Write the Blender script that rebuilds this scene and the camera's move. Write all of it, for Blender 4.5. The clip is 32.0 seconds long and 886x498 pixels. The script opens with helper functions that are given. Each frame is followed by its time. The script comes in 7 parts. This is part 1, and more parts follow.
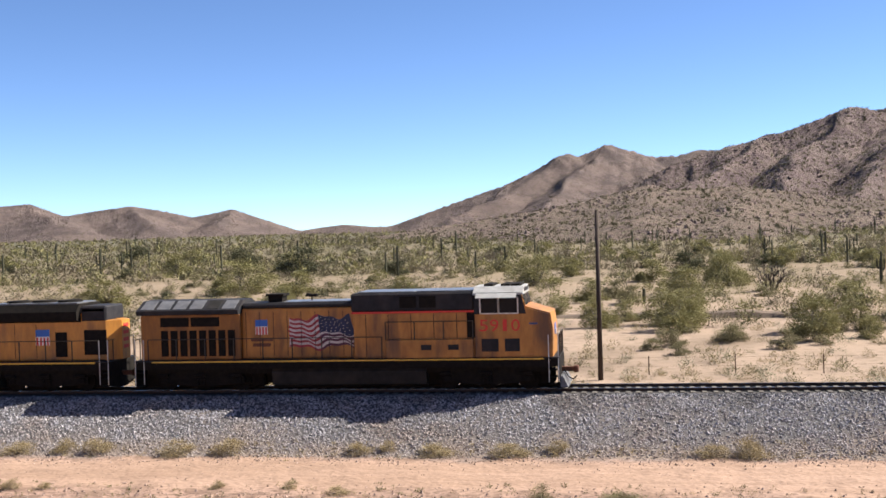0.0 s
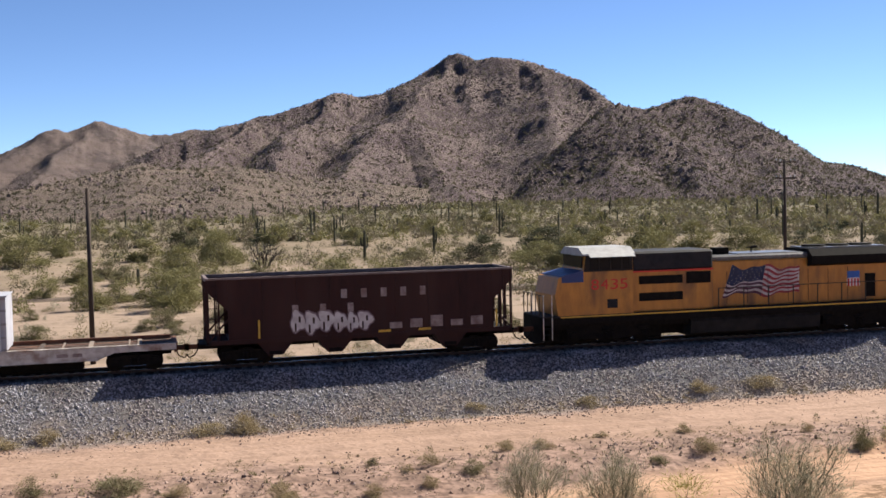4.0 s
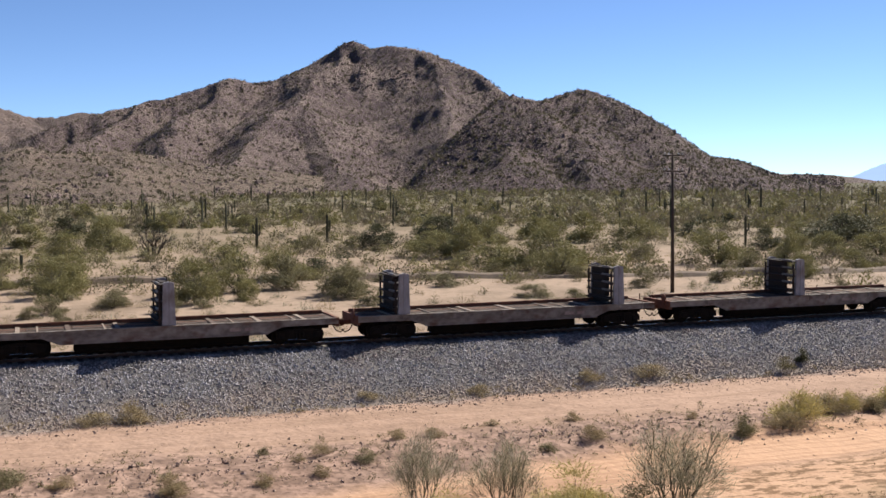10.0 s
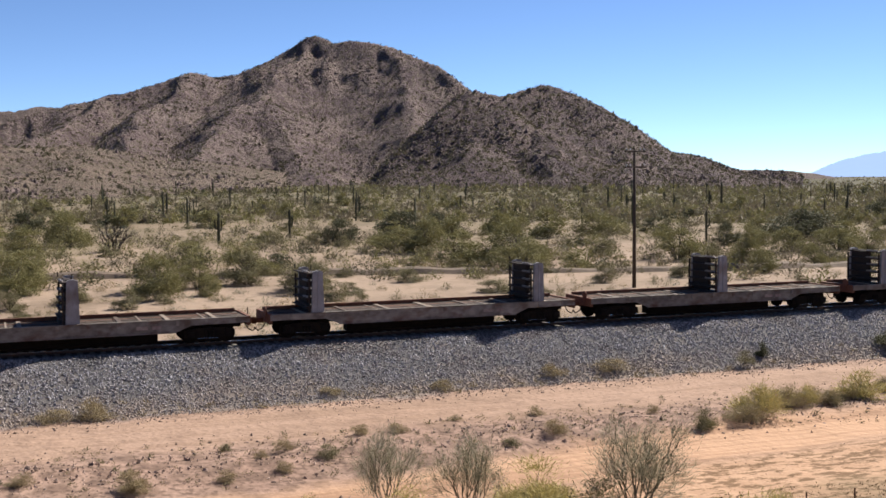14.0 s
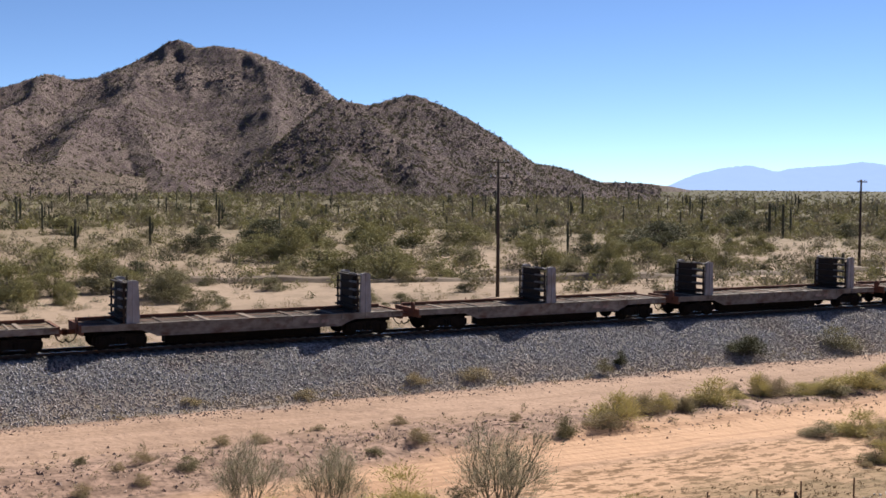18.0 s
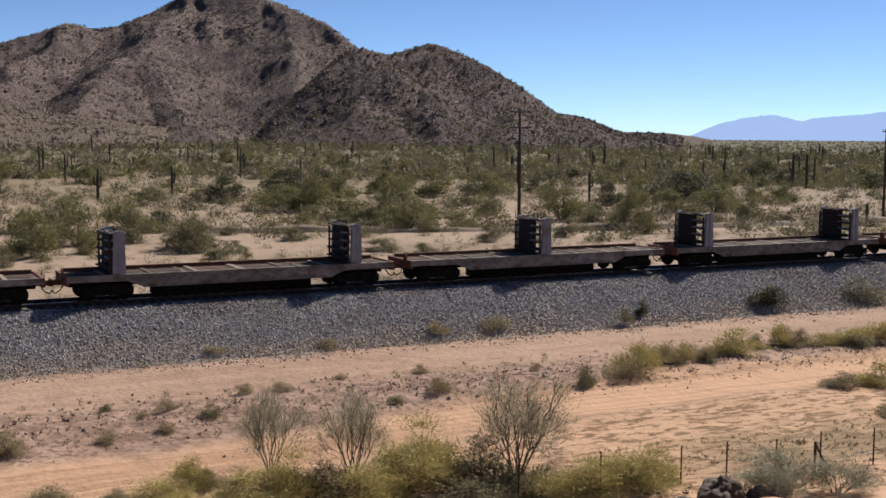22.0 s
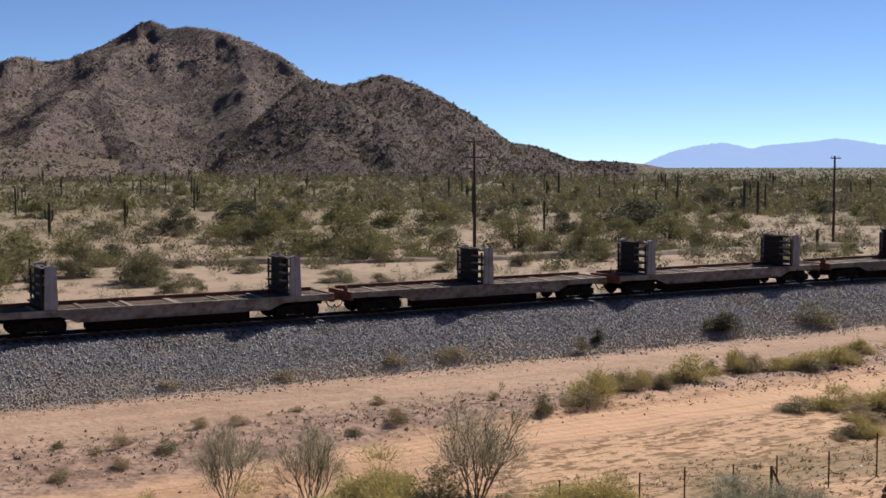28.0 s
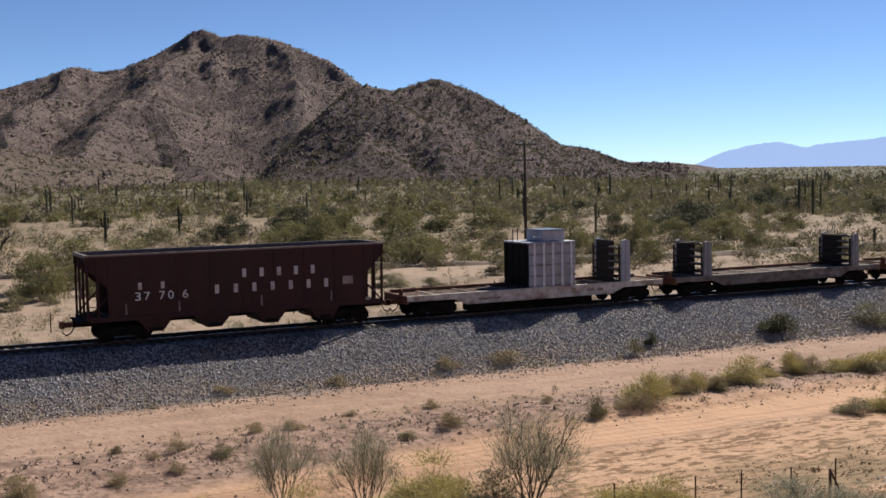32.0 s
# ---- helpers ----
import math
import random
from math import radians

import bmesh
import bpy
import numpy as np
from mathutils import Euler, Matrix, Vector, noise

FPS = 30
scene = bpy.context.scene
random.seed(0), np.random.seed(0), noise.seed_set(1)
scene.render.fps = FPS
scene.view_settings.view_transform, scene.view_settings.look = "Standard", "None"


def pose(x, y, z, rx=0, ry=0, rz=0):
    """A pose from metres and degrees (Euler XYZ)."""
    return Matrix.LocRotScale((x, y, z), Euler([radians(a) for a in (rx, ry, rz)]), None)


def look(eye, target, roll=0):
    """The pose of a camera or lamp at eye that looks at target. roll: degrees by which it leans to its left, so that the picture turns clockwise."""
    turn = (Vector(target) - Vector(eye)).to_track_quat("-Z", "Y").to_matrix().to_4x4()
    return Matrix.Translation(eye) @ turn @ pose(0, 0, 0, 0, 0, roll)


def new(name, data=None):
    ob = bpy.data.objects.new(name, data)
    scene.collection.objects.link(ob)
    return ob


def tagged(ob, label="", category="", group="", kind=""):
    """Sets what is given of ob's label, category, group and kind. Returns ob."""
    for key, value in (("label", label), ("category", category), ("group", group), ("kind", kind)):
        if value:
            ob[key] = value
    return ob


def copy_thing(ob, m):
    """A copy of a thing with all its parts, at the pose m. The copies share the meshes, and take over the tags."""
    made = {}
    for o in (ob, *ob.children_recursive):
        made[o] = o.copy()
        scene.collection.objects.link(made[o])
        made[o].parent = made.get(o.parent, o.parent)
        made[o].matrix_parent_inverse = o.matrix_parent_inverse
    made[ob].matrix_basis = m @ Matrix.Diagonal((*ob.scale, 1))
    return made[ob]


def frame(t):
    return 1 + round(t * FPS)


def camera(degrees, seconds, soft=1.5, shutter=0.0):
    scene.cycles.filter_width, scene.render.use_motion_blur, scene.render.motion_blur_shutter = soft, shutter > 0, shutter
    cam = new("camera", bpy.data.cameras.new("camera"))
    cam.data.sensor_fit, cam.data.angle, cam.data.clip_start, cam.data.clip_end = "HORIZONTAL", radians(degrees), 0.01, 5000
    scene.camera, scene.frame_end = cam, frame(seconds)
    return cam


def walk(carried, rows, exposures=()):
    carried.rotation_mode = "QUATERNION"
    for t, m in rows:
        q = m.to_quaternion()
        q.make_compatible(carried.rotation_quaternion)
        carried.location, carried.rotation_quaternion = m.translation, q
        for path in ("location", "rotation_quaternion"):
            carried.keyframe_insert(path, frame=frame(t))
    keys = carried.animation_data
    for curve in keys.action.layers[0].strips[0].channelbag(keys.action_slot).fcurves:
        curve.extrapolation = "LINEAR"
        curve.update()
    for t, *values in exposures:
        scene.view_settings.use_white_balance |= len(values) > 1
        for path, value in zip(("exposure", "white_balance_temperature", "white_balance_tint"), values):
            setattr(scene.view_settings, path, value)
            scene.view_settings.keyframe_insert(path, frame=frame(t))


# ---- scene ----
cam = camera(41.305, 32.0, soft=1.6)
EYE = (0.0, 0.0, 7.75)
PATH = [
    (0, pose(*EYE, 88.921, 1.678, 9.758)), (0.5, pose(*EYE, 89.492, 0.893, 2.223)), (1, pose(*EYE, 88.748, 0.803, -5.496)),
    (1.5, pose(*EYE, 87.558, 0.701, -11.215)), (2, pose(*EYE, 86.656, 0.731, -13.990)), (2.5, pose(*EYE, 86.885, 1.271, -13.579)),
    (4.5, pose(*EYE, 87.489, 1.115, -15.692)), (5, pose(*EYE, 87.794, 0.877, -18.099)), (5.5, pose(*EYE, 87.450, 1.169, -21.824)),
    (6, pose(*EYE, 86.866, 1.114, -22.786)), (6.5, pose(*EYE, 86.482, 0.528, -22.601)), (7, pose(*EYE, 86.306, 0.514, -22.375)),
    (7.5, pose(*EYE, 86.452, 0.676, -21.046)), (8, pose(*EYE, 86.640, 1.003, -20.692)), (8.5, pose(*EYE, 86.709, 0.818, -20.267)),
    (9, pose(*EYE, 86.970, 0.595, -19.788)), (9.5, pose(*EYE, 86.955, 0.464, -19.535)), (10, pose(*EYE, 86.677, 0.481, -19.666)),
    (10.5, pose(*EYE, 86.597, 0.504, -19.658)), (11, pose(*EYE, 86.314, 0.424, -19.981)), (11.5, pose(*EYE, 86.222, 0.312, -20.222)),
    (12, pose(*EYE, 86.407, 0.233, -21.042)), (12.5, pose(*EYE, 86.037, 0.310, -21.416)), (13, pose(*EYE, 85.990, 0.379, -21.412)),
    (13.5, pose(*EYE, 86.162, 0.381, -21.374)), (14, pose(*EYE, 86.438, 0.393, -21.470)), (14.5, pose(*EYE, 86.584, 0.508, -21.498)),
    (16.5, pose(*EYE, 87.299, 0.272, -21.466)), (17, pose(*EYE, 87.345, 0.384, -21.467)), (17.5, pose(*EYE, 86.692, 0.079, -22.891)),
    (18, pose(*EYE, 86.876, -0.381, -28.006)), (18.5, pose(*EYE, 87.350, -0.807, -33.939)), (19, pose(*EYE, 86.877, -0.438, -35.433)),
    (19.5, pose(*EYE, 86.569, -0.097, -33.568)), (20, pose(*EYE, 86.231, 0.401, -29.664)), (20.5, pose(*EYE, 85.823, 0.472, -27.101)),
    (21, pose(*EYE, 84.544, 0.405, -26.575)), (21.5, pose(*EYE, 84.372, 0.476, -27.121)), (22, pose(*EYE, 84.432, -0.386, -26.976)),
    (22.5, pose(*EYE, 84.612, -0.342, -27.636)), (23, pose(*EYE, 84.295, -0.354, -27.857)), (23.5, pose(*EYE, 84.314, -0.236, -27.842)),
    (24, pose(*EYE, 84.587, -0.166, -28.377)), (24.5, pose(*EYE, 85.553, 0.589, -30.042)), (26.5, pose(*EYE, 86.158, -0.318, -30.674)),
    (27, pose(*EYE, 86.325, -0.077, -29.567)), (27.5, pose(*EYE, 86.247, -0.140, -29.260)), (28, pose(*EYE, 85.897, 0.116, -29.172)),
    (28.5, pose(*EYE, 85.807, 0.336, -29.132)), (29, pose(*EYE, 85.715, 0.304, -29.189)), (29.5, pose(*EYE, 85.652, 0.342, -28.593)),
    (30, pose(*EYE, 85.482, 0.868, -26.707)), (30.5, pose(*EYE, 85.644, 1.045, -26.320)), (31, pose(*EYE, 85.687, 0.770, -26.261)),
    (31.5, pose(*EYE, 85.937, 0.757, -26.177)), (32, pose(*EYE, 86.098, 0.914, -26.721)),
]
EXPOSURE = [(0, 1.65), (1, 1.71), (2, 1.42), (5, 1.3), (6, 1.25), (7, 1.17), (9, 1.21), (13, 1.19), (17, 1.22), (18, 1.12), (19, 0.72), (20, 0.78), (23, 0.81), (28, 0.83), (32, 0.83)]
walk(cam, PATH, EXPOSURE)

# ---- light ----
SUN_AZ, SUN_EL = 64.5, 41.0
world = bpy.data.worlds.new("world")
scene.world = world
world.use_nodes = True
wn = world.node_tree.nodes
sky = wn.new("ShaderNodeTexSky")
sky.sky_type, sky.sun_disc = "NISHITA", False
sky.sun_elevation, sky.sun_rotation = radians(SUN_EL), radians(SUN_AZ)
sky.altitude, sky.air_density, sky.dust_density, sky.ozone_density = 900, 0.5, 0.0, 0.9
wn["Background"].inputs["Strength"].default_value = 0.055
tint = wn.new("ShaderNodeMix")
tint.data_type, tint.blend_type = "RGBA", "MULTIPLY"
tint.inputs["Factor"].default_value, tint.inputs["B"].default_value = 1.0, (0.84, 0.98, 1.17, 1)
world.node_tree.links.new(sky.outputs[0], tint.inputs["A"])
world.node_tree.links.new(tint.outputs["Result"], wn["Background"].inputs["Color"])
sun = new("sun", bpy.data.lights.new("sun", "SUN"))
sun.data.energy, sun.data.angle, sun.data.color = 5.0, radians(0.53), (1.0, 0.93, 0.83)
_a, _e = radians(SUN_AZ), radians(SUN_EL)
sun.matrix_world = look((60 * math.sin(_a), 60 * math.cos(_a), 60), (60 * math.sin(_a) - math.sin(_a) * math.cos(_e), 60 * math.cos(_a) - math.cos(_a) * math.cos(_e), 60 - math.sin(_e)))

# ---- materials ----
MATS = {}


def mat(name, c1, c2=None, scale=3.0, rough=0.8, metal=0.0, bump=0.15, stain=None, stain_scale=0.6, stain_amount=0.5, vary=0.0, stretch=(1, 1, 1), dist=0.02, island=False, spec=0.3):
    """Two-scale noise colour, optional stains, object random value and bump."""
    if name in MATS:
        return MATS[name]
    m = bpy.data.materials.new(name)
    m.use_nodes = True
    nt = m.node_tree
    n, ln = nt.nodes, nt.links.new
    b = n["Principled BSDF"]
    b.inputs["Roughness"].default_value, b.inputs["Metallic"].default_value = rough, metal
    b.inputs["Specular IOR Level"].default_value = spec
    tc, mp = n.new("ShaderNodeTexCoord"), n.new("ShaderNodeMapping")
    mp.inputs["Scale"].default_value = stretch
    ln(tc.outputs["Object"], mp.inputs["Vector"])
    c2 = c2 or tuple(v * 0.7 for v in c1)
    fine = n.new("ShaderNodeTexNoise")
    fine.inputs["Scale"].default_value, fine.inputs["Detail"].default_value, fine.inputs["Roughness"].default_value = scale, 6, 0.65
    ln(mp.outputs[0], fine.inputs["Vector"])
    ramp = n.new("ShaderNodeMapRange")
    ramp.inputs["From Min"].default_value, ramp.inputs["From Max"].default_value = 0.35, 0.65
    ln(fine.outputs["Fac"], ramp.inputs["Value"])
    mix = n.new("ShaderNodeMix")
    mix.data_type = "RGBA"
    mix.inputs["A"].default_value, mix.inputs["B"].default_value = (*c1, 1), (*c2, 1)
    ln(ramp.outputs[0], mix.inputs["Factor"])
    col = mix.outputs["Result"]
    if stain:
        big = n.new("ShaderNodeTexNoise")
        big.inputs["Scale"].default_value, big.inputs["Detail"].default_value = stain_scale, 5
        ln(mp.outputs[0], big.inputs["Vector"])
        r2 = n.new("ShaderNodeMapRange")
        r2.inputs["From Min"].default_value, r2.inputs["From Max"].default_value = 0.5, 0.68
        r2.inputs["To Max"].default_value = stain_amount
        ln(big.outputs["Fac"], r2.inputs["Value"])
        m2 = n.new("ShaderNodeMix")
        m2.data_type = "RGBA"
        ln(col, m2.inputs["A"])
        m2.inputs["B"].default_value = (*stain, 1)
        ln(r2.outputs[0], m2.inputs["Factor"])
        col = m2.outputs["Result"]
    if vary:
        hsv = n.new("ShaderNodeHueSaturation")
        if island:
            src = n.new("ShaderNodeNewGeometry").outputs["Random Per Island"]
        else:
            src = n.new("ShaderNodeObjectInfo").outputs["Random"]
        vr = n.new("ShaderNodeMapRange")
        vr.inputs["To Min"].default_value, vr.inputs["To Max"].default_value = 1 - vary, 1 + vary
        ln(src, vr.inputs["Value"])
        ln(vr.outputs[0], hsv.inputs["Value"])
        ln(col, hsv.inputs["Color"])
        col = hsv.outputs["Color"]
    ln(col, b.inputs["Base Color"])
    if bump:
        bp = n.new("ShaderNodeBump")
        bp.inputs["Strength"].default_value, bp.inputs["Distance"].default_value = bump, dist
        ln(fine.outputs["Fac"], bp.inputs["Height"])
        ln(bp.outputs[0], b.inputs["Normal"])
    MATS[name] = m
    return m


yellow = mat("armour_yellow_paint", (0.47, 0.205, 0.034), (0.33, 0.138, 0.026), 2.5, 0.45, 0, 0.04, (0.12, 0.06, 0.03), 1.1, 0.85, stretch=(1, 1, 0.35), spec=0.4)
yellow_worn = mat("worn_dirty_yellow_paint", (0.4, 0.178, 0.042), (0.25, 0.105, 0.028), 2.5, 0.5, 0, 0.05, (0.09, 0.046, 0.03), 1.0, 0.9, stretch=(1, 1, 0.3))
yellow_grimy = mat("sooty_yellow_paint", (0.27, 0.11, 0.02), (0.17, 0.07, 0.018), 2.2, 0.55, 0, 0.05, (0.07, 0.036, 0.02), 0.8, 0.8, stretch=(1, 1, 0.35))
bleached = mat("sun_bleached_white_roof", (0.339, 0.335, 0.326), (0.253, 0.248, 0.239), 3, 0.5, 0, 0.04, (0.166, 0.152, 0.138), 1.0, 0.5)
harbor = mat("dark_grey_roof_paint", (0.024, 0.024, 0.027), (0.014, 0.014, 0.017), 3, 0.65, 0, 0.05, (0.05, 0.04, 0.036), 0.7, 0.4, spec=0.12)
# pale tone holds the sun on the roof tops as well as bleaching
pale_roof = mat("bleached_sunlit_grey", (0.146, 0.146, 0.151), (0.073, 0.073, 0.076), 3, 0.3, 0.0, 0.05, (0.084, 0.078, 0.073), 0.8, 0.4)
black = mat("grimy_black_steel", (0.008, 0.0075, 0.007), (0.016, 0.013, 0.011), 4, 0.85, 0, 0.2, spec=0.06)
tank_grey = mat("dusty_grey_tank", (0.026, 0.024, 0.023), (0.015, 0.014, 0.013), 2, 0.75, 0, 0.1, (0.04, 0.034, 0.028), 0.8, 0.6, spec=0.1)
dark_glass = mat("dark_cab_glass", (0.008, 0.009, 0.011), (0.013, 0.013, 0.016), 1, 0.12, 0, 0, spec=0.06)
red_paint = mat("red_paint", (0.55, 0.035, 0.025), (0.42, 0.03, 0.025), 3, 0.5, 0, 0.03)
flag_white = mat("flag_dusty_white", (0.5, 0.45, 0.44), (0.36, 0.31, 0.3), 2.5, 0.6, 0, 0.03, (0.2, 0.15, 0.14), 1.4, 0.6)
flag_red = mat("flag_faded_red", (0.30, 0.035, 0.045), (0.2, 0.03, 0.035), 3, 0.6, 0, 0.03, (0.1, 0.04, 0.04), 1.2, 0.5)
flag_dusk = mat("flag_shadowed_stripe", (0.09, 0.028, 0.05), (0.05, 0.02, 0.035), 3, 0.6, 0, 0.03)
flag_blue = mat("flag_navy_blue", (0.022, 0.032, 0.08), (0.014, 0.018, 0.04), 3, 0.6, 0, 0.03)
white_paint = mat("white_paint", (0.72, 0.71, 0.69), (0.55, 0.54, 0.52), 4, 0.55, 0, 0.03, (0.35, 0.28, 0.24), 1.4, 0.5)
blue_paint = mat("blue_paint", (0.025, 0.05, 0.16), (0.03, 0.045, 0.12), 3, 0.5, 0, 0.03)
shield_blue = mat("shield_blue_paint", (0.03, 0.12, 0.42), (0.03, 0.1, 0.34), 3, 0.5, 0, 0.03)
hand_rail = mat("handrail_steel", (0.05, 0.04, 0.03), (0.03, 0.025, 0.022), 5, 0.6, 0.2, 0.05)
chrome = mat("worn_light_steel", (0.55, 0.55, 0.55), (0.3, 0.29, 0.28), 6, 0.4, 0.6, 0.05)
oxide = mat("oxide_brown_paint", (0.044, 0.014, 0.012), (0.028, 0.01, 0.01), 2.2, 0.75, 0, 0.1, (0.028, 0.014, 0.012), 0.5, 0.7, stretch=(1, 1, 0.3))
oxide_rough = mat("rusted_brown_paint", (0.036, 0.012, 0.01), (0.023, 0.009, 0.008), 3.2, 0.85, 0, 0.15, (0.055, 0.027, 0.021), 0.8, 0.5, stretch=(1, 1, 0.25))
hopper_inside = mat("coated_hopper_lining", (0.035, 0.028, 0.026), (0.06, 0.04, 0.034), 2, 0.9, 0, 0.1)
sill_pale = mat("chalky_white_sill_paint", (0.56, 0.53, 0.49), (0.33, 0.29, 0.25), 2.6, 0.8, 0, 0.12, (0.17, 0.08, 0.05), 1.0, 0.9, stretch=(1, 1, 1.4))
sill_grey = mat("faded_grey_sill_paint", (0.235, 0.215, 0.195), (0.095, 0.078, 0.068), 1.3, 0.85, 0, 0.12, (0.085, 0.04, 0.026), 0.9, 1.0, vary=0.15, stretch=(1, 1, 1.8))
rust = mat("rusted_steel", (0.15, 0.06, 0.034), (0.085, 0.042, 0.03), 3.5, 0.85, 0.1, 0.2, (0.22, 0.11, 0.06), 0.8, 0.5)
deck_wood = mat("weathered_deck_steel", (0.078, 0.054, 0.041), (0.046, 0.031, 0.025), 4, 0.9, 0, 0.2, (0.091, 0.062, 0.046), 0.6, 0.7, vary=0.25)
rack_grey = mat("faded_grey_rack_plate", (0.266, 0.266, 0.289), (0.17, 0.163, 0.17), 2.2, 0.75, 0, 0.1, (0.096, 0.056, 0.037), 1.3, 0.7, vary=0.1, stretch=(1, 1, 0.5))
rack_dark = mat("rusty_dark_rack_steel", (0.033, 0.021, 0.017), (0.019, 0.015, 0.013), 4, 0.85, 0.1, 0.15)
bar_light = mat("scuffed_roller_steel", (0.235, 0.218, 0.202), (0.14, 0.112, 0.095), 5, 0.55, 0.3, 0.1)
crate_grey = mat("pale_grey_box_paint", (0.352, 0.36, 0.4), (0.272, 0.276, 0.312), 2, 0.65, 0, 0.06, (0.192, 0.16, 0.136), 1.2, 0.5, stretch=(1, 1, 0.4))
rib_grey = mat("lit_grey_rib_paint", (0.605, 0.605, 0.63), (0.487, 0.487, 0.512), 2, 0.65, 0, 0.05, (0.218, 0.168, 0.143), 1.4, 0.5)
machine_grey = mat("weathered_grey_ramp_plate", (0.17, 0.158, 0.148), (0.11, 0.095, 0.085), 2, 0.8, 0, 0.12, (0.13, 0.065, 0.04), 0.8, 0.7, stretch=(1, 1, 0.5))
safety = mat("yellow_reflector_tape", (0.6, 0.37, 0.05), (0.42, 0.25, 0.04), 5, 0.5, 0, 0.03)
rail_steel = mat("rail_steel", (0.056, 0.034, 0.025), (0.034, 0.022, 0.018), 6, 0.7, 0.3, 0.1)
rail_top = mat("polished_rail_head", (0.5, 0.48, 0.46), (0.4, 0.38, 0.36), 8, 0.25, 0.9, 0.02)
tie_wood = mat("weathered_grey_tie", (0.123, 0.109, 0.095), (0.067, 0.059, 0.05), 9, 0.9, 0, 0.3, (0.112, 0.095, 0.078), 2, 0.5, vary=0.25, stretch=(4, 1, 4))
pole_wood = mat("dark_pole_wood", (0.065, 0.045, 0.034), (0.035, 0.026, 0.021), 5, 0.9, 0, 0.3, stretch=(5, 5, 0.4))
post_rust = mat("rusted_fence_steel", (0.12, 0.06, 0.04), (0.07, 0.045, 0.035), 9, 0.85, 0.2, 0.2)
rock_dark = mat("dark_varnished_rock", (0.084, 0.059, 0.048), (0.045, 0.034, 0.029), 3, 0.9, 0, 0.6, (0.146, 0.106, 0.084), 0.8, 0.6, vary=0.2, dist=0.08)
bark = mat("grey_green_bark", (0.123, 0.106, 0.073), (0.078, 0.067, 0.048), 9, 0.9, 0, 0.2)
bark_brown = mat("dark_brown_bark", (0.048, 0.034, 0.024), (0.028, 0.02, 0.016), 9, 0.9, 0, 0.2)
saguaro_skin = mat("ribbed_cactus_skin", (0.059, 0.059, 0.031), (0.038, 0.037, 0.022), 4, 0.8, 0, 0.15, (0.073, 0.056, 0.034), 1.2, 0.5, vary=0.2)


def leaf_mat(name, c1, c2, vary=0.14):
    """Foliage: per-leaf colour variation and some light through the leaf."""
    m = mat(name, c1, c2, 1.1, 0.75, 0, 0, vary=vary, island=True, spec=0.15)
    n, ln = m.node_tree.nodes, m.node_tree.links.new
    b = n["Principled BSDF"]
    tr, mx = n.new("ShaderNodeBsdfTranslucent"), n.new("ShaderNodeMixShader")
    mx.inputs[0].default_value = 0.22
    ln(b.inputs["Base Color"].links[0].from_socket, tr.inputs["Color"])
    ln(b.outputs[0], mx.inputs[1])
    ln(tr.outputs[0], mx.inputs[2])
    ln(mx.outputs[0], n["Material Output"].inputs["Surface"])
    return m


leaf_palo = leaf_mat("palo_verde_leaf", (0.2, 0.182, 0.078), (0.145, 0.132, 0.058))
leaf_creosote = leaf_mat("creosote_leaf", (0.182, 0.162, 0.086), (0.13, 0.115, 0.063))
leaf_dark = leaf_mat("ironwood_leaf", (0.08, 0.08, 0.042), (0.056, 0.056, 0.032))
leaf_far = leaf_mat("olive_tan_scrub_leaf", (0.174, 0.146, 0.097), (0.127, 0.106, 0.071))
leaf_hill = leaf_mat("hillside_shrub_leaf", (0.107, 0.097, 0.056), (0.072, 0.065, 0.04))
leaf_pale = leaf_mat("pale_tuft_leaf", (0.37, 0.336, 0.252), (0.308, 0.269, 0.202))
leaf_dry = leaf_mat("straw_bursage_leaf", (0.295, 0.235, 0.134), (0.222, 0.175, 0.101))
leaf_yellow = leaf_mat("yellow_green_brittlebush_leaf", (0.41, 0.345, 0.14), (0.3, 0.245, 0.1))
leaf_grey = leaf_mat("grey_twig_foliage", (0.282, 0.269, 0.188), (0.222, 0.209, 0.142))


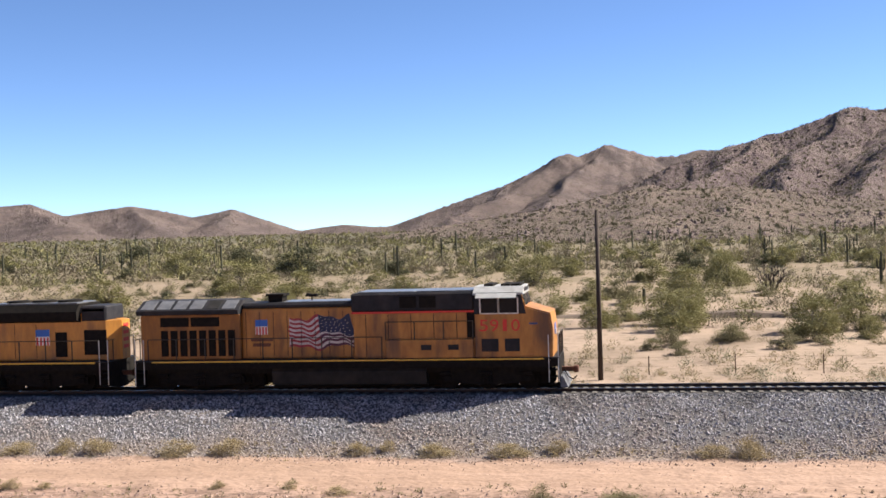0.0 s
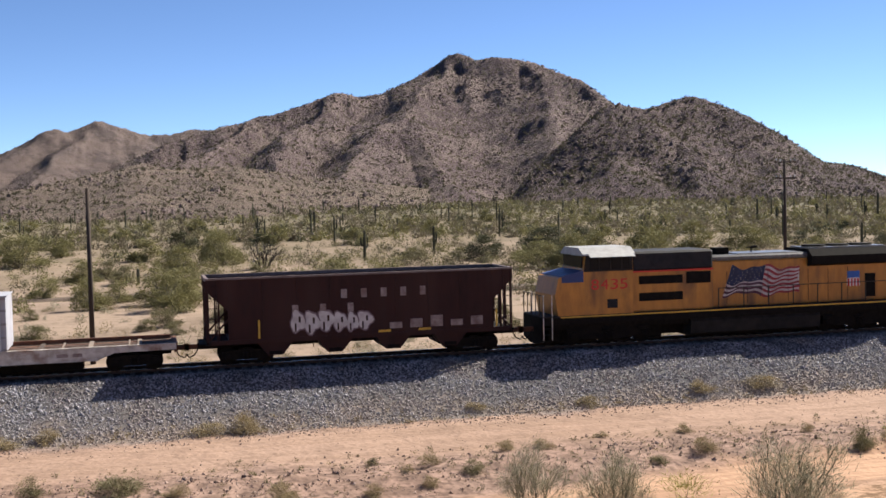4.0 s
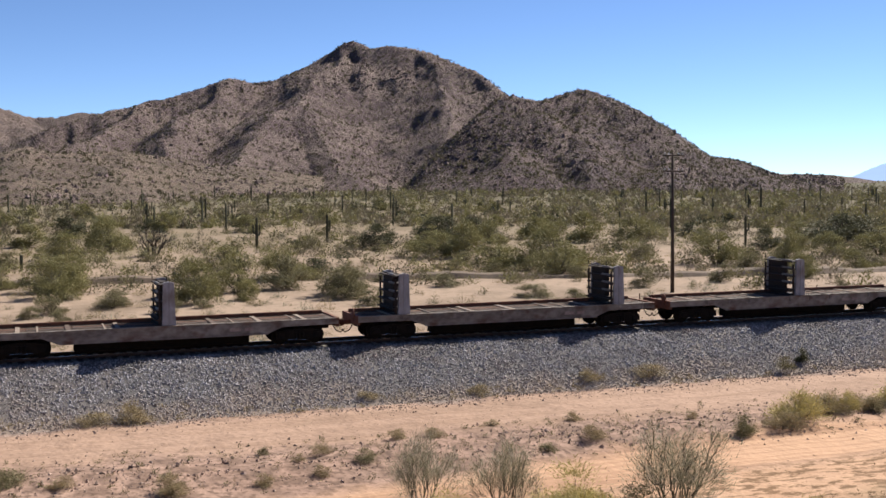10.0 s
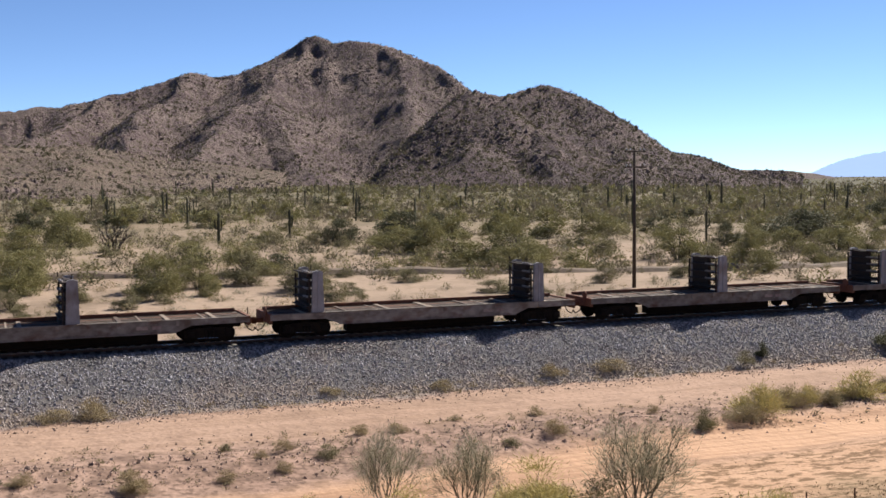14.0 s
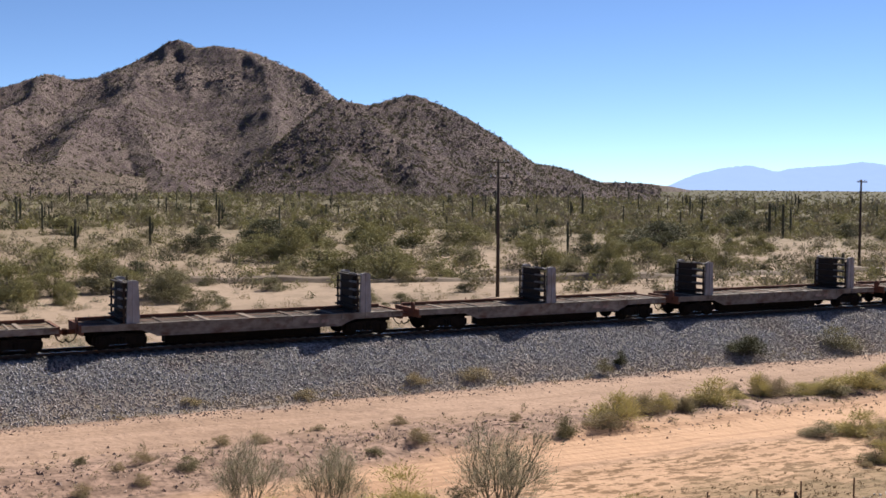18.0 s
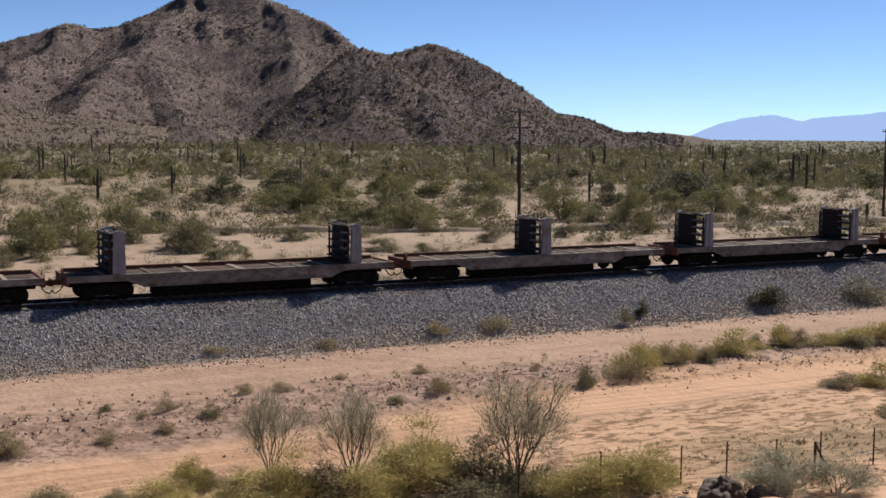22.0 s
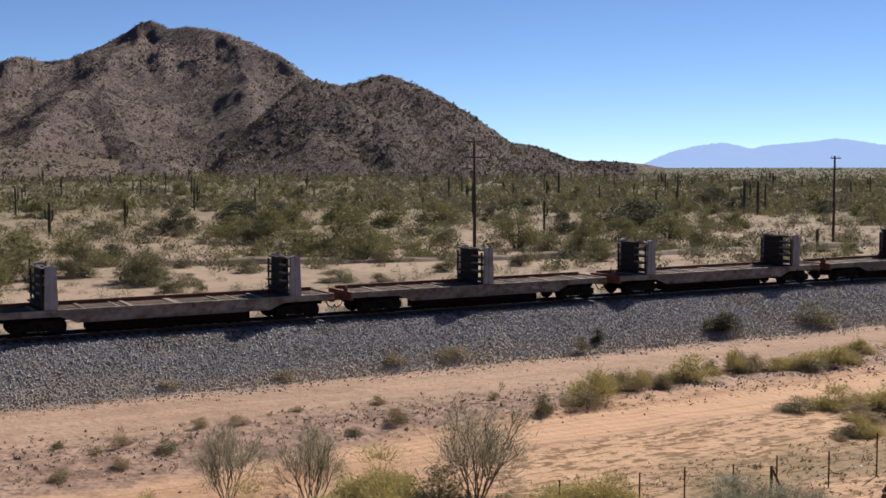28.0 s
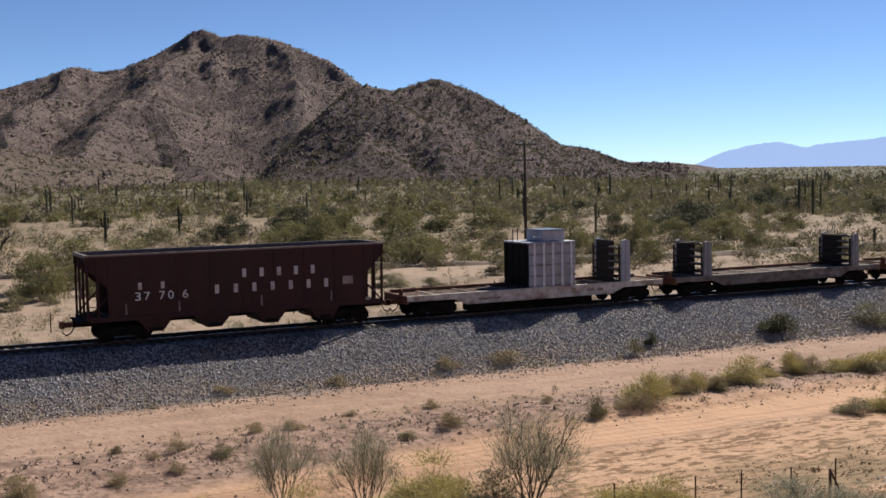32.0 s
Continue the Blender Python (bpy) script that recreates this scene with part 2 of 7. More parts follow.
def ground_material():
    """Sand, soil and gravel: two strips of wheel-worn road, stony soil between, and dark rubble on the slopes."""
    m = bpy.data.materials.new("desert_soil")
    m.use_nodes = True
    nt = m.node_tree
    n, ln = nt.nodes, nt.links.new
    b = n["Principled BSDF"]
    b.inputs["Roughness"].default_value, b.inputs["Specular IOR Level"].default_value = 0.95, 0.1
    tc = n.new("ShaderNodeTexCoord")

    def noise_of(scale, detail=6, rough=0.6, sx=1.0):
        t = n.new("ShaderNodeTexNoise")
        mp = n.new("ShaderNodeMapping")
        mp.inputs["Scale"].default_value = (sx, 1, 1)
        ln(tc.outputs["Object"], mp.inputs["Vector"])
        ln(mp.outputs[0], t.inputs["Vector"])
        t.inputs["Scale"].default_value, t.inputs["Detail"].default_value, t.inputs["Roughness"].default_value = scale, detail, rough
        return t.outputs["Fac"]

    def span(v, a, z, lo=0.0, hi=1.0):
        r = n.new("ShaderNodeMapRange")
        r.inputs["From Min"].default_value, r.inputs["From Max"].default_value = a, z
        r.inputs["To Min"].default_value, r.inputs["To Max"].default_value = lo, hi
        ln(v, r.inputs["Value"])
        return r.outputs[0]

    def blend(f, a, z):
        x = n.new("ShaderNodeMix")
        x.data_type = "RGBA"
        ln(f, x.inputs["Factor"])
        for s, v in (("A", a), ("B", z)):
            if isinstance(v, tuple):
                x.inputs[s].default_value = (*v, 1)
            else:
                ln(v, x.inputs[s])
        return x.outputs["Result"]

    def calc(op, a, z):
        x = n.new("ShaderNodeMath")
        x.operation = op
        for i, v in enumerate((a, z)):
            if isinstance(v, (int, float)):
                x.inputs[i].default_value = v
            else:
                ln(v, x.inputs[i])
        return x.outputs[0]

    sep = n.new("ShaderNodeSeparateXYZ")
    ln(tc.outputs["Object"], sep.inputs[0])
    wob = calc("MULTIPLY", calc("SUBTRACT", noise_of(0.35, 5), 0.5), 5.0)
    y = calc("ADD", sep.outputs["Y"], wob)
    mid, fine, pebble = noise_of(0.25), noise_of(1.32, 4.8, 0.42), noise_of(4.2, 3., 0.42)
    soil = blend(span(mid, 0.4, 0.62), (0.243, 0.16, 0.124), (0.287, 0.195, 0.151))
    soil = blend(span(noise_of(0.499, 4.137, 0.405), 0.5, 0.6, 0, 0.5), soil, (0.168, 0.112, 0.087))
    soil = blend(span(fine, 0.47, 0.6, 0, 0.75), soil, (0.131, 0.086, 0.065))
    soil = blend(span(pebble, 0.53, 0.62, 0, 0.75), soil, (0.097, 0.064, 0.049))
    road = blend(span(noise_of(0.7, 6, 0.6, 0.1), 0.42, 0.62), (0.287, 0.195, 0.145), (0.237, 0.159, 0.116))
    road = blend(span(noise_of(2.6, 4, 0.6, 0.035), 0.5, 0.62, 0, 0.55), road, (0.231, 0.151, 0.107))
    road = blend(span(fine, 0.52, 0.68, 0, 0.45), road, (0.181, 0.118, 0.087))
    road = blend(span(pebble, 0.56, 0.68, 0, 0.5), road, (0.15, 0.098, 0.072))
    r1 = calc("MULTIPLY", span(y, 41.0, 42.6), span(y, 48.6, 47.4))
    bend = span(sep.outputs["X"], 8, 27, 0.0, 2.8)
    y2 = calc("SUBTRACT", calc("ADD", sep.outputs["Y"], calc("MULTIPLY", wob, 0.45)), bend)
    r2 = calc("MULTIPLY", span(y2, 30.6, 31.6), span(y2, 35.9, 34.6))
    pale = blend(span(noise_of(0.6, 6), 0.4, 0.62), (0.38, 0.246, 0.162), (0.322, 0.202, 0.13))
    soil = blend(span(y2, 31.8, 30.4), soil, pale)
    c = blend(r1, soil, road)
    ruts = blend(span(noise_of(1.9, 3, 0.5, 0.02), 0.44, 0.6), (0.374, 0.236, 0.152), (0.272, 0.165, 0.106))
    c = blend(r2, c, ruts)
    # flat beyond the line: pale sand with patches of darker crust
    away = n.new("ShaderNodeVectorMath")
    away.operation = "LENGTH"
    ln(tc.outputs["Object"], away.inputs[0])
    reach = away.outputs["Value"]
    far_sand = blend(span(noise_of(0.09, 6), 0.46, 0.64), (0.25, 0.187, 0.14), (0.165, 0.123, 0.091))
    far_sand = blend(span(fine, 0.55, 0.7, 0, 0.6), far_sand, (0.138, 0.105, 0.075))
    far_sand = blend(calc("MULTIPLY", span(y, 112, 150, 0, 0.8), span(noise_of(0.05, 6), 0.4, 0.6, 0.3, 1.0)), far_sand, (0.162, 0.129, 0.084))
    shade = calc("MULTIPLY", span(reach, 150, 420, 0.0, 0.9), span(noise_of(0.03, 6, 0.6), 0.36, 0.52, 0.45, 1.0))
    far_sand = blend(shade, far_sand, (0.088, 0.078, 0.048))
    far_sand = blend(span(reach, 420, 900, 0, 0.85), far_sand, (0.07, 0.064, 0.04))
    c = blend(span(sep.outputs["Y"], 58, 61), c, far_sand)
    # gravel below the track
    grav = blend(span(noise_of(5.4, 2.4, 0.48), 0.42, 0.6), (0.18, 0.159, 0.147), (0.102, 0.09, 0.084))
    g = calc("MULTIPLY", span(y, 48.0, 49.6), span(sep.outputs["Y"], 62.5, 61))
    c = blend(g, c, grav)
    # wash with scattered plant litter in front of the fence
    wash = calc("MULTIPLY", calc("MULTIPLY", span(y2, 19, 21), span(y2, 31.4, 30.6)), span(noise_of(3.2, 5, 0.7, 0.45), 0.51, 0.55, 0, 0.9))
    wash = calc("MULTIPLY", wash, span(sep.outputs["X"], 13, 19))
    c = blend(wash, c, (0.126, 0.075, 0.041))
    mud = calc("MULTIPLY", calc("MULTIPLY", span(y, 24.5, 26.0), span(y, 30.5, 27.5)), calc("MULTIPLY", span(sep.outputs["X"], 20, 25), span(noise_of(0.3, 4), 0.34, 0.48, 0, 0.7)))
    c = blend(mud, c, (0.126, 0.096, 0.054))
    ln(c, b.inputs["Base Color"])
    bp = n.new("ShaderNodeBump")
    bp.inputs["Strength"].default_value, bp.inputs["Distance"].default_value = 0.9, 0.09
    hsum = calc("ADD", calc("MULTIPLY", fine, 1.0), calc("MULTIPLY", pebble, 0.6))
    ln(hsum, bp.inputs["Height"])
    ln(bp.outputs[0], b.inputs["Normal"])
    return m


def hill_material(name, c_soil, c_rock, c_green, green=0.5, rockiness=0.5):
    """Stony soil, patches of dark broken rock and dots of scrub."""
    m = bpy.data.materials.new(name)
    m.use_nodes = True
    nt = m.node_tree
    n, ln = nt.nodes, nt.links.new
    b = n["Principled BSDF"]
    b.inputs["Roughness"].default_value, b.inputs["Specular IOR Level"].default_value = 0.95, 0.1
    tc = n.new("ShaderNodeTexCoord")

    def nz(scale, a, z, top, detail=7, rough=0.65):
        t, r = n.new("ShaderNodeTexNoise"), n.new("ShaderNodeMapRange")
        t.inputs["Scale"].default_value, t.inputs["Detail"].default_value, t.inputs["Roughness"].default_value = scale, detail, rough
        ln(tc.outputs["Object"], t.inputs["Vector"])
        r.inputs["From Min"].default_value, r.inputs["From Max"].default_value, r.inputs["To Max"].default_value = a, z, top
        ln(t.outputs["Fac"], r.inputs["Value"])
        return r.outputs[0], t.outputs["Fac"]

    def blend(f, a, z):
        x = n.new("ShaderNodeMix")
        x.data_type = "RGBA"
        ln(f, x.inputs["Factor"])
        for s, v in (("A", a), ("B", z)):
            if isinstance(v, tuple):
                x.inputs[s].default_value = (*v, 1)
            else:
                ln(v, x.inputs[s])
        return x.outputs["Result"]

    patch, _ = nz(0.009, 0.42, 0.62, 0.55, 5, 0.6)
    rockf, _ = nz(0.024, 0.56 - 0.07 * rockiness, 0.59 - 0.07 * rockiness, 0.9, 10, 0.78)
    finef, fine = nz(0.3, 0.5, 0.57, 0.42, 9, 0.9)
    shrub, _ = nz(0.42, 0.55, 0.59, green, 3, 0.6)
    c = blend(rockf, c_soil, c_rock)
    c = blend(patch, c, tuple(0.45 * p + 0.55 * q for p, q in zip(c_soil, c_rock)))
    c = blend(finef, c, tuple(v * 0.62 for v in c_rock))
    c = blend(shrub, c, c_green)
    ln(c, b.inputs["Base Color"])
    bp = n.new("ShaderNodeBump")
    bp.inputs["Strength"].default_value, bp.inputs["Distance"].default_value = 1.0, 2.2
    ln(fine, bp.inputs["Height"])
    ln(bp.outputs[0], b.inputs["Normal"])
    return m


soil_mat = ground_material()
# front hill: darker for more rock, with its shade put into the colour
front_hill_mat = hill_material("shaded_dark_rock_hill", (0.136, 0.101, 0.098), (0.075, 0.054, 0.062), (0.071, 0.064, 0.041), 0.8, 1.15)
hill_mat = hill_material("rocky_hill", (0.169, 0.128, 0.12), (0.095, 0.068, 0.074), (0.094, 0.083, 0.053), 0.85, 0.95)
knoll_mat = hill_material("stony_knoll", (0.19, 0.144, 0.117), (0.109, 0.082, 0.074), (0.105, 0.094, 0.057), 0.85, 0.5)
far_hill_mat = hill_material("far_dry_hill", (0.14, 0.106, 0.095), (0.078, 0.06, 0.06), (0.078, 0.066, 0.049), 0.7, 0.9)


def blue_haze_glow():
    m = bpy.data.materials.new("blue_haze_glow")
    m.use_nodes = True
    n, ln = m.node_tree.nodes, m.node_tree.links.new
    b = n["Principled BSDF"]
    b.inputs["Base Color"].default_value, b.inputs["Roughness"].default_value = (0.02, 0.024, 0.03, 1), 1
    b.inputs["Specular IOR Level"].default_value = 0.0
    # blue glow stands in for the haze in front of the far range
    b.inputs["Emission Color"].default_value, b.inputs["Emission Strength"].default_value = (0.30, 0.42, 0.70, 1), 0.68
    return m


# ---- mesh helpers ----
def part(name, bm, material, parent=None, label="", smooth=False):
    me = bpy.data.meshes.new(name)
    bm.to_mesh(me)
    bm.free()
    return part_mesh(name, me, material, parent, label, smooth)


def part_mesh(name, me, material, parent=None, label="", smooth=False):
    for mm in material if isinstance(material, (list, tuple)) else (material,):
        if mm.name not in me.materials:
            me.materials.append(mm)
    if smooth:
        me.polygons.foreach_set("use_smooth", [True] * len(me.polygons))
    ob = new(name, me)
    if parent:
        ob.parent = parent
    if label:
        ob["label"] = label
    return ob


def mesh_of(name, verts, faces):
    me = bpy.data.meshes.new(name)
    me.from_pydata([tuple(v) for v in verts], [], faces)
    return me


def thing(name, label, category, group="", kind="", m=None):
    ob = new(name)
    ob.empty_display_size = 0.2
    if m is not None:
        ob.matrix_world = m
    return tagged(ob, label, category, group, kind)


def box(bm, x0, x1, y0, y1, z0, z1, bevel=0.0):
    r = bmesh.ops.create_cube(bm, size=1.0, matrix=Matrix.LocRotScale(((x0 + x1) / 2, (y0 + y1) / 2, (z0 + z1) / 2), None, (x1 - x0, y1 - y0, z1 - z0)))
    if bevel:
        ed = list({e for v in r["verts"] for e in v.link_edges})
        bmesh.ops.bevel(bm, geom=ed, offset=bevel, segments=1, affect="EDGES")
    return bm


def boxes(*rows, bevel=0.0):
    bm = bmesh.new()
    for r in rows:
        box(bm, *r, bevel=bevel)
    return bm


def tube(bm, p0, p1, r0, r1=None, n=8):
    p0, p1 = Vector(p0), Vector(p1)
    d = p1 - p0
    q = d.to_track_quat("Z", "Y").to_matrix().to_4x4()
    bmesh.ops.create_cone(bm, cap_ends=True, segments=n, radius1=r0, radius2=r0 if r1 is None else r1, depth=d.length, matrix=Matrix.Translation((p0 + p1) / 2) @ q)
    return bm


def prism(bm, outline, y0, y1, axis="y"):
    """An outline of (x, z) pairs, run from y0 to y1 (axis 'x': pairs are (y, z))."""
    put = (lambda a, b, c: (a, c, b)) if axis == "y" else (lambda a, b, c: (c, a, b))
    v0 = [bm.verts.new(put(a, b, y0)) for a, b in outline]
    v1 = [bm.verts.new(put(a, b, y1)) for a, b in outline]
    k = len(outline)
    fs = [bm.faces.new(v0), bm.faces.new(v1[::-1])]
    for i in range(k):
        fs.append(bm.faces.new((v0[i], v1[i], v1[(i + 1) % k], v0[(i + 1) % k])))
    bmesh.ops.recalc_face_normals(bm, faces=fs)
    return bm

# ---- the land ----
EYE_AZ = (-36.0, 64.0)
RNG = np.random.default_rng(7)


def fbm(x, y, scale, octaves=4, seed=0.0):
    """Cheap smooth noise in -1..1 from rotated sine sums."""
    out, amp, tot = np.zeros_like(x, dtype=float), 1.0, 0.0
    k = 2 * math.pi / scale
    for o in range(octaves):
        for j in range(3):
            a = 1.7 * o + 2.09 * j + seed
            ph = 5.3 * o + 2.7 * j + 3.1 * seed
            warp = 1.3 * np.sin(k * 0.6 * (x * math.sin(a + 0.8) - y * math.cos(a + 0.8)) + ph * 1.7)
            out += amp / 3 * np.sin(k * (x * math.cos(a) + y * math.sin(a)) + ph + warp)
        tot += amp
        amp *= 0.5
        k *= 2.07
    return out / tot * 1.6


PROFILE_Y = [-80, 1.5, 5, 10, 16, 22, 27, 36.2, 38.5, 41.5, 48, 56, 62, 90]
PROFILE_Z = [7.0, 6.1, 5.5, 3.0, 0.0, -1.7, -2.0, -2.0, -1.75, -1.85, -1.95, -1.95, -1.4, -1.3]


def land(x, y):
    """Height of the desert floor: the bank under the camera, the strips along the line, the slow rise to the hills."""
    x, y = np.asarray(x, float), np.asarray(y, float)
    r = np.hypot(x, y)
    az = np.degrees(np.arctan2(x, y))
    z = np.interp(y, PROFILE_Y, PROFILE_Z)
    rise = np.clip((39 - az) / 14, 0, 1) * np.clip((az + 60) / 30, 0, 1)
    z = z + np.clip(r - 180, 0, 600) * 0.0075 * rise * np.clip((y - 62) / 60, 0, 1)
    far = np.clip((y - 66) / 60, 0, 1)
    z = z + far * (0.35 * fbm(x, y, 60, 3) + 0.12 * fbm(x, y, 9, 2, 1.0)) * np.clip(1.3 - r / 700, 0.15, 1)
    z = z + 0.05 * fbm(x, y, 5, 3, 2.0) * np.clip((50 - y) / 2, 0, 1) + 0.16 * fbm(x, y, 3.2, 3, 4.0) * np.exp(-((y - 39.2) / 1.6) ** 2)
    z = z + 0.35 * fbm(x, y, 6, 3, 3.0) * np.clip((22 - y) / 8, 0, 1) * np.clip((y - 3) / 4, 0, 1)
    return z


def build_ground():
    az = np.radians(np.concatenate([np.arange(-180, EYE_AZ[0], 4.0), np.arange(EYE_AZ[0], EYE_AZ[1], 0.36), np.arange(EYE_AZ[1], 180, 4.0)]))
    r = 1.2 * 1.024 ** np.arange(0, 404)
    r = r[r < 4800]
    R, A = np.meshgrid(r, az, indexing="ij")
    X, Y = R * np.sin(A), R * np.cos(A)
    Z = land(X, Y)
    Z -= np.where(R > 2500, (R - 2500) * 0.002, 0)
    n = len(az)
    verts = np.c_[X.ravel(), Y.ravel(), Z.ravel()].tolist() + [(0, 0, 6.1)]
    faces = []
    for i in range(len(r) - 1):
        b = i * n
        faces += [(b + j, b + (j + 1) % n, b + n + (j + 1) % n, b + n + j) for j in range(n)]
    c = len(verts) - 1
    faces += [(c, (j + 1) % n, j) for j in range(n)]
    me = mesh_of("ground", verts, faces)
    me.polygons.foreach_set("use_smooth", [True] * len(me.polygons))
    ob = part_mesh("ground", me, soil_mat)
    tagged(ob, "pale sandy desert floor with stony soil and worn dirt tracks", "ground", kind="structure")


def lattice(ix, iy, seed):
    """Repeatable pseudo-random angles for whole-number grid points."""
    h = (ix.astype(np.int64) * 374761393 + iy.astype(np.int64) * 668265263 + int(seed * 1000) * 1442695041) & 0xFFFFFFFF
    h = ((h ^ (h >> 13)) * 1274126177) & 0xFFFFFFFF
    return ((h ^ (h >> 16)) & 0xFFFF) / 65536.0 * 2 * math.pi


def gradient_noise(x, y, seed):
    x0, y0 = np.floor(x), np.floor(y)
    fx, fy = x - x0, y - y0
    u, v = fx * fx * fx * (fx * (fx * 6 - 15) + 10), fy * fy * fy * (fy * (fy * 6 - 15) + 10)
    val = []
    for dx, dy in ((0, 0), (1, 0), (0, 1), (1, 1)):
        t = lattice(x0 + dx, y0 + dy, seed)
        val.append(np.cos(t) * (fx - dx) + np.sin(t) * (fy - dy))
    return (val[0] * (1 - u) + val[1] * u) * (1 - v) + (val[2] * (1 - u) + val[3] * u) * v


def rugged(x, y, scale, octaves, seed, ridged=False, gain=0.5):
    """Summed gradient noise, about -1..1; ridged: sharp crests near 1, broad hollows near 0."""
    out, amp, tot, k = np.zeros_like(x, dtype=float), 1.0, 0.0, 1.0 / scale
    for o in range(octaves):
        n = gradient_noise(x * k + 17.3 * o, y * k - 9.1 * o, seed + o * 0.37) * 1.5
        out += amp * (1 - np.abs(n) * 1.6 if ridged else n)
        tot += amp
        amp *= gain
        k *= 2.03
    return out / tot


def hill(name, label, skyline, crests, foot, back, material, step, rows, rough, seed, steep=2.5):
    """A hill about its crest lines. skyline: (bearing, rise) in degrees from the bank; crests: lines of (bearing, range, rise)."""
    az = np.arange(skyline[0][0], skyline[-1][0], step)
    q = np.linspace(0, 1, rows)
    A, Q = np.meshgrid(az, q)
    R = foot * (back / foot) ** Q
    X, Y = R * np.sin(np.radians(A)), R * np.cos(np.radians(A))
    base = land(X, Y) - 2.5 - np.where(R > 2500, (R - 2500) * 0.0025, 0)
    wx = X + 20 * rugged(X, Y, 130, 3, seed + 1) + 5 * rugged(X, Y, 30, 2, seed + 2)
    wy = Y + 20 * rugged(X, Y, 130, 3, seed + 3) + 5 * rugged(X, Y, 30, 2, seed + 4)
    H = np.zeros_like(X)
    for line in crests:
        pts = [(r * math.sin(radians(a)), r * math.cos(radians(a)), 7.75 + r * math.tan(radians(e))) for a, r, e in line]
        for (x0, y0, z0), (x1, y1, z1) in zip(pts, pts[1:]):
            dx, dy = x1 - x0, y1 - y0
            t = np.clip(((wx - x0) * dx + (wy - y0) * dy) / (dx * dx + dy * dy), 0, 1)
            d = np.hypot(wx - x0 - t * dx, wy - y0 - t * dy)
            top = np.maximum(z0 + (z1 - z0) * t - base, 0.5)
            u = np.clip(d / (top * steep + 12), 0, 1)
            H = np.maximum(H, top * (1 - u) ** 1.3)
    full = np.clip(H / 30, 0, 1)
    H = H * (1 - 0.11 * (1 - rugged(wx, wy, 105, 4, seed + 5, True)) * np.clip(H / 60, 0, 1))
    crag = np.clip(rugged(X, Y, 75, 3, seed + 6) * 2.2 + 0.1, 0, 1)
    H = H + rough * full * (0.9 * rugged(X, Y, 34, 4, seed + 7) + crag * (rugged(X, Y, 13, 4, seed + 8, True, 0.6) - 0.25) + 0.35 * rugged(X, Y, 7, 3, seed + 9))
    # bring the skyline to its rise, keeping the crags on it
    Z = base + H
    rise = np.degrees(np.arctan2(Z - 7.75, R))
    top_row = rise.argmax(0)
    cols = np.arange(len(az))
    want = np.interp(az, [k[0] for k in skyline], [k[1] for k in skyline])
    need = (7.75 + R[top_row, cols] * np.tan(np.radians(want)) - base[top_row, cols]) / np.maximum(Z[top_row, cols] - base[top_row, cols], 1.0)
    wide = max(1, int(0.22 / step))
    need = np.convolve(np.pad(np.clip(need, 0.0, 1.9), wide, mode="edge"), np.ones(2 * wide + 1) / (2 * wide + 1), "valid")
    Z = base + H * need[None]
    n = len(az)
    i, j = np.meshgrid(np.arange(rows - 1), np.arange(n - 1), indexing="ij")
    c = (i * n + j).ravel()
    me = mesh_of(name, np.c_[X.ravel(), Y.ravel(), Z.ravel()].tolist(), np.c_[c, c + 1, c + n + 1, c + n].tolist())
    me.polygons.foreach_set("use_smooth", [True] * len(me.polygons))
    ob = part_mesh(name, me, material)
    tagged(ob, label, "hill", kind="structure")
    return X, Y, Z, H * need[None], crag


def crest_of(skyline, r):
    """A single crest line under a skyline; r: (bearing, range) pairs."""
    return [(a, float(np.interp(a, [k[0] for k in r], [k[1] for k in r])), e) for a, e in skyline]


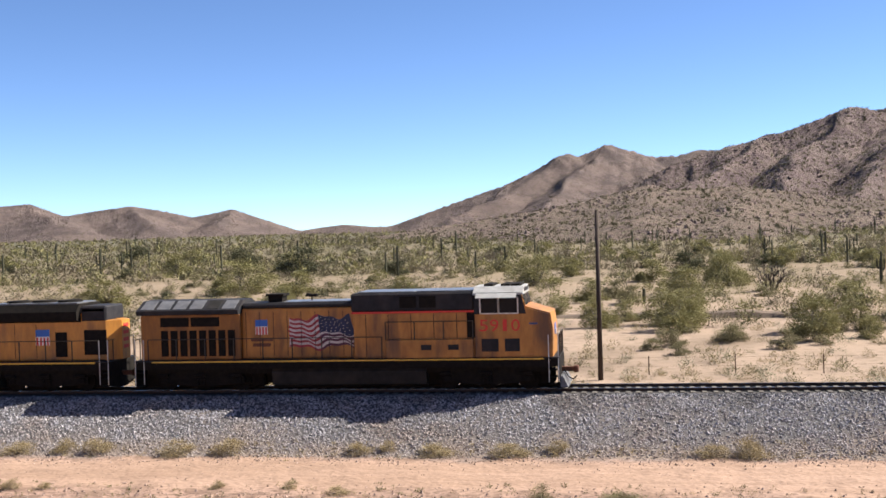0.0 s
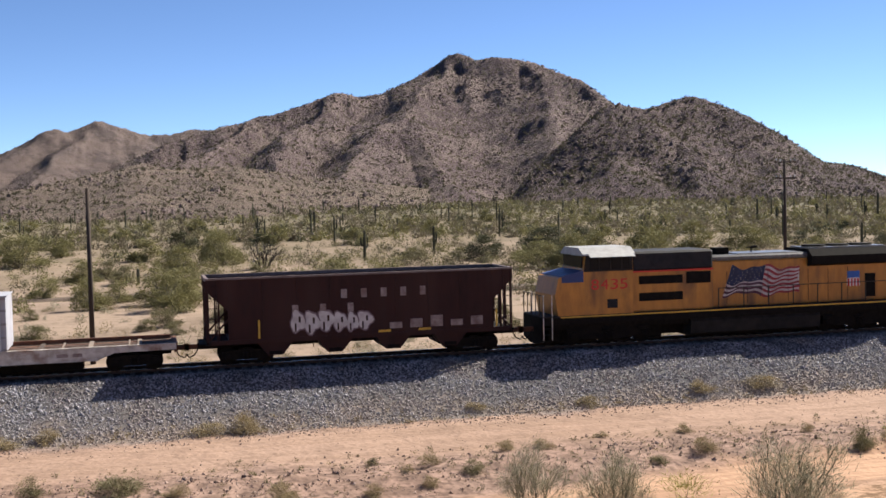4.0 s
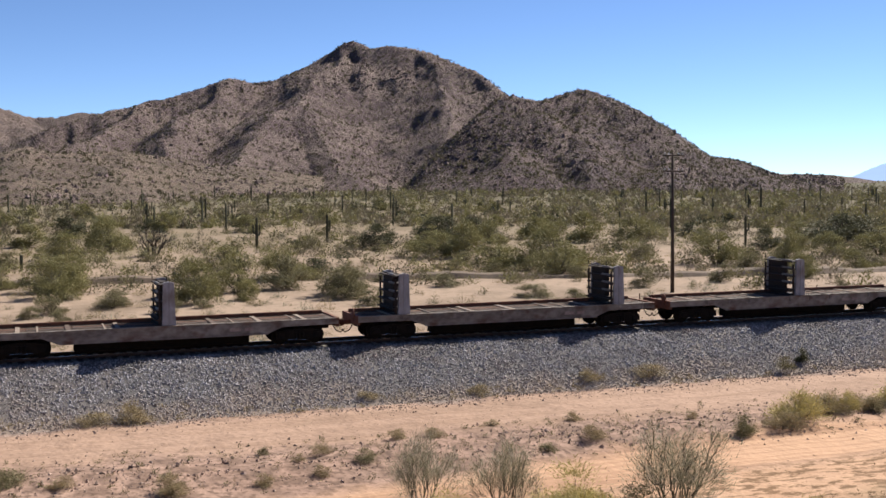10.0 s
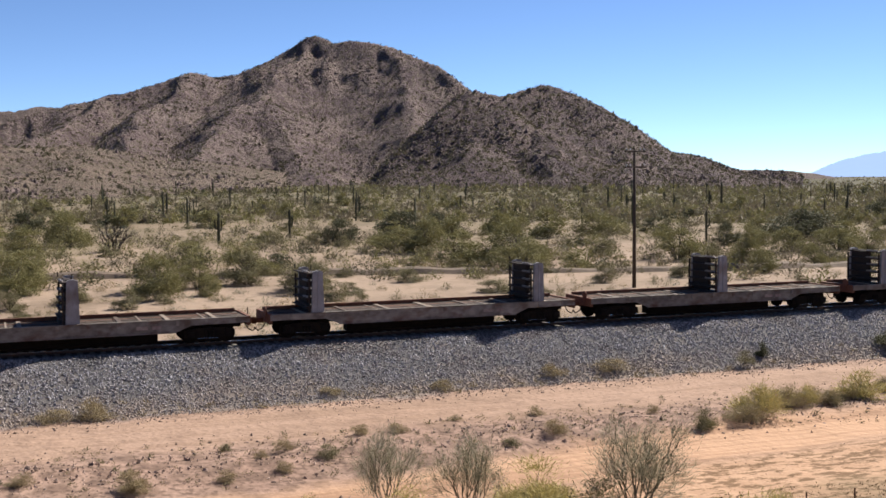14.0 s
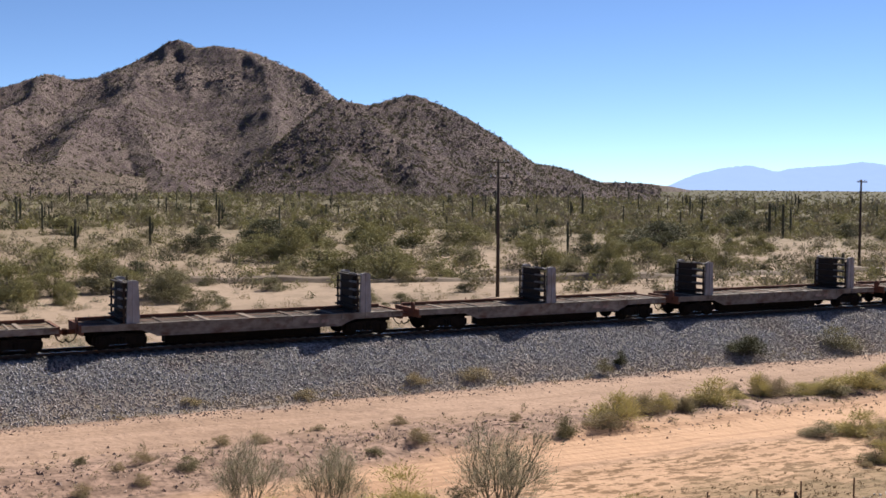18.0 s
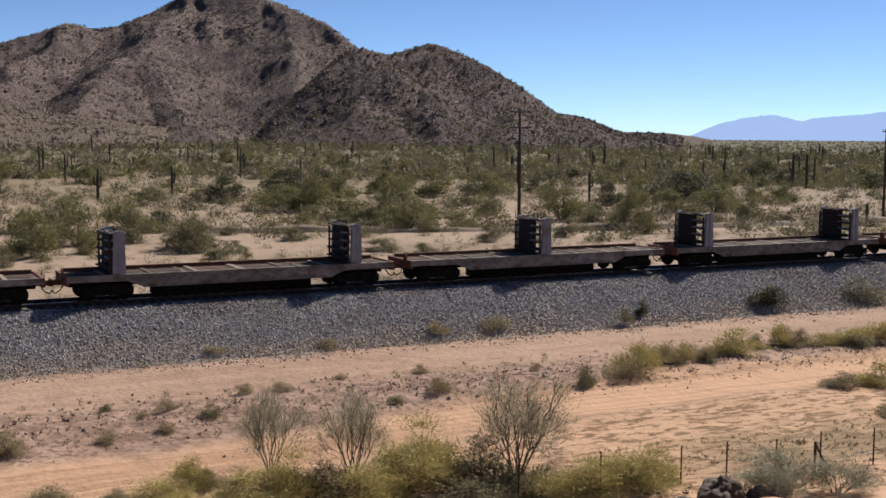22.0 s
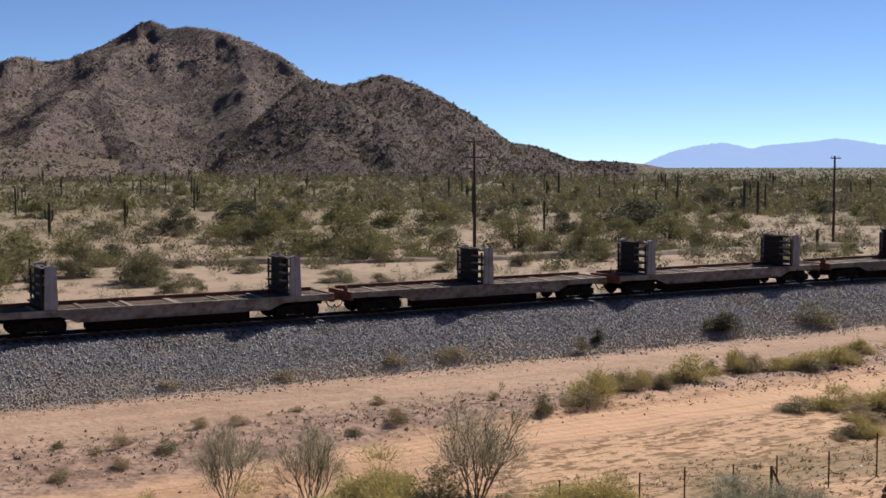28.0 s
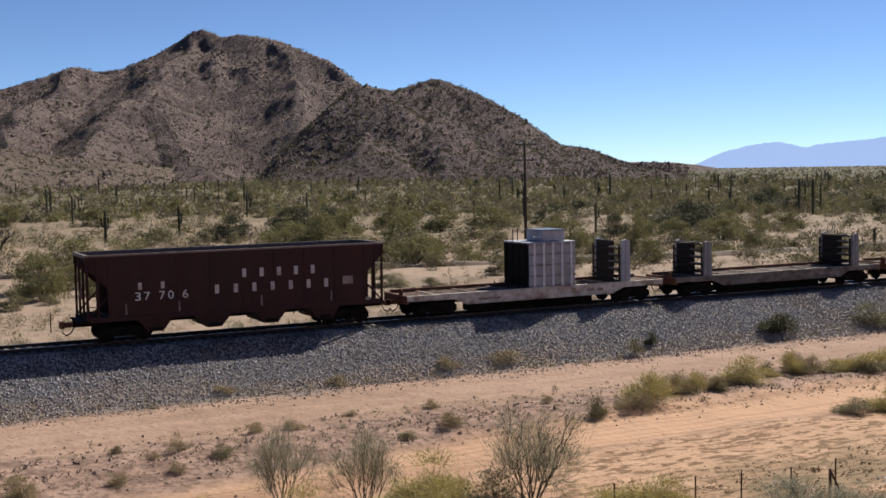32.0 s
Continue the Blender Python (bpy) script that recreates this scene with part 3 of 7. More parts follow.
def build_hills():
    sky_main = [(-6, -0.3), (-2, 1.0), (1.2, 2.55), (4, 3.4), (5.0, 3.55), (5.6, 3.85), (6.3, 3.9), (8.1, 4.45), (9.4, 4.95), (9.9, 4.9), (10.6, 4.72), (11.6, 4.85), (12.4, 5.2), (13.3, 5.6), (14.4, 6.25), (14.9, 6.6), (15.35, 6.72), (15.8, 6.6), (16.3, 6.35), (17.0, 6.5), (18, 6.4), (19.0, 6.2), (20.3, 5.65), (21.4, 5.22), (22.2, 4.6), (22.8, 4.1), (23.8, 3.4), (27, 2.0), (31, 0.2), (33, -0.6)]
    back_r = [(-6, 880), (5, 960), (9.8, 1000), (15.3, 1060), (19, 1010), (22.2, 930), (27, 900), (33, 900)]
    main = hill("hill_main", "rugged brown rocky desert mountain with scattered scrub", sky_main, [
        crest_of(sky_main, back_r),
        [(15.3, 1060, 6.6), (14.0, 970, 5.2), (12.7, 890, 4.0), (11.2, 800, 2.5), (9.8, 720, 1.0), (9.2, 660, 0.2)],
        [(12.7, 890, 4.0), (13.6, 820, 2.6), (14.6, 740, 1.0), (15.2, 680, 0.1)],
        [(18.6, 1015, 5.9), (19.4, 930, 4.5), (20.0, 850, 3.1), (20.4, 760, 1.4)],
        [(9.8, 1000, 4.8), (7.9, 890, 3.3), (6.2, 780, 1.8), (5.0, 690, 0.5)],
        [(5.6, 965, 3.7), (3.0, 850, 2.2), (0.6, 740, 0.9)]], 600, 1400, hill_mat, 0.075, 190, 2.5, 0.4, 2.35)
    sky_front = [(17.2, -0.6), (18.2, 0.0), (18.6, 0.7), (19.6, 1.6), (20.6, 2.5), (21.4, 3.15), (22.0, 3.7), (22.8, 4.1), (23.6, 3.96), (24.2, 3.8), (24.8, 3.88), (25.3, 4.08), (25.9, 4.2), (26.5, 4.36), (27.0, 4.2), (28.0, 3.8), (29.3, 3.17), (30.1, 2.65), (30.8, 2.25), (31.8, 1.5), (32.5, 1.0), (33.3, 0.92), (34.0, 0.74), (34.8, 0.44), (35.8, 0.05), (36.5, 0.15), (37.8, 0.1), (38.5, -0.1)]
    front = hill("hill_front", "rocky lower peak in front of the mountain, darker for rock and shade", sky_front, [
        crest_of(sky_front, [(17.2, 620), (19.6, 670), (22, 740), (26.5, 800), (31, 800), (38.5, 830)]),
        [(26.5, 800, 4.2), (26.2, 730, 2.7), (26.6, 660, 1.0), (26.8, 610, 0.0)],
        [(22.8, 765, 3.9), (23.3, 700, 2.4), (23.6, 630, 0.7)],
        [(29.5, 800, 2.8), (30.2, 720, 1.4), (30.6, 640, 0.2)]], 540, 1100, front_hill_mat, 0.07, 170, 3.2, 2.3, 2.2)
    sky_knoll = [(-14, -0.5), (-8, 0.25), (-4, 0.8), (-1.4, 1.3), (0.3, 1.75), (1.5, 1.4), (4.5, 1.5), (8, 1.0), (14, 0.2)]
    knoll = hill("hill_knoll", "low stony knoll with boulders and scrub", sky_knoll, [crest_of(sky_knoll, [(-14, 600), (14, 640)]), [(0.3, 616, 1.6), (-0.6, 520, 0.6), (-1.0, 440, -0.2)], [(4.5, 625, 1.4), (3.6, 530, 0.5), (3.2, 460, -0.3)]], 330, 820, knoll_mat, 0.1, 130, 1.8, 5.1, 5.5)
    sky_left = [(-17, -0.2), (-14.9, 0.1), (-12.3, 0.1), (-9.3, 1.1), (-6.5, 2.0), (-5.2, 2.6), (-4.1, 3.25), (-3.6, 3.35), (-3.0, 3.2), (-1.7, 3.75), (-1.0, 3.5), (0.4, 3.05), (1.6, 3.05), (2.6, 3.3), (3.6, 3.2), (5, 2.9), (9, 2.4)]
    left = hill("hill_left", "hazy brown ridge rising behind the flat", sky_left, [crest_of(sky_left, [(-17, 1500), (9, 1750)]), [(-1.7, 1640, 3.5), (-3.4, 1450, 2.0), (-5.0, 1280, 0.8)], [(-4.1, 1620, 3.1), (-7.0, 1430, 1.3), (-9.5, 1300, 0.4)], [(0.6, 1650, 2.8), (-1.0, 1420, 1.3)]], 1000, 2200, far_hill_mat, 0.1, 120, 3.4, 7.7)
    sky_far = [(-40, 1.3), (-33, 1.2), (-30.4, 1.5), (-29.1, 1.6), (-27.6, 1.0), (-26.2, 1.2), (-24.6, 1.4), (-23.0, 1.1), (-21.8, 0.8), (-20.8, 0.95), (-19.9, 1.15), (-18.4, 0.6), (-16.7, 0.0), (-15.6, 0.15), (-14.5, 0.25), (-13.2, 0.1), (-12, 0.0), (-8, -0.3)]
    far_left = hill("hill_far_left", "row of low bare brown hills", sky_far, [crest_of(sky_far, [(-40, 1900), (-8, 1950)]), [(-29.1, 1915, 1.5), (-27.5, 1720, 0.5)], [(-24.6, 1920, 1.3), (-23.6, 1700, 0.4)], [(-19.9, 1930, 1.0), (-20.6, 1760, 0.4)]], 1400, 2500, far_hill_mat, 0.12, 90, 2.6, 9.2, 3.2)
    sky_low = [(33, -0.1), (35, 0.2), (36.5, 0.17), (37.8, 0.13), (38.9, 0.0), (40, -0.2)]
    hill("hill_low_far", "low dark hills at the end of the flat", sky_low, [crest_of(sky_low, [(33, 2000), (40, 2050)])], 1600, 2500, far_hill_mat, 0.1, 60, 1.5, 4.4, 6.0)
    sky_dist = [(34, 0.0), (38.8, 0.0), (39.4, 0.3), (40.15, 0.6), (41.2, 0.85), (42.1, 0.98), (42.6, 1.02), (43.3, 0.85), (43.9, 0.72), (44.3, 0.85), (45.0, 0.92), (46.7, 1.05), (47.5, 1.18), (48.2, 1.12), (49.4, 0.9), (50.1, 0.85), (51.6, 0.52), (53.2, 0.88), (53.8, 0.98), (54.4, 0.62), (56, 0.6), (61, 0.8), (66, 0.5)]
    hill("mountains_distant", "mountain range on the horizon, glowing pale blue for the haze", sky_dist, [crest_of(sky_dist, [(34, 4300), (66, 4300)])], 3900, 4700, blue_haze_glow(), 0.1, 40, 2.0, 1.9, 4.0)
    return [(main, 38000), (front, 22000), (knoll, 6000), (left, 7000), (far_left, 5000)]


def build_track():
    xs = np.concatenate([np.arange(-600, -60, 10.0), np.arange(-60, 110, 0.5), np.arange(110, 701, 10.0)])
    prof = [(47.6, -2.15), (49.0, -1.88), (50.4, -1.42), (51.9, -0.86), (53.3, -0.36), (53.9, -0.2), (54.6, -0.17), (55.25, -0.2), (56.0, -0.22), (56.75, -0.2), (57.4, -0.17), (58.1, -0.2), (58.8, -0.42), (61.4, -1.45), (61.9, -1.7)]
    n = len(prof)
    verts, faces = [], []
    for x in xs:
        for i, (y, z) in enumerate(prof):
            w = 0.07 * math.sin(x * 1.3 + i * 2.1) + 0.06 * math.sin(x * 0.37 + i)
            verts.append((x, y + (0 if 1 <= i <= 13 else w * 4), z))
    for k in range(len(xs) - 1):
        faces += [(k * n + i, (k + 1) * n + i, (k + 1) * n + i + 1, k * n + i + 1) for i in range(n - 1)]
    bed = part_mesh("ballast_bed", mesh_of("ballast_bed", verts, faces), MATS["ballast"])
    tagged(bed, "long bank of crushed grey railway ballast", "ballast", kind="structure")
    # loose stones on the near face
    k = 118000
    x = RNG.uniform(-42, 84, k)
    y = 47.9 + RNG.uniform(0, 1, k) * 6.6
    keep = RNG.uniform(0, 1, k) < np.clip((y - 47.5) / 1.7, 0.05, 1)
    x, y = x[keep], y[keep]
    z = np.interp(y, [p[0] for p in prof], [p[1] for p in prof])
    k = len(x)
    s = RNG.uniform(0.03, 0.052, k) * RNG.choice([0.8, 1, 1, 1.4], k)
    ring = np.arange(3) * 2.094
    base = np.concatenate([np.stack([np.cos(ring), np.sin(ring), np.full(3, -0.4)], 1), np.stack([0.72 * np.cos(ring + 0.9), 0.72 * np.sin(ring + 0.9), np.full(3, 0.75)], 1)])
    tri = np.array([(3, 4, 5), (0, 1, 3), (1, 4, 3), (1, 2, 4), (2, 5, 4), (2, 0, 5), (0, 3, 5)])  # open below
    V = base[None] * s[:, None, None] * RNG.uniform(0.55, 1.35, (k, 6, 3))
    a = RNG.uniform(0, 6.28, k)
    c, sn = np.cos(a)[:, None], np.sin(a)[:, None]
    V = np.stack([V[:, :, 0] * c - V[:, :, 1] * sn, V[:, :, 0] * sn + V[:, :, 1] * c, V[:, :, 2]], 2) + np.stack([x, y, z + s * RNG.uniform(-0.1, 0.5, k)], 1)[:, None]
    F = (tri[None] + 6 * np.arange(k)[:, None, None]).reshape(-1, 3)
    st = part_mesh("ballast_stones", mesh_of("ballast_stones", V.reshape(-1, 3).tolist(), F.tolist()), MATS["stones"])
    tagged(st, "loose crushed grey ballast stones on the bank", "gravel", kind="stuff")
    tr = thing("railway_track", "single railway track of steel rails on dark wooden ties", "track", kind="structure")
    for y in (55.25, 56.75):
        bm = bmesh.new()
        prism(bm, [(y - 0.075, -0.17), (y + 0.075, -0.17), (y + 0.02, -0.13), (y + 0.014, -0.05), (y + 0.036, -0.035), (y + 0.036, -0.004), (y - 0.036, -0.004), (y - 0.036, -0.035), (y - 0.014, -0.05), (y - 0.02, -0.13)], -600, 700, "x")
        part("rail", bm, rail_steel, tr)
        part("rail_head", boxes((-600, 700, y - 0.03, y + 0.03, -0.004, 0.0)), rail_top, tr, "polished running surface")
    tie = bmesh.new()
    box(tie, -0.115, 0.115, -1.3, 1.3, -0.17, 0.0, bevel=0.012)
    me = bpy.data.meshes.new("tie")
    tie.to_mesh(me)
    tie.free()
    me.materials.append(tie_wood)
    for i in range(260):
        ob = new("tie", me)
        ob.parent = tr
        ob.location = (-20 + i * 0.5 + random.uniform(-0.03, 0.03), 56 + random.uniform(-0.05, 0.05), -0.135)
        ob.rotation_euler[2] = random.uniform(-0.012, 0.012)


# bed much darker than its stones: shade of the gaps put into the colour
MATS["ballast"] = mat("gap_shade_gravel", (0.095, 0.088, 0.088), (0.056, 0.053, 0.053), 16, 0.95, 0, 0.35, (0.174, 0.14, 0.118), 0.3, 0.5, dist=0.03)
def dust_and_shade(m, y0, y1, colour, amount):
    """A cover that grows from y0 to y1 across the bank: brown fines at its foot, grease and painted train shade by the
    rails.
    """
    n, ln = m.node_tree.nodes, m.node_tree.links.new
    b = n["Principled BSDF"]
    tc, sp, nz = n.new("ShaderNodeTexCoord"), n.new("ShaderNodeSeparateXYZ"), n.new("ShaderNodeTexNoise")
    nz.inputs["Scale"].default_value, nz.inputs["Detail"].default_value = 0.5, 6
    ad, mr, mx = n.new("ShaderNodeMath"), n.new("ShaderNodeMapRange"), n.new("ShaderNodeMix")
    ad.operation, mx.data_type = "MULTIPLY_ADD", "RGBA"
    ln(tc.outputs["Object"], sp.inputs[0])
    ln(tc.outputs["Object"], nz.inputs["Vector"])
    ln(nz.outputs["Fac"], ad.inputs[0])
    ad.inputs[1].default_value = 5.0
    ln(sp.outputs["Y"], ad.inputs[2])
    mr.inputs["From Min"].default_value, mr.inputs["From Max"].default_value = y0 + 2.5, y1 + 2.5
    mr.inputs["To Max"].default_value = amount
    ln(ad.outputs[0], mr.inputs["Value"])
    ln(mr.outputs[0], mx.inputs["Factor"])
    ln(b.inputs["Base Color"].links[0].from_socket, mx.inputs["A"])
    mx.inputs["B"].default_value = (*colour, 1)
    ln(mx.outputs["Result"], b.inputs["Base Color"])


MATS["stones"] = mat("ballast_stone", (0.308, 0.298, 0.312), (0.224, 0.216, 0.228), 6, 0.95, 0, 0.1, (0.235, 0.185, 0.157), 0.35, 0.7, vary=0.55, island=True)
# grease by the rails, darkened further for the shade under the train
dust_and_shade(MATS["ballast"], 53.3, 54.6, (0.042, 0.038, 0.037), 0.85)
dust_and_shade(MATS["stones"], 53.3, 54.6, (0.05, 0.046, 0.045), 0.75)
dust_and_shade(MATS["ballast"], 50.6, 48.0, (0.19, 0.143, 0.112), 0.95)
dust_and_shade(MATS["stones"], 51.6, 48.2, (0.28, 0.224, 0.185), 0.75)



# ---- plants ----
MATS["litter"] = leaf_mat("dry_plant_litter", (0.151, 0.101, 0.056), (0.106, 0.073, 0.042))
def blades(centres, out, size, rng, slim=0.32, loose=0.7):
    """Small pointed leaves at the given places, set roughly along the given directions."""
    k = len(centres)
    u = out / (np.linalg.norm(out, axis=1)[:, None] + 1e-6) + rng.normal(0, loose, (k, 3))
    u /= np.linalg.norm(u, axis=1)[:, None]
    w = np.cross(u, rng.normal(size=(k, 3)))
    w /= np.linalg.norm(w, axis=1)[:, None]
    s = (size * rng.uniform(0.6, 1.4, k))[:, None]
    V = np.stack([centres - u * s * 0.5 - w * s * slim, centres - u * s * 0.5 + w * s * slim, centres + u * s], 1).reshape(-1, 3)
    return V, np.arange(3 * k).reshape(-1, 3)


def stems(rng, paths, r0, r1, n=4):
    """Thin tapered sticks along polylines."""
    V, F = [], []
    for pts, a in paths:
        m = len(pts)
        for i, p in enumerate(pts):
            r = (r0 + (r1 - r0) * i / (m - 1)) * a
            for j in range(n):
                t = 6.283 * j / n
                V.append((p[0] + r * math.cos(t), p[1] + r * math.sin(t), p[2]))
        b = len(V) - m * n
        for i in range(m - 1):
            for j in range(n):
                F.append((b + i * n + j, b + i * n + (j + 1) % n, b + (i + 1) * n + (j + 1) % n, b + (i + 1) * n + j))
    return V, F


def shrub_meshes(seed, leaves, leaf, lobes=16, lobe=0.2, stem_r=0.02, low=0.06, slim=0.32, ragged=0.3, hollow=0.45, loose=0.7, uneven=0.0):
    """A shrub one metre wide and one metre high: stems that fork from the root, and rounded lobes of fine leaves."""
    rng = np.random.default_rng(seed)
    lean = rng.uniform(-0.06, 0.06, 2)
    cs, paths = [], []
    for i in range(lobes):
        a = 2.4 * i + rng.uniform(-0.5, 0.5)
        q = math.sqrt((i + 0.5) / lobes)
        h = (1 - lobe * 0.9) * math.sqrt(max(0.0, 1 - (q * 0.99) ** 2)) * rng.uniform(0.72, 1.05) + low
        h *= 1 - uneven * rng.uniform(0, 1)
        if i % 5 in (1, 3, 4):
            h *= rng.uniform(0.15, 0.6)
        c = np.array([(0.5 - lobe * 0.75) * q * math.cos(a) + lean[0] * h, (0.5 - lobe * 0.75) * q * math.sin(a) + lean[1] * h, max(low + 0.02, h)])
        cs.append(c)
        mid = c * np.array([0.45, 0.45, 0.5]) + rng.normal(0, 0.03, 3)
        paths.append(([(c[0] * 0.06, c[1] * 0.06, -0.06), tuple(mid), tuple(c + rng.normal(0, 0.02, 3))], 1.0))
        for k in range(2):
            e = c + rng.normal(0, lobe * 0.45, 3)
            paths.append(([tuple(mid), tuple((mid + e) / 2 + rng.normal(0, 0.02, 3)), tuple(e)], 0.5))
    cs = np.array(cs)
    rad = lobe * rng.uniform(0.7, 1.25, lobes)
    idx = rng.choice(lobes, leaves, p=rad ** 2 / (rad ** 2).sum())
    d = rng.normal(0, 1, (leaves, 3))
    d[:, 2] = np.where(rng.uniform(0, 1, leaves) < 0.5, np.abs(d[:, 2]), d[:, 2])
    d /= np.linalg.norm(d, axis=1)[:, None]
    shell = rng.uniform(0, 1, leaves) ** hollow * (1 + ragged * np.abs(rng.normal(0, 0.6, leaves)))
    pts = cs[idx] + d * (rad[idx] * shell)[:, None]
    pts[:, 2] = np.abs(pts[:, 2] - 0.01) + 0.01
    out = d + np.array([0, 0, 0.5]) + 0.8 * (pts - np.array([0, 0, 0.1]))
    V, F = blades(pts, out, leaf, rng, slim, loose)
    me = mesh_of("foliage", V.tolist(), F.tolist())
    SV, SF = stems(rng, paths, stem_r, stem_r * 0.3, 3)
    return me, mesh_of("stems", SV, SF)


def whip_meshes(seed, leaves=6000, leaf=0.03, limbs=6, slim=0.07, girth=0.012):
    """An airy shrub, one metre wide and high: a few limbs that fork again and again into a haze of fine twigs."""
    rng = np.random.default_rng(seed)
    paths, tips = [], []

    def grow(p, d, length, level, thick):
        q = p + d * length * 0.5 + rng.normal(0, 0.018, 3)
        e = p + d * length + rng.normal(0, 0.025, 3)
        paths.append(([tuple(p), tuple(q), tuple(e)], thick))
        if level == 0:
            tips.append((q, d))
            tips.append((e, d))
            return
        for k in range(3 if level > 1 else 4):
            nd = d + rng.normal(0, 0.36, 3) + np.array([0, 0, 0.05])
            grow(e if k else q, nd / np.linalg.norm(nd), length * rng.uniform(0.62, 0.85), level - 1, thick * 0.6)

    for i in range(limbs):
        a = 2.4 * i + rng.uniform(-0.3, 0.3)
        q = 0.15 + 0.75 * i / limbs
        d = np.array([q * math.cos(a), q * math.sin(a), 1.0]) * rng.uniform(0.9, 1.1)
        grow(np.array([0.02 * math.cos(a), 0.02 * math.sin(a), -0.05]), d / np.linalg.norm(d), rng.uniform(0.26, 0.36), 3, 1.0)
    t = np.array([k[0] for k in tips])
    dd = np.array([k[1] for k in tips])
    top = np.percentile(t[:, 2], 97)
    wide = np.percentile(np.hypot(t[:, 0], t[:, 1]), 95)
    fit = np.array([0.46 / wide, 0.46 / wide, 0.93 / top])
    idx = rng.integers(0, len(t), leaves)
    pts = t[idx] * fit + rng.normal(0, 0.05, (leaves, 3))
    V, F = blades(pts, dd[idx] * 0.8 + np.array([0, 0, 0.25]), leaf, rng, slim, 0.45)
    paths = [([tuple(np.array(q) * fit) for q in pp], th) for pp, th in paths]
    SV, SF = stems(rng, paths, girth, girth * 0.5, 3)
    return mesh_of("foliage", V.tolist(), F.tolist()), mesh_of("stems", SV, SF)


KINDS = {}


def plant(kind, x, y, w, h, z=None):
    """Sets one plant of a kind at a place, with its width and height."""
    name, label, cat, grp, variants = KINDS[kind]
    fol, stm, lm, sm = variants[random.randrange(len(variants))]
    z = float(land(x, y)) if z is None else z
    ob = thing(name, label, cat, grp)
    ob.location, ob.rotation_euler[2] = (x, y, z - 0.02), random.uniform(0, 6.28)
    for nm, me, mm in (("foliage", fol, lm), ("branching", stm, sm)):
        if not me.materials:
            me.materials.append(mm)
        o = new(nm, me)
        o.parent, o.scale = ob, (w, w, h)
    return ob


def kind(key, name, label, cat, grp, makers, lm, sm):
    KINDS[key] = (name, label, cat, grp, [(*mk, lm, sm) for mk in makers])


PALO = ("palo_verde_tree", "rounded yellow-green palo verde tree on the sandy flat", "tree", "palo verde trees")
IRON = ("ironwood_tree", "dense dark green ironwood tree on the flat", "tree", "ironwood trees")
CREO = ("creosote_bush", "olive green creosote bush with thin stems in sand", "bush", "creosote bushes")
kind("p", *PALO, [shrub_meshes(s, 6400, 0.027, 30, 0.14, 0.009, 0.04, slim=0.27, ragged=0.45, uneven=0.2) for s in (1, 2, 3, 4)], leaf_palo, bark)
kind("d", *IRON, [shrub_meshes(s, 5800, 0.028, 24, 0.16, 0.011, 0.03, slim=0.3, ragged=0.4, uneven=0.15) for s in (11, 12, 13)], leaf_dark, bark_brown)
kind("g", *CREO, [shrub_meshes(s, 5000, 0.031, 20, 0.15, 0.007, slim=0.25, ragged=0.6, uneven=0.3) for s in (21, 22, 23)], leaf_creosote, bark_brown)
kind("P", *PALO, [shrub_meshes(s, 3200, 0.036, 22, 0.15, 0.011, 0.05, slim=0.34, ragged=0.4, uneven=0.2) for s in (5, 6, 7)], leaf_palo, bark)
kind("D", *IRON, [shrub_meshes(s, 3000, 0.036, 20, 0.16, 0.013, slim=0.34, ragged=0.4, uneven=0.15) for s in (14, 15)], leaf_dark, bark_brown)
kind("G", *CREO, [shrub_meshes(s, 2000, 0.044, 16, 0.16, 0.007, slim=0.32, ragged=0.6, uneven=0.3) for s in (24, 25)], leaf_creosote, bark_brown)
kind("s", "dry_bush", "straw-coloured dry bush at the foot of the ballast", "bush", "dry bushes", [shrub_meshes(s, 3200, 0.05, 16, 0.19, 0.006, 0.0, slim=0.11, ragged=0.6, loose=0.45, uneven=0.4) for s in (31, 32, 33)], leaf_dry, bark)
kind("b", "small_bush", "small olive green bush on stony soil", "bush", "small bushes", [shrub_meshes(s, 3200, 0.045, 16, 0.19, 0.006, 0.0, slim=0.16, ragged=0.6, loose=0.5, uneven=0.4) for s in (41, 42, 43)], leaf_creosote, bark_brown)
kind("y", "brittlebush", "yellow-green brittlebush beside the dirt road", "bush", "brittlebushes", [shrub_meshes(s, 7500, 0.052, 20, 0.18, 0.006, 0.0, slim=0.085, ragged=0.8, hollow=0.5, loose=0.4, uneven=0.5) for s in (51, 52, 53, 54)], leaf_yellow, bark)
kind("Y", "brittlebush", "yellow-green brittlebush beside the dirt road", "bush", "brittlebushes", [shrub_meshes(s, 3400, 0.057, 18, 0.19, 0.006, 0.0, slim=0.12, ragged=0.8, hollow=0.5, loose=0.4, uneven=0.5) for s in (55, 56, 57, 58)], leaf_yellow, bark)
kind("k", "dark_bush", "dense dark green bush on the ballast slope", "bush", "dark bushes", [shrub_meshes(s, 5000, 0.034, 20, 0.2, 0.008, 0.0, uneven=0.3) for s in (61, 62)], leaf_dark, bark_brown)
kind("w", "bare_palo_verde", "sparse grey-green twiggy palo verde shrub", "bush", "twiggy shrubs", [whip_meshes(s, 5400, 0.055, 7, 0.03) for s in (71, 72, 73)], leaf_grey, bark)
kind("q", "grey_bush", "low grey leafless twiggy bush", "bush", "grey bushes", [whip_meshes(s, 6000, 0.05, 9, 0.06) for s in (81, 82)], leaf_grey, bark)
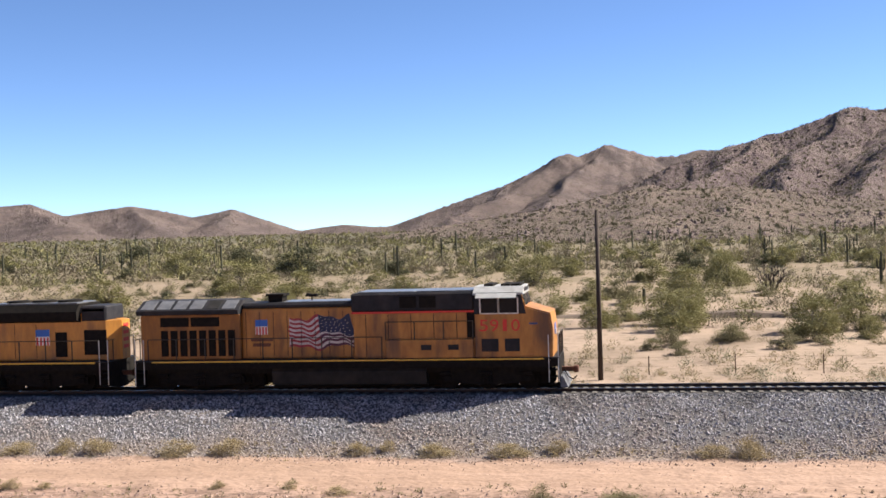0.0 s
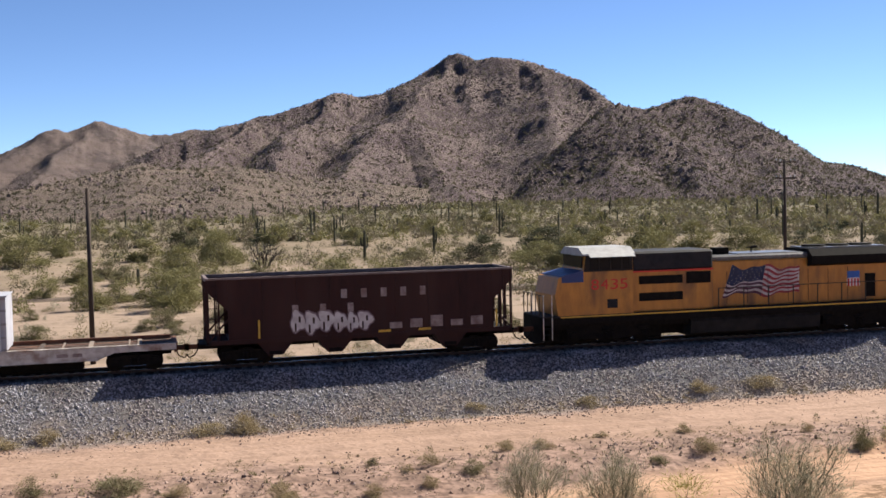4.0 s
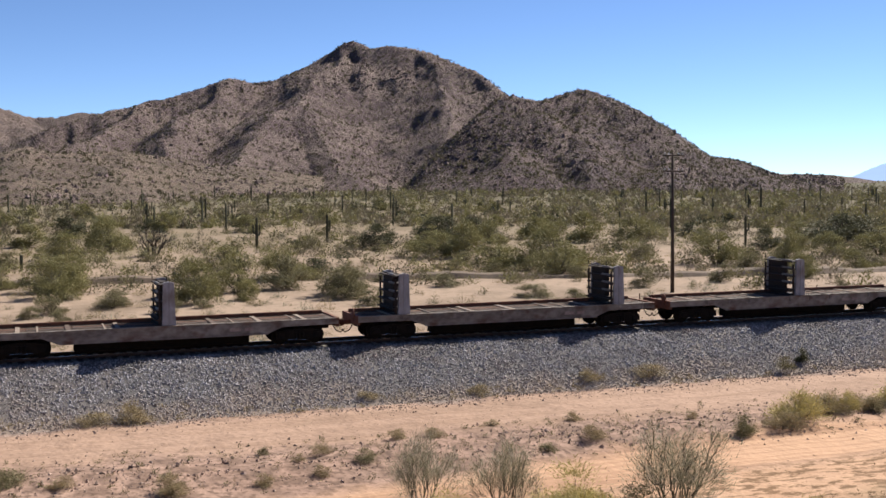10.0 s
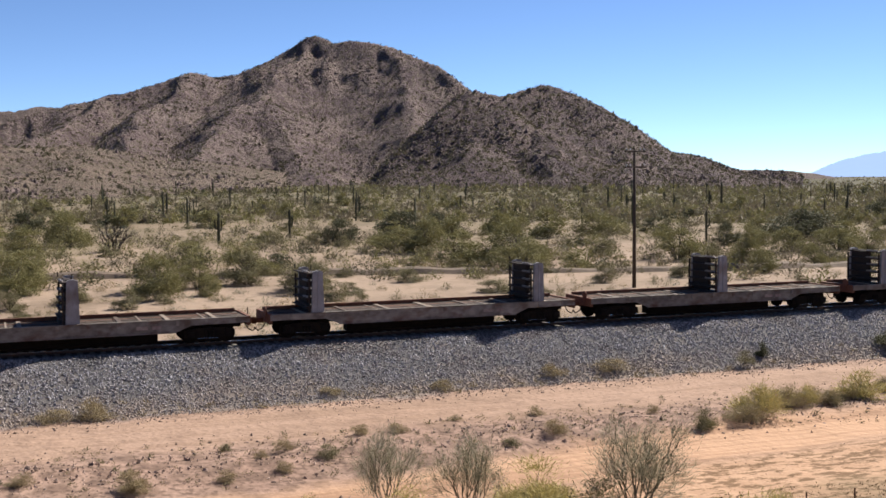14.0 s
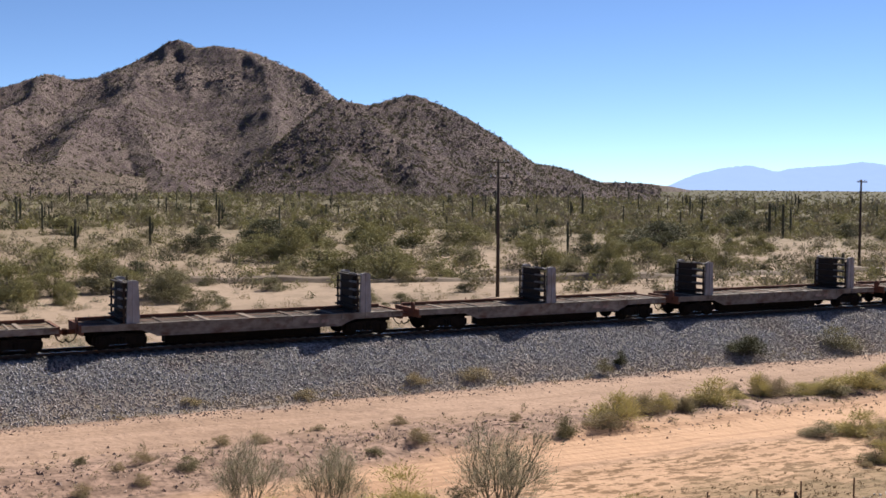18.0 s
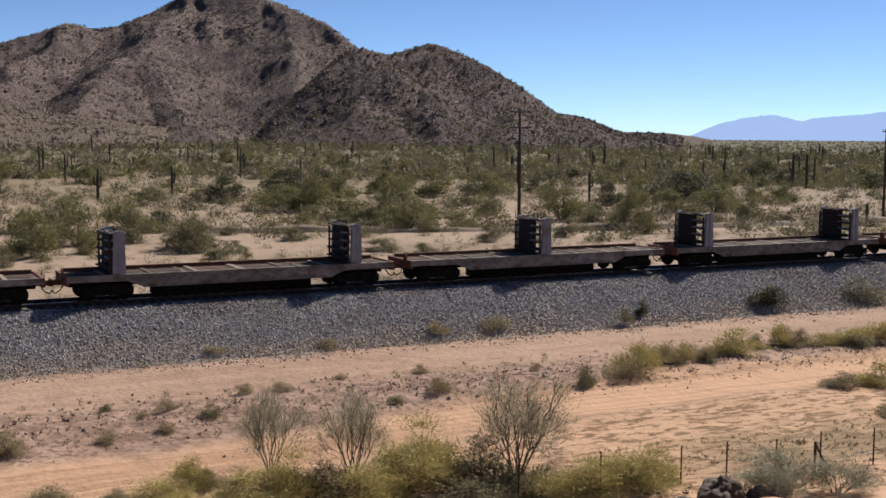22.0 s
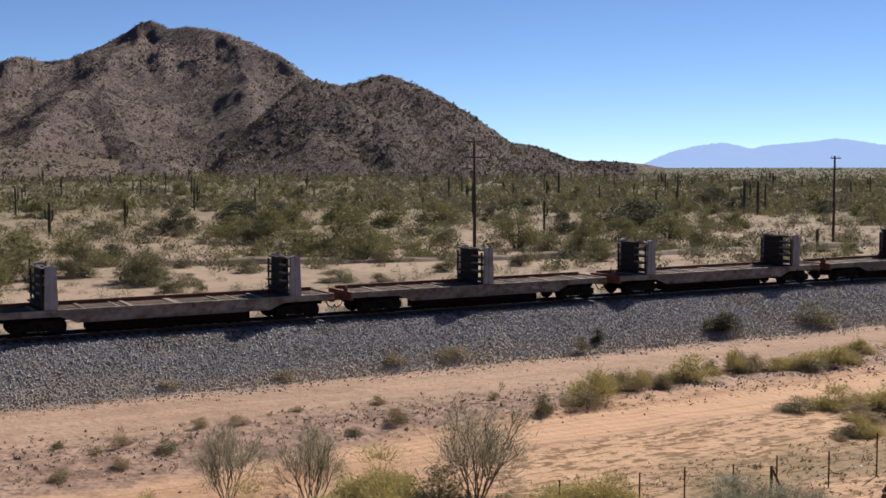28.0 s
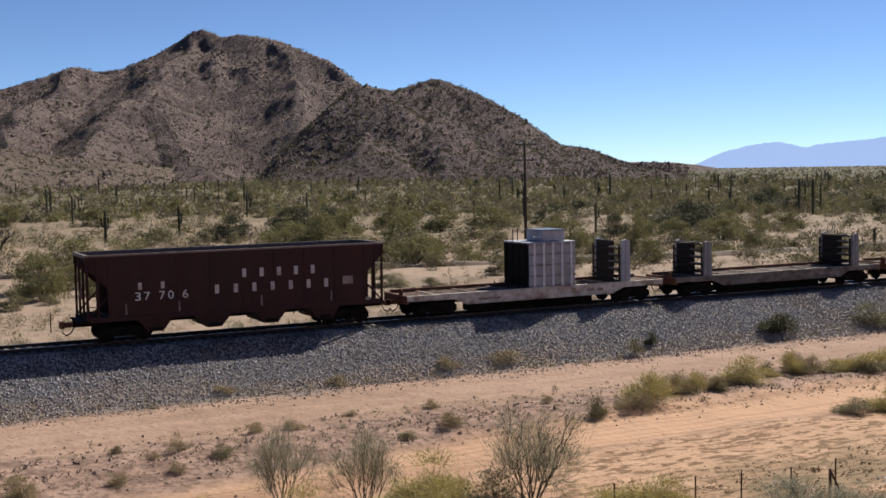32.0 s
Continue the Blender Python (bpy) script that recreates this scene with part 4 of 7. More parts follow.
kind("t", "dead_tree", "gnarled dark leafless tree on the flat", "tree", "", [whip_meshes(91, 500, 0.05, 4, 0.06, 0.036)], leaf_grey, bark_brown)


def saguaro_mesh(arms, seed):
    """Ribbed column one metre high, about 0.1 wide, round-topped, with upturned arms."""
    rng = np.random.default_rng(seed)

    def limb(path, r, n=10):
        bm = bmesh.new()
        rings = []
        for i, p in enumerate(path):
            t = i / (len(path) - 1)
            rr = r * (0.82 + 0.18 * math.sin(math.pi * min(1, t * 1.2))) * (1 if t < 0.9 else 0.75 if t < 0.97 else 0.3)
            d = Vector(path[min(i + 1, len(path) - 1)]) - Vector(path[max(i - 1, 0)])
            q = d.to_track_quat("Z", "Y")
            rings.append([bm.verts.new(Vector(p) + q @ Vector((rr * (1 if j % 2 else 0.84) * math.cos(6.283 * j / n), rr * (1 if j % 2 else 0.84) * math.sin(6.283 * j / n), 0))) for j in range(n)])
        for a, b in zip(rings, rings[1:]):
            for j in range(n):
                bm.faces.new((a[j], a[(j + 1) % n], b[(j + 1) % n], b[j]))
        bm.faces.new(rings[-1])
        me = bpy.data.meshes.new("limb")
        bm.to_mesh(me)
        bm.free()
        me.materials.append(saguaro_skin)
        return me

    out = [("trunk", limb([(0, 0, z) for z in (-0.03, 0.2, 0.45, 0.7, 0.9, 0.96, 1.0)], 0.052))]
    for i in range(arms):
        a, h, e = rng.uniform(0, 6.28), rng.uniform(0.35, 0.55), rng.uniform(0.12, 0.17)
        c, s, t = math.cos(a), math.sin(a), rng.uniform(0.7, 0.92)
        out.append(("arm", limb([(0.02 * c, 0.02 * s, h), (e * 0.7 * c, e * 0.7 * s, h + 0.01), (e * c, e * s, h + 0.07), (e * c, e * s, (h + t) / 2 + 0.05), (e * c, e * s, t - 0.03), (e * c, e * s, t)], 0.036)))
    return out


SAGUAROS = [saguaro_mesh(a, 3 + i) for i, a in enumerate((0, 0, 1, 2, 3, 4))]


def saguaro(x, y, h, arms):
    n_arms = (0, 0, 1, 2, 3, 4)[arms]
    ob = thing("saguaro", "tall ribbed saguaro cactus " + ("with a single bare column" if n_arms == 0 else "with upturned arms"), "cactus", "saguaros")
    ob.location, ob.rotation_euler[2] = (x, y, float(land(x, y))), random.uniform(0, 6.28)
    for nm, me in SAGUAROS[arms]:
        o = new(nm, me)
        o.parent, o.scale = ob, (max(0.8 * h, 3.4), max(0.8 * h, 3.4), h)


def scrub(name, label, xs, ys, zs, sizes, material, leaves, leaf, seed, slim=0.3):
    """Many small far shrubs as one object, each a dome of leaves."""
    rng = np.random.default_rng(seed)
    k = len(xs)
    c = np.repeat(np.stack([xs, ys, zs], 1), leaves, 0)
    s = np.repeat(sizes, leaves)
    d = rng.normal(0, 1, (k * leaves, 3))
    d[:, 2] = np.abs(d[:, 2])
    d /= np.linalg.norm(d, axis=1)[:, None]
    r = rng.uniform(0, 1, k * leaves) ** 0.4 * (1 + 0.15 * rng.normal(0, 1, k * leaves))
    d = d * r[:, None] * np.repeat(rng.uniform(0.7, 1.3, (k, 3)), leaves, 0) * np.array([0.5, 0.5, 0.55])
    V, F = blades(c + d * s[:, None], d + np.array([0, 0, 0.2]), leaf * s, rng, slim)
    ob = part_mesh(name, mesh_of(name, V.tolist(), F.tolist()), material)
    tagged(ob, label, "scrub", kind="stuff")


# trees and bushes on the flat: (kind, x, y, width, height)
FLAT_A = [("d", 44.4, 151.7, 5.3, 4.2), ("d", 62.9, 161.8, 6.7, 4.2), ("p", 51.5, 109.5, 8.2, 5.5), ("p", 83.1, 149.5, 7.8, 4.9), ("p", 45.9, 111.0, 7.5, 3.8), ("d", 106.8, 135.0, 11.6, 5.0), ("d", 174.4, 194.1, 8.8, 5.0), ("p", 69.2, 95.5, 4.3, 4.3), ("p", 48.8, 142.0, 7.2, 3.6), ("p", 22.8, 105.7, 6.3, 3.7), ("g", 23.8, 90.6, 5.0, 3.2), ("p", 16.1, 95.1, 3.7, 2.8), ("g", 48.9, 87.1, 2.4, 1.9), ("g", 57.4, 88.6, 2.6, 1.8), ("d", 88.1, 125.3, 4.4, 3.3), ("g", 82.1, 98.9, 3.7, 1.9), ("g", 37.0, 82.8, 3.5, 1.3)]
FLAT_B = [("p", 10.2, 171.5, 5.8, 5.0), ("p", 4.2, 142.9, 6.2, 4.1), ("p", 2.7, 97.4, 5.2, 3.8), ("p", 11.9, 88.5, 3.9, 3.7), ("g", 20.5, 96.8, 4.8, 2.9), ("g", 6.0, 89.1, 3.0, 1.7), ("g", 23.4, 87.7, 3.5, 2.6), ("d", -154.4, 339.3, 10.8, 5.4), ("d", -67.9, 224.9, 12.4, 6.2), ("d", -93.1, 265.2, 9.5, 5.4), ("p", -117.2, 295.9, 9.2, 4.6), ("p", -16.1, 174.0, 9.3, 4.6), ("p", 11.0, 163.7, 7.1, 5.5), ("p", 2.1, 103.5, 6.5, 3.5), ("g", 1.7, 87.0, 2.5, 1.7), ("p", -4.1, 101.8, 3.9, 3.0)]
FLAT_C = [("p", 12.8, 94.2, 4.6, 3.7), ("p", 15.9, 89.3, 2.2, 1.8), ("g", 6.4, 90.6, 2.2, 1.3), ("p", 19.9, 123.4, 6.6, 2.4), ("p", -59.2, 167.0, 11.9, 5.1), ("p", -9.0, 114.9, 3.3, 2.2), ("d", 55.2, 158.1, 6.5, 4.8), ("p", 142.3, 121.9, 6.3, 3.6), ("d", 166.2, 119.8, 10.9, 5.9), ("d", 115.9, 145.0, 12.5, 4.0), ("d", 167.4, 186.5, 8.4, 3.6), ("g", 88.0, 86.6, 3.6, 2.4)]
# dry bushes at the foot of the gravel, small ones on the stony strip: (x, y, width, height)
TOE = [(-28.2, 48.8, 1.4, 0.7), (-26.0, 49.1, 1.1, 0.7), (-24.3, 49.1, 1.3, 0.8), (-20.6, 48.7, 1.6, 0.8), (-18.3, 48.9, 1.5, 0.9), (-12.3, 49.0, 1.2, 0.6), (-11.2, 49.2, 0.7, 0.6), (-8.9, 48.8, 1.7, 0.6), (-5.8, 48.8, 1.6, 0.7), (-3.9, 49.2, 1.0, 0.6), (2.4, 48.8, 1.4, 0.6), (4.0, 48.7, 1.4, 1.0), (14.1, 49.4, 1.0, 0.4), (19.2, 49.1, 1.0, 0.5), (25.0, 49.5, 1.1, 0.7), (28.1, 49.6, 1.7, 0.7)]
STRIP = [(7.7, 40.7, 0.5, 0.4), (9.7, 39.9, 0.8, 0.6), (9.0, 37.2, 0.7, 0.5), (10.7, 38.1, 0.9, 0.5), (8.6, 39.0, 0.6, 0.4), (4.1, 36.6, 1.1, 0.6), (7.0, 36.9, 0.8, 0.5), (20.5, 42.1, 0.8, 0.5), (19.4, 38.2, 1.1, 0.8), (17.3, 37.6, 0.8, 0.4), (17.1, 42.4, 0.7, 0.3), (14.4, 41.3, 0.9, 0.5), (12.9, 41.4, 0.9, 0.6), (24.8, 40.3, 0.6, 0.5), (25.2, 37.2, 0.8, 0.8), (-1.0, 39.7, 2.0, 0.9), (0.9, 38.3, 0.9, 0.6), (-3.7, 39.8, 1.0, 0.8), (4.2, 37.0, 1.1, 0.8), (-24.3, 41.4, 0.9, 0.6), (-23.0, 41.6, 0.7, 0.4), (-16.2, 42.2, 0.8, 0.4), (-13.3, 42.0, 0.7, 0.4), (-11.2, 41.2, 1.1, 0.4)]
ROADSIDE = [("y", 28.4, 38.4, 2.3, 1.6), ("b", 25.5, 37.6, 1.0, 0.8), ("y", 31.5, 39.3, 1.2, 1.1), ("y", 34.5, 39.6, 2.3, 1.4), ("y", 38.3, 40.7, 1.2, 1.4), ("y", 40.0, 39.6, 1.7, 0.8), ("y", 43.3, 39.4, 2.3, 1.4), ("y", 47.1, 41.0, 1.5, 1.2), ("y", 52.2, 41.2, 1.9, 1.3), ("w", 53.0, 39.4, 2.6, 2.6), ("y", 56.7, 39.5, 2.0, 2.0), ("y", 36.4, 33.1, 2.1, 1.2), ("y", 38.1, 31.3, 2.7, 1.8), ("y", 40.4, 30.5, 2.0, 1.5), ("y", 33.7, 29.2, 1.5, 1.0), ("y", 34.3, 26.6, 1.9, 1.3)]
FORE = [("w", 10.7, 31.9, 2.4, 2.3), ("w", 12.6, 30.3, 2.5, 2.4), ("w", 16.9, 28.4, 3.7, 2.8), ("y", 8.3, 31.5, 1.3, 0.9), ("y", 9.2, 29.3, 2.0, 0.9), ("y", 10.5, 29.6, 2.0, 1.2), ("b", 11.6, 29.2, 1.8, 1.2), ("y", 12.3, 28.2, 1.8, 0.9), ("y", 13.7, 28.6, 2.4, 1.5), ("y", 14.6, 30.0, 2.4, 1.5), ("b", 15.6, 28.2, 2.8, 1.5), ("b", 14.7, 26.6, 2.5, 0.95), ("b", 16.4, 26.9, 2.4, 1.0), ("y", 16.5, 25.8, 1.6, 0.7), ("y", 17.6, 25.9, 2.2, 1.1), ("y", 19.2, 26.0, 2.3, 1.3), ("y", 20.2, 26.3, 1.5, 0.9), ("q", 22.0, 23.2, 2.6, 1.1), ("q", 23.3, 22.4, 2.2, 0.9), ("q", 21.3, 22.6, 1.8, 0.9), ("b", 4.5, 31.7, 1.4, 0.5), ("b", 6.1, 31.0, 0.9, 0.4), ("y", 7.2, 30.4, 1.6, 0.7)]
CACTI = [(30.5, 162.3, 4.4, 3), (43.1, 172.7, 4.3, 5), (35.0, 246.6, 2.8, 0), (93.2, 302.8, 5.3, 2), (58.8, 296.9, 5.1, 2), (108.5, 264.1, 3.6, 0), (26.0, 307.8, 3.9, 1), (90.3, 133.4, 4.3, 2), (167.9, 224.9, 4.2, 1), (48.9, 412.7, 5.0, 2), (-105.2, 215.3, 6.3, 3), (-113.5, 256.9, 4.7, 1), (-50.0, 310.6, 6.8, 1), (-29.4, 203.9, 4.5, 2), (33.0, 232.5, 5.0, 1), (30.1, 160.5, 3.6, 1), (-53.1, 246.0, 4.3, 0), (-0.3, 126.3, 1.6, 0), (192.1, 154.8, 7.7, 3), (145.0, 149.3, 6.0, 0), (164.5, 167.4, 5.1, 1), (95.4, 89.4, 2.3, 1), (168.8, 243.0, 6.8, 0)]


def build_plants(hills):
    for k, x, y, w, h in FLAT_A + FLAT_B + FLAT_C:
        plant(k, x, y, w, h)
    for x, y, w, h in TOE:
        plant("s", x, y, w * 1.15, h * 1.1, float(np.interp(y, [48.3, 49.0, 50.4, 51.9], [-2.0, -1.88, -1.42, -0.86])))
    for x, y, w, h in STRIP:
        plant(random.choice("bss"), x, y, w, h)
    for k, x, y, w, h in ROADSIDE:
        plant("Y" if k == "y" else k, x, y, w, h)
        if k == "y":
            for q in range(3):
                f = random.uniform(0.35, 0.75)
                plant(random.choice("Ybss"), x + random.uniform(0.3, 1.0) * w * random.choice((-1, 1)), y + random.uniform(-0.9, 0.9), w * f * 1.2, h * f)
    for k, x, y, w, h in FORE:
        plant(k, x, y, *((w * 1.2, h * 1.12) if k == "y" else (w, h)))
    for x, y, w, h in ((37.1, 49.8, 0.8, 0.8), (45.7, 49.7, 2.6, 1.3)):
        plant("k", x, y, w, h, -1.6)
    for x, y, w, h in ((35.4, 48.8, 1.0, 0.7), (53.0, 49.8, 3.0, 1.4)):
        plant("b", x, y, w, h, -1.7)
    plant("t", 15.0, 148.5, 6.5, 3.4)
    plant("w", 37.6, 25.7, 3.4, 3.7)
    plant("d", 38.8, 26.4, 3.4, 3.3)
    # more trees and bushes over the flat, thinner with distance
    placed = [(b[1], b[2]) for b in FLAT_A + FLAT_B + FLAT_C]
    count = 0
    while count < 235:
        az, r = radians(random.uniform(-36, 60)), 78 * (330 / 78) ** random.random()
        x, y = r * math.sin(az), r * math.cos(az)
        if y < 74 or any((x - a) ** 2 + (y - b) ** 2 < 9 for a, b in placed):
            continue
        k = random.choices("pgd", (4, 5, 2) if r > 110 else (1, 7, 0.3))[0]
        s = random.uniform(0.6, 1.25) * (1 if r > 110 else 0.75)
        w, h = {"p": (5.2, 3.4), "g": (3.0, 1.7), "d": (5.5, 3.2)}[k]
        plant(k.upper() if r > 150 else k, x, y, w * s, h * s * random.uniform(0.85, 1.2))
        placed.append((x, y))
        count += 1
    for x, y, h, a in CACTI:
        saguaro(x, y, h, a)
    for i in range(210):
        az, r = radians(random.uniform(-34, 62)), random.uniform(210, 640)
        saguaro(r * math.sin(az), r * math.cos(az), random.uniform(3.0, 6.0), random.choice((0, 0, 0, 1, 1, 2, 2, 3, 4)))
    # far scrub: denser to the east of the mountain than under its western slopes
    for k, r0, r1, bend, leaves, leaf, lo, hi, seed in ((4300, 100, 330, 0.8, 120, 0.075, 0.9, 3.1, 4), (9500, 220, 640, 1.0, 42, 0.16, 1.2, 4.2, 5), (14000, 480, 2900, 1.4, 9, 0.32, 1.8, 4.6, 15)):
        az, r = RNG.uniform(-38, 64, k), r0 * (r1 / r0) ** (RNG.uniform(0, 1, k) ** bend)
        keep = RNG.uniform(0, 1, k) < np.interp(az, [-10, 5, 24, 36], [0.75, 0.55, 0.8, 1.0])
        az, r = np.radians(az[keep]), r[keep]
        k = len(r)
        x, y = r * np.sin(az), r * np.cos(az)
        z = land(x, y) - np.where(r > 2500, (r - 2500) * 0.002, 0)
        pick = RNG.uniform(0, 1, k)
        for m, sel in ((leaf_palo, pick < 0.27), (leaf_creosote, (pick >= 0.27) & (pick < 0.52)), (leaf_far, (pick >= 0.52) & (pick < 0.9)), (leaf_dark, pick >= 0.9)):
            scrub("far_scrub", "olive and green desert scrub spread over the far flat", x[sel], y[sel], z[sel], RNG.uniform(lo, hi, int(sel.sum())), m, leaves, leaf, seed)
    # low bushes in the sand behind the track
    k = 260
    az, r = np.radians(RNG.uniform(5, 60, k)), RNG.uniform(150, 430, k)
    x, y = r * np.sin(az), r * np.cos(az)
    # pale tufts added for the pale specks among the scrub
    scrub("pale_cholla", "pale tufts between the darker scrub", x, y, land(x, y), RNG.uniform(0.6, 1.3, k), leaf_pale, 40, 0.16, 21)
    k = 520
    x, y = RNG.uniform(-40, 130, k), 62.5 + 17 * RNG.uniform(0, 1, k) ** 1.2
    for m, sel in ((leaf_creosote, np.arange(k) % 2 == 0), (leaf_dry, np.arange(k) % 2 == 1)):
        scrub("trackside_scrub", "small dry bushes dotted over the sand beyond the track", x[sel], y[sel], land(x[sel], y[sel]), RNG.uniform(0.35, 1.1, int(sel.sum())), m, 220, 0.075, 26, 0.13)
    k = 2000
    az, r = np.radians(RNG.uniform(-38, 62, k)), 64 * (260 / 64) ** (RNG.uniform(0, 1, k) ** 1.35)
    x, y = r * np.sin(az), r * np.cos(az)
    ok = y > 63
    x, y = x[ok], y[ok]
    for m, sel in ((leaf_creosote, np.arange(len(x)) % 3 == 0), (leaf_grey, np.arange(len(x)) % 3 == 1), (leaf_dry, np.arange(len(x)) % 3 == 2)):
        scrub("low_scrub", "low dry bursage tufts scattered in the sand", x[sel], y[sel], land(x[sel], y[sel]), RNG.uniform(0.4, 1.5, int(sel.sum())), m, 120, 0.09, 6, 0.17)
    # stones of the strip between the roads, litter in the wash
    k = 11000
    x, y = RNG.uniform(-34, 62, k), 39.3 + RNG.normal(0, 1.7, k)
    ok = (y > 36) & (y < 43.2)
    x, y = x[ok], y[ok]
    blocks("strip_stones", x, y, land(x, y), 0.02 + 0.055 * RNG.uniform(0, 1, len(x)) ** 3, "strip_stone", "small brown stones strewn over the strip between the dirt roads")
    k = 1500
    x, y = RNG.uniform(-34, 62, k), RNG.choice([44.5, 33.0, 48.2], k) + RNG.normal(0, 1.6, k)
    blocks("road_stones", x, y, land(x, y), RNG.uniform(0.012, 0.035, k), "strip_stone", "small stones on the sandy road")
    # ragged foot of the bank: clods and stones run out onto the road, with dry tufts between
    k = 6500
    x = RNG.uniform(-40, 80, k)
    y = 48.6 - np.abs(RNG.normal(0, 0.9, k)) + 0.5 * fbm(x, x * 0.2, 7, 3, 1.3)
    blocks("toe_rubble", x, y, np.maximum(land(x, y), np.interp(y, [47.6, 49.0, 50.4], [-2.15, -1.88, -1.42])), 0.02 + 0.055 * RNG.uniform(0, 1, k) ** 2.5, "strip_stone", "brown stones and clods along the foot of the bank")
    k = 700
    x = RNG.uniform(-40, 80, k)
    y = 48.9 + RNG.normal(0, 0.5, k)
    scrub("toe_tufts", "dry grass tufts along the foot of the bank", x, y, np.maximum(land(x, y), np.interp(y, [47.6, 49.0, 50.4, 51.9], [-2.15, -1.88, -1.42, -0.86])), RNG.uniform(0.12, 0.45, k), leaf_dry, 22, 0.14, 19)
    k = 1100
    x = RNG.uniform(-34, 60, k)
    y = 39.4 + RNG.normal(0, 1.5, k)
    blocks("strip_clods", x, y, land(x, y), 0.04 + 0.06 * RNG.uniform(0, 1, k) ** 2, "strip_stone", "dark clods of soil over the strip between the roads")
    k = 1500
    x, y = RNG.uniform(12, 50, k), RNG.uniform(22.5, 29.5, k)
    scrub("wash_litter", "dark dry plant litter strewn over the pale wash", x, y, land(x, y) - 0.03, RNG.uniform(0.1, 0.34, k), MATS["litter"], 9, 0.22, 16)
    k = 500
    x, y = RNG.uniform(-34, 60, k), RNG.uniform(36.0, 43.0, k)
    scrub("strip_herbs", "small olive herbs on the stony strip", x, y, land(x, y), RNG.uniform(0.12, 0.4, k), leaf_creosote, 30, 0.14, 18)
    k = 900
    x, y = RNG.uniform(-34, 60, k), RNG.uniform(36.5, 42.5, k)
    scrub("strip_tufts", "small dry grass tufts on the stony strip", x, y, land(x, y), RNG.uniform(0.1, 0.34, k), leaf_dry, 26, 0.12, 17)
    # scrub and boulders on the hills: shrubs all over, broken rock on the crags and along the crests
    for (X, Y, Z, H, crag), n in hills:
        x, y, z, h, c = X.ravel(), Y.ravel(), Z.ravel(), H.ravel(), crag.ravel()
        cell = np.gradient(X, axis=1).ravel() * np.hypot(np.gradient(X, axis=0), np.gradient(Y, axis=0)).ravel()
        for name, count, wgt in (("hill_scrub", n * 6 // 10, cell * (h > 1.5)), ("hill_boulders", n * 4 // 10, cell * (h > 2.5) * (0.05 + c))):
            got = RNG.choice(len(x), count, p=np.clip(wgt, 0, None) / np.clip(wgt, 0, None).sum())
            xs, ys, zs = x[got] + RNG.normal(0, 0.7, count), y[got] + RNG.normal(0, 0.7, count), z[got]
            if name == "hill_scrub":
                third = count // 3
                scrub(name, "small olive shrubs dotted over the rocky hillside", xs[third:], ys[third:], zs[third:] - 0.2, RNG.uniform(1.1, 3.0, count - third), leaf_hill, 7, 0.38, 8)
                scrub(name, "dry tan shrubs dotted over the rocky hillside", xs[:third], ys[:third], zs[:third] - 0.2, RNG.uniform(0.9, 2.2, third), leaf_far, 7, 0.38, 9)
            else:
                blocks(name, xs, ys, zs, RNG.uniform(0.3, 0.7, count) * RNG.choice([1, 1, 1, 1.5, 2.2], count))


def blocks(name, xs, ys, zs, sizes, material="hill_rock", label="dark angular boulders scattered over the rocky hillside"):
    """Angular eight-sided blocks."""
    k = len(xs)
    base = np.array([(1, 0, 0), (0, 1, 0), (-1, 0, 0), (0, -1, 0), (0, 0, 1), (0, 0, -1)])
    tri = np.array([(0, 1, 4), (1, 2, 4), (2, 3, 4), (3, 0, 4), (1, 0, 5), (2, 1, 5), (3, 2, 5), (0, 3, 5)])
    V = (base[None] + RNG.uniform(-0.35, 0.35, (k, 6, 3))) * RNG.uniform(0.6, 1.2, (k, 1, 3)) * sizes[:, None, None]
    a = RNG.uniform(0, 6.28, k)
    c, sn = np.cos(a)[:, None], np.sin(a)[:, None]
    V = np.stack([V[:, :, 0] * c - V[:, :, 1] * sn, V[:, :, 0] * sn + V[:, :, 1] * c, V[:, :, 2]], 2) + np.stack([xs, ys, zs], 1)[:, None]
    F = (tri[None] + 6 * np.arange(k)[:, None, None]).reshape(-1, 3)
    ob = part_mesh(name, mesh_of(name, V.reshape(-1, 3).tolist(), F.tolist()), MATS[material])
    tagged(ob, label, "stones", kind="stuff")


def boulders(name, xs, ys, zs, sizes, material, label):
    k = len(xs)
    t = (1 + 5 ** 0.5) / 2
    base = np.array([(-1, t, 0), (1, t, 0), (-1, -t, 0), (1, -t, 0), (0, -1, t), (0, 1, t), (0, -1, -t), (0, 1, -t), (t, 0, -1), (t, 0, 1), (-t, 0, -1), (-t, 0, 1)]) / 1.9
    tri = np.array([(0, 11, 5), (0, 5, 1), (0, 1, 7), (0, 7, 10), (0, 10, 11), (1, 5, 9), (5, 11, 4), (11, 10, 2), (10, 7, 6), (7, 1, 8), (3, 9, 4), (3, 4, 2), (3, 2, 6), (3, 6, 8), (3, 8, 9), (4, 9, 5), (2, 4, 11), (6, 2, 10), (8, 6, 7), (9, 8, 1)])
    V = base[None] * RNG.uniform(0.65, 1.3, (k, 12, 1)) * RNG.uniform(0.6, 1.2, (k, 1, 3)) * sizes[:, None, None] + np.stack([xs, ys, zs], 1)[:, None]
    F = (tri[None] + 12 * np.arange(k)[:, None, None]).reshape(-1, 3)
    ob = part_mesh(name, mesh_of(name, V.reshape(-1, 3).tolist(), F.tolist()), MATS[material])
    tagged(ob, label, "stones", kind="stuff")


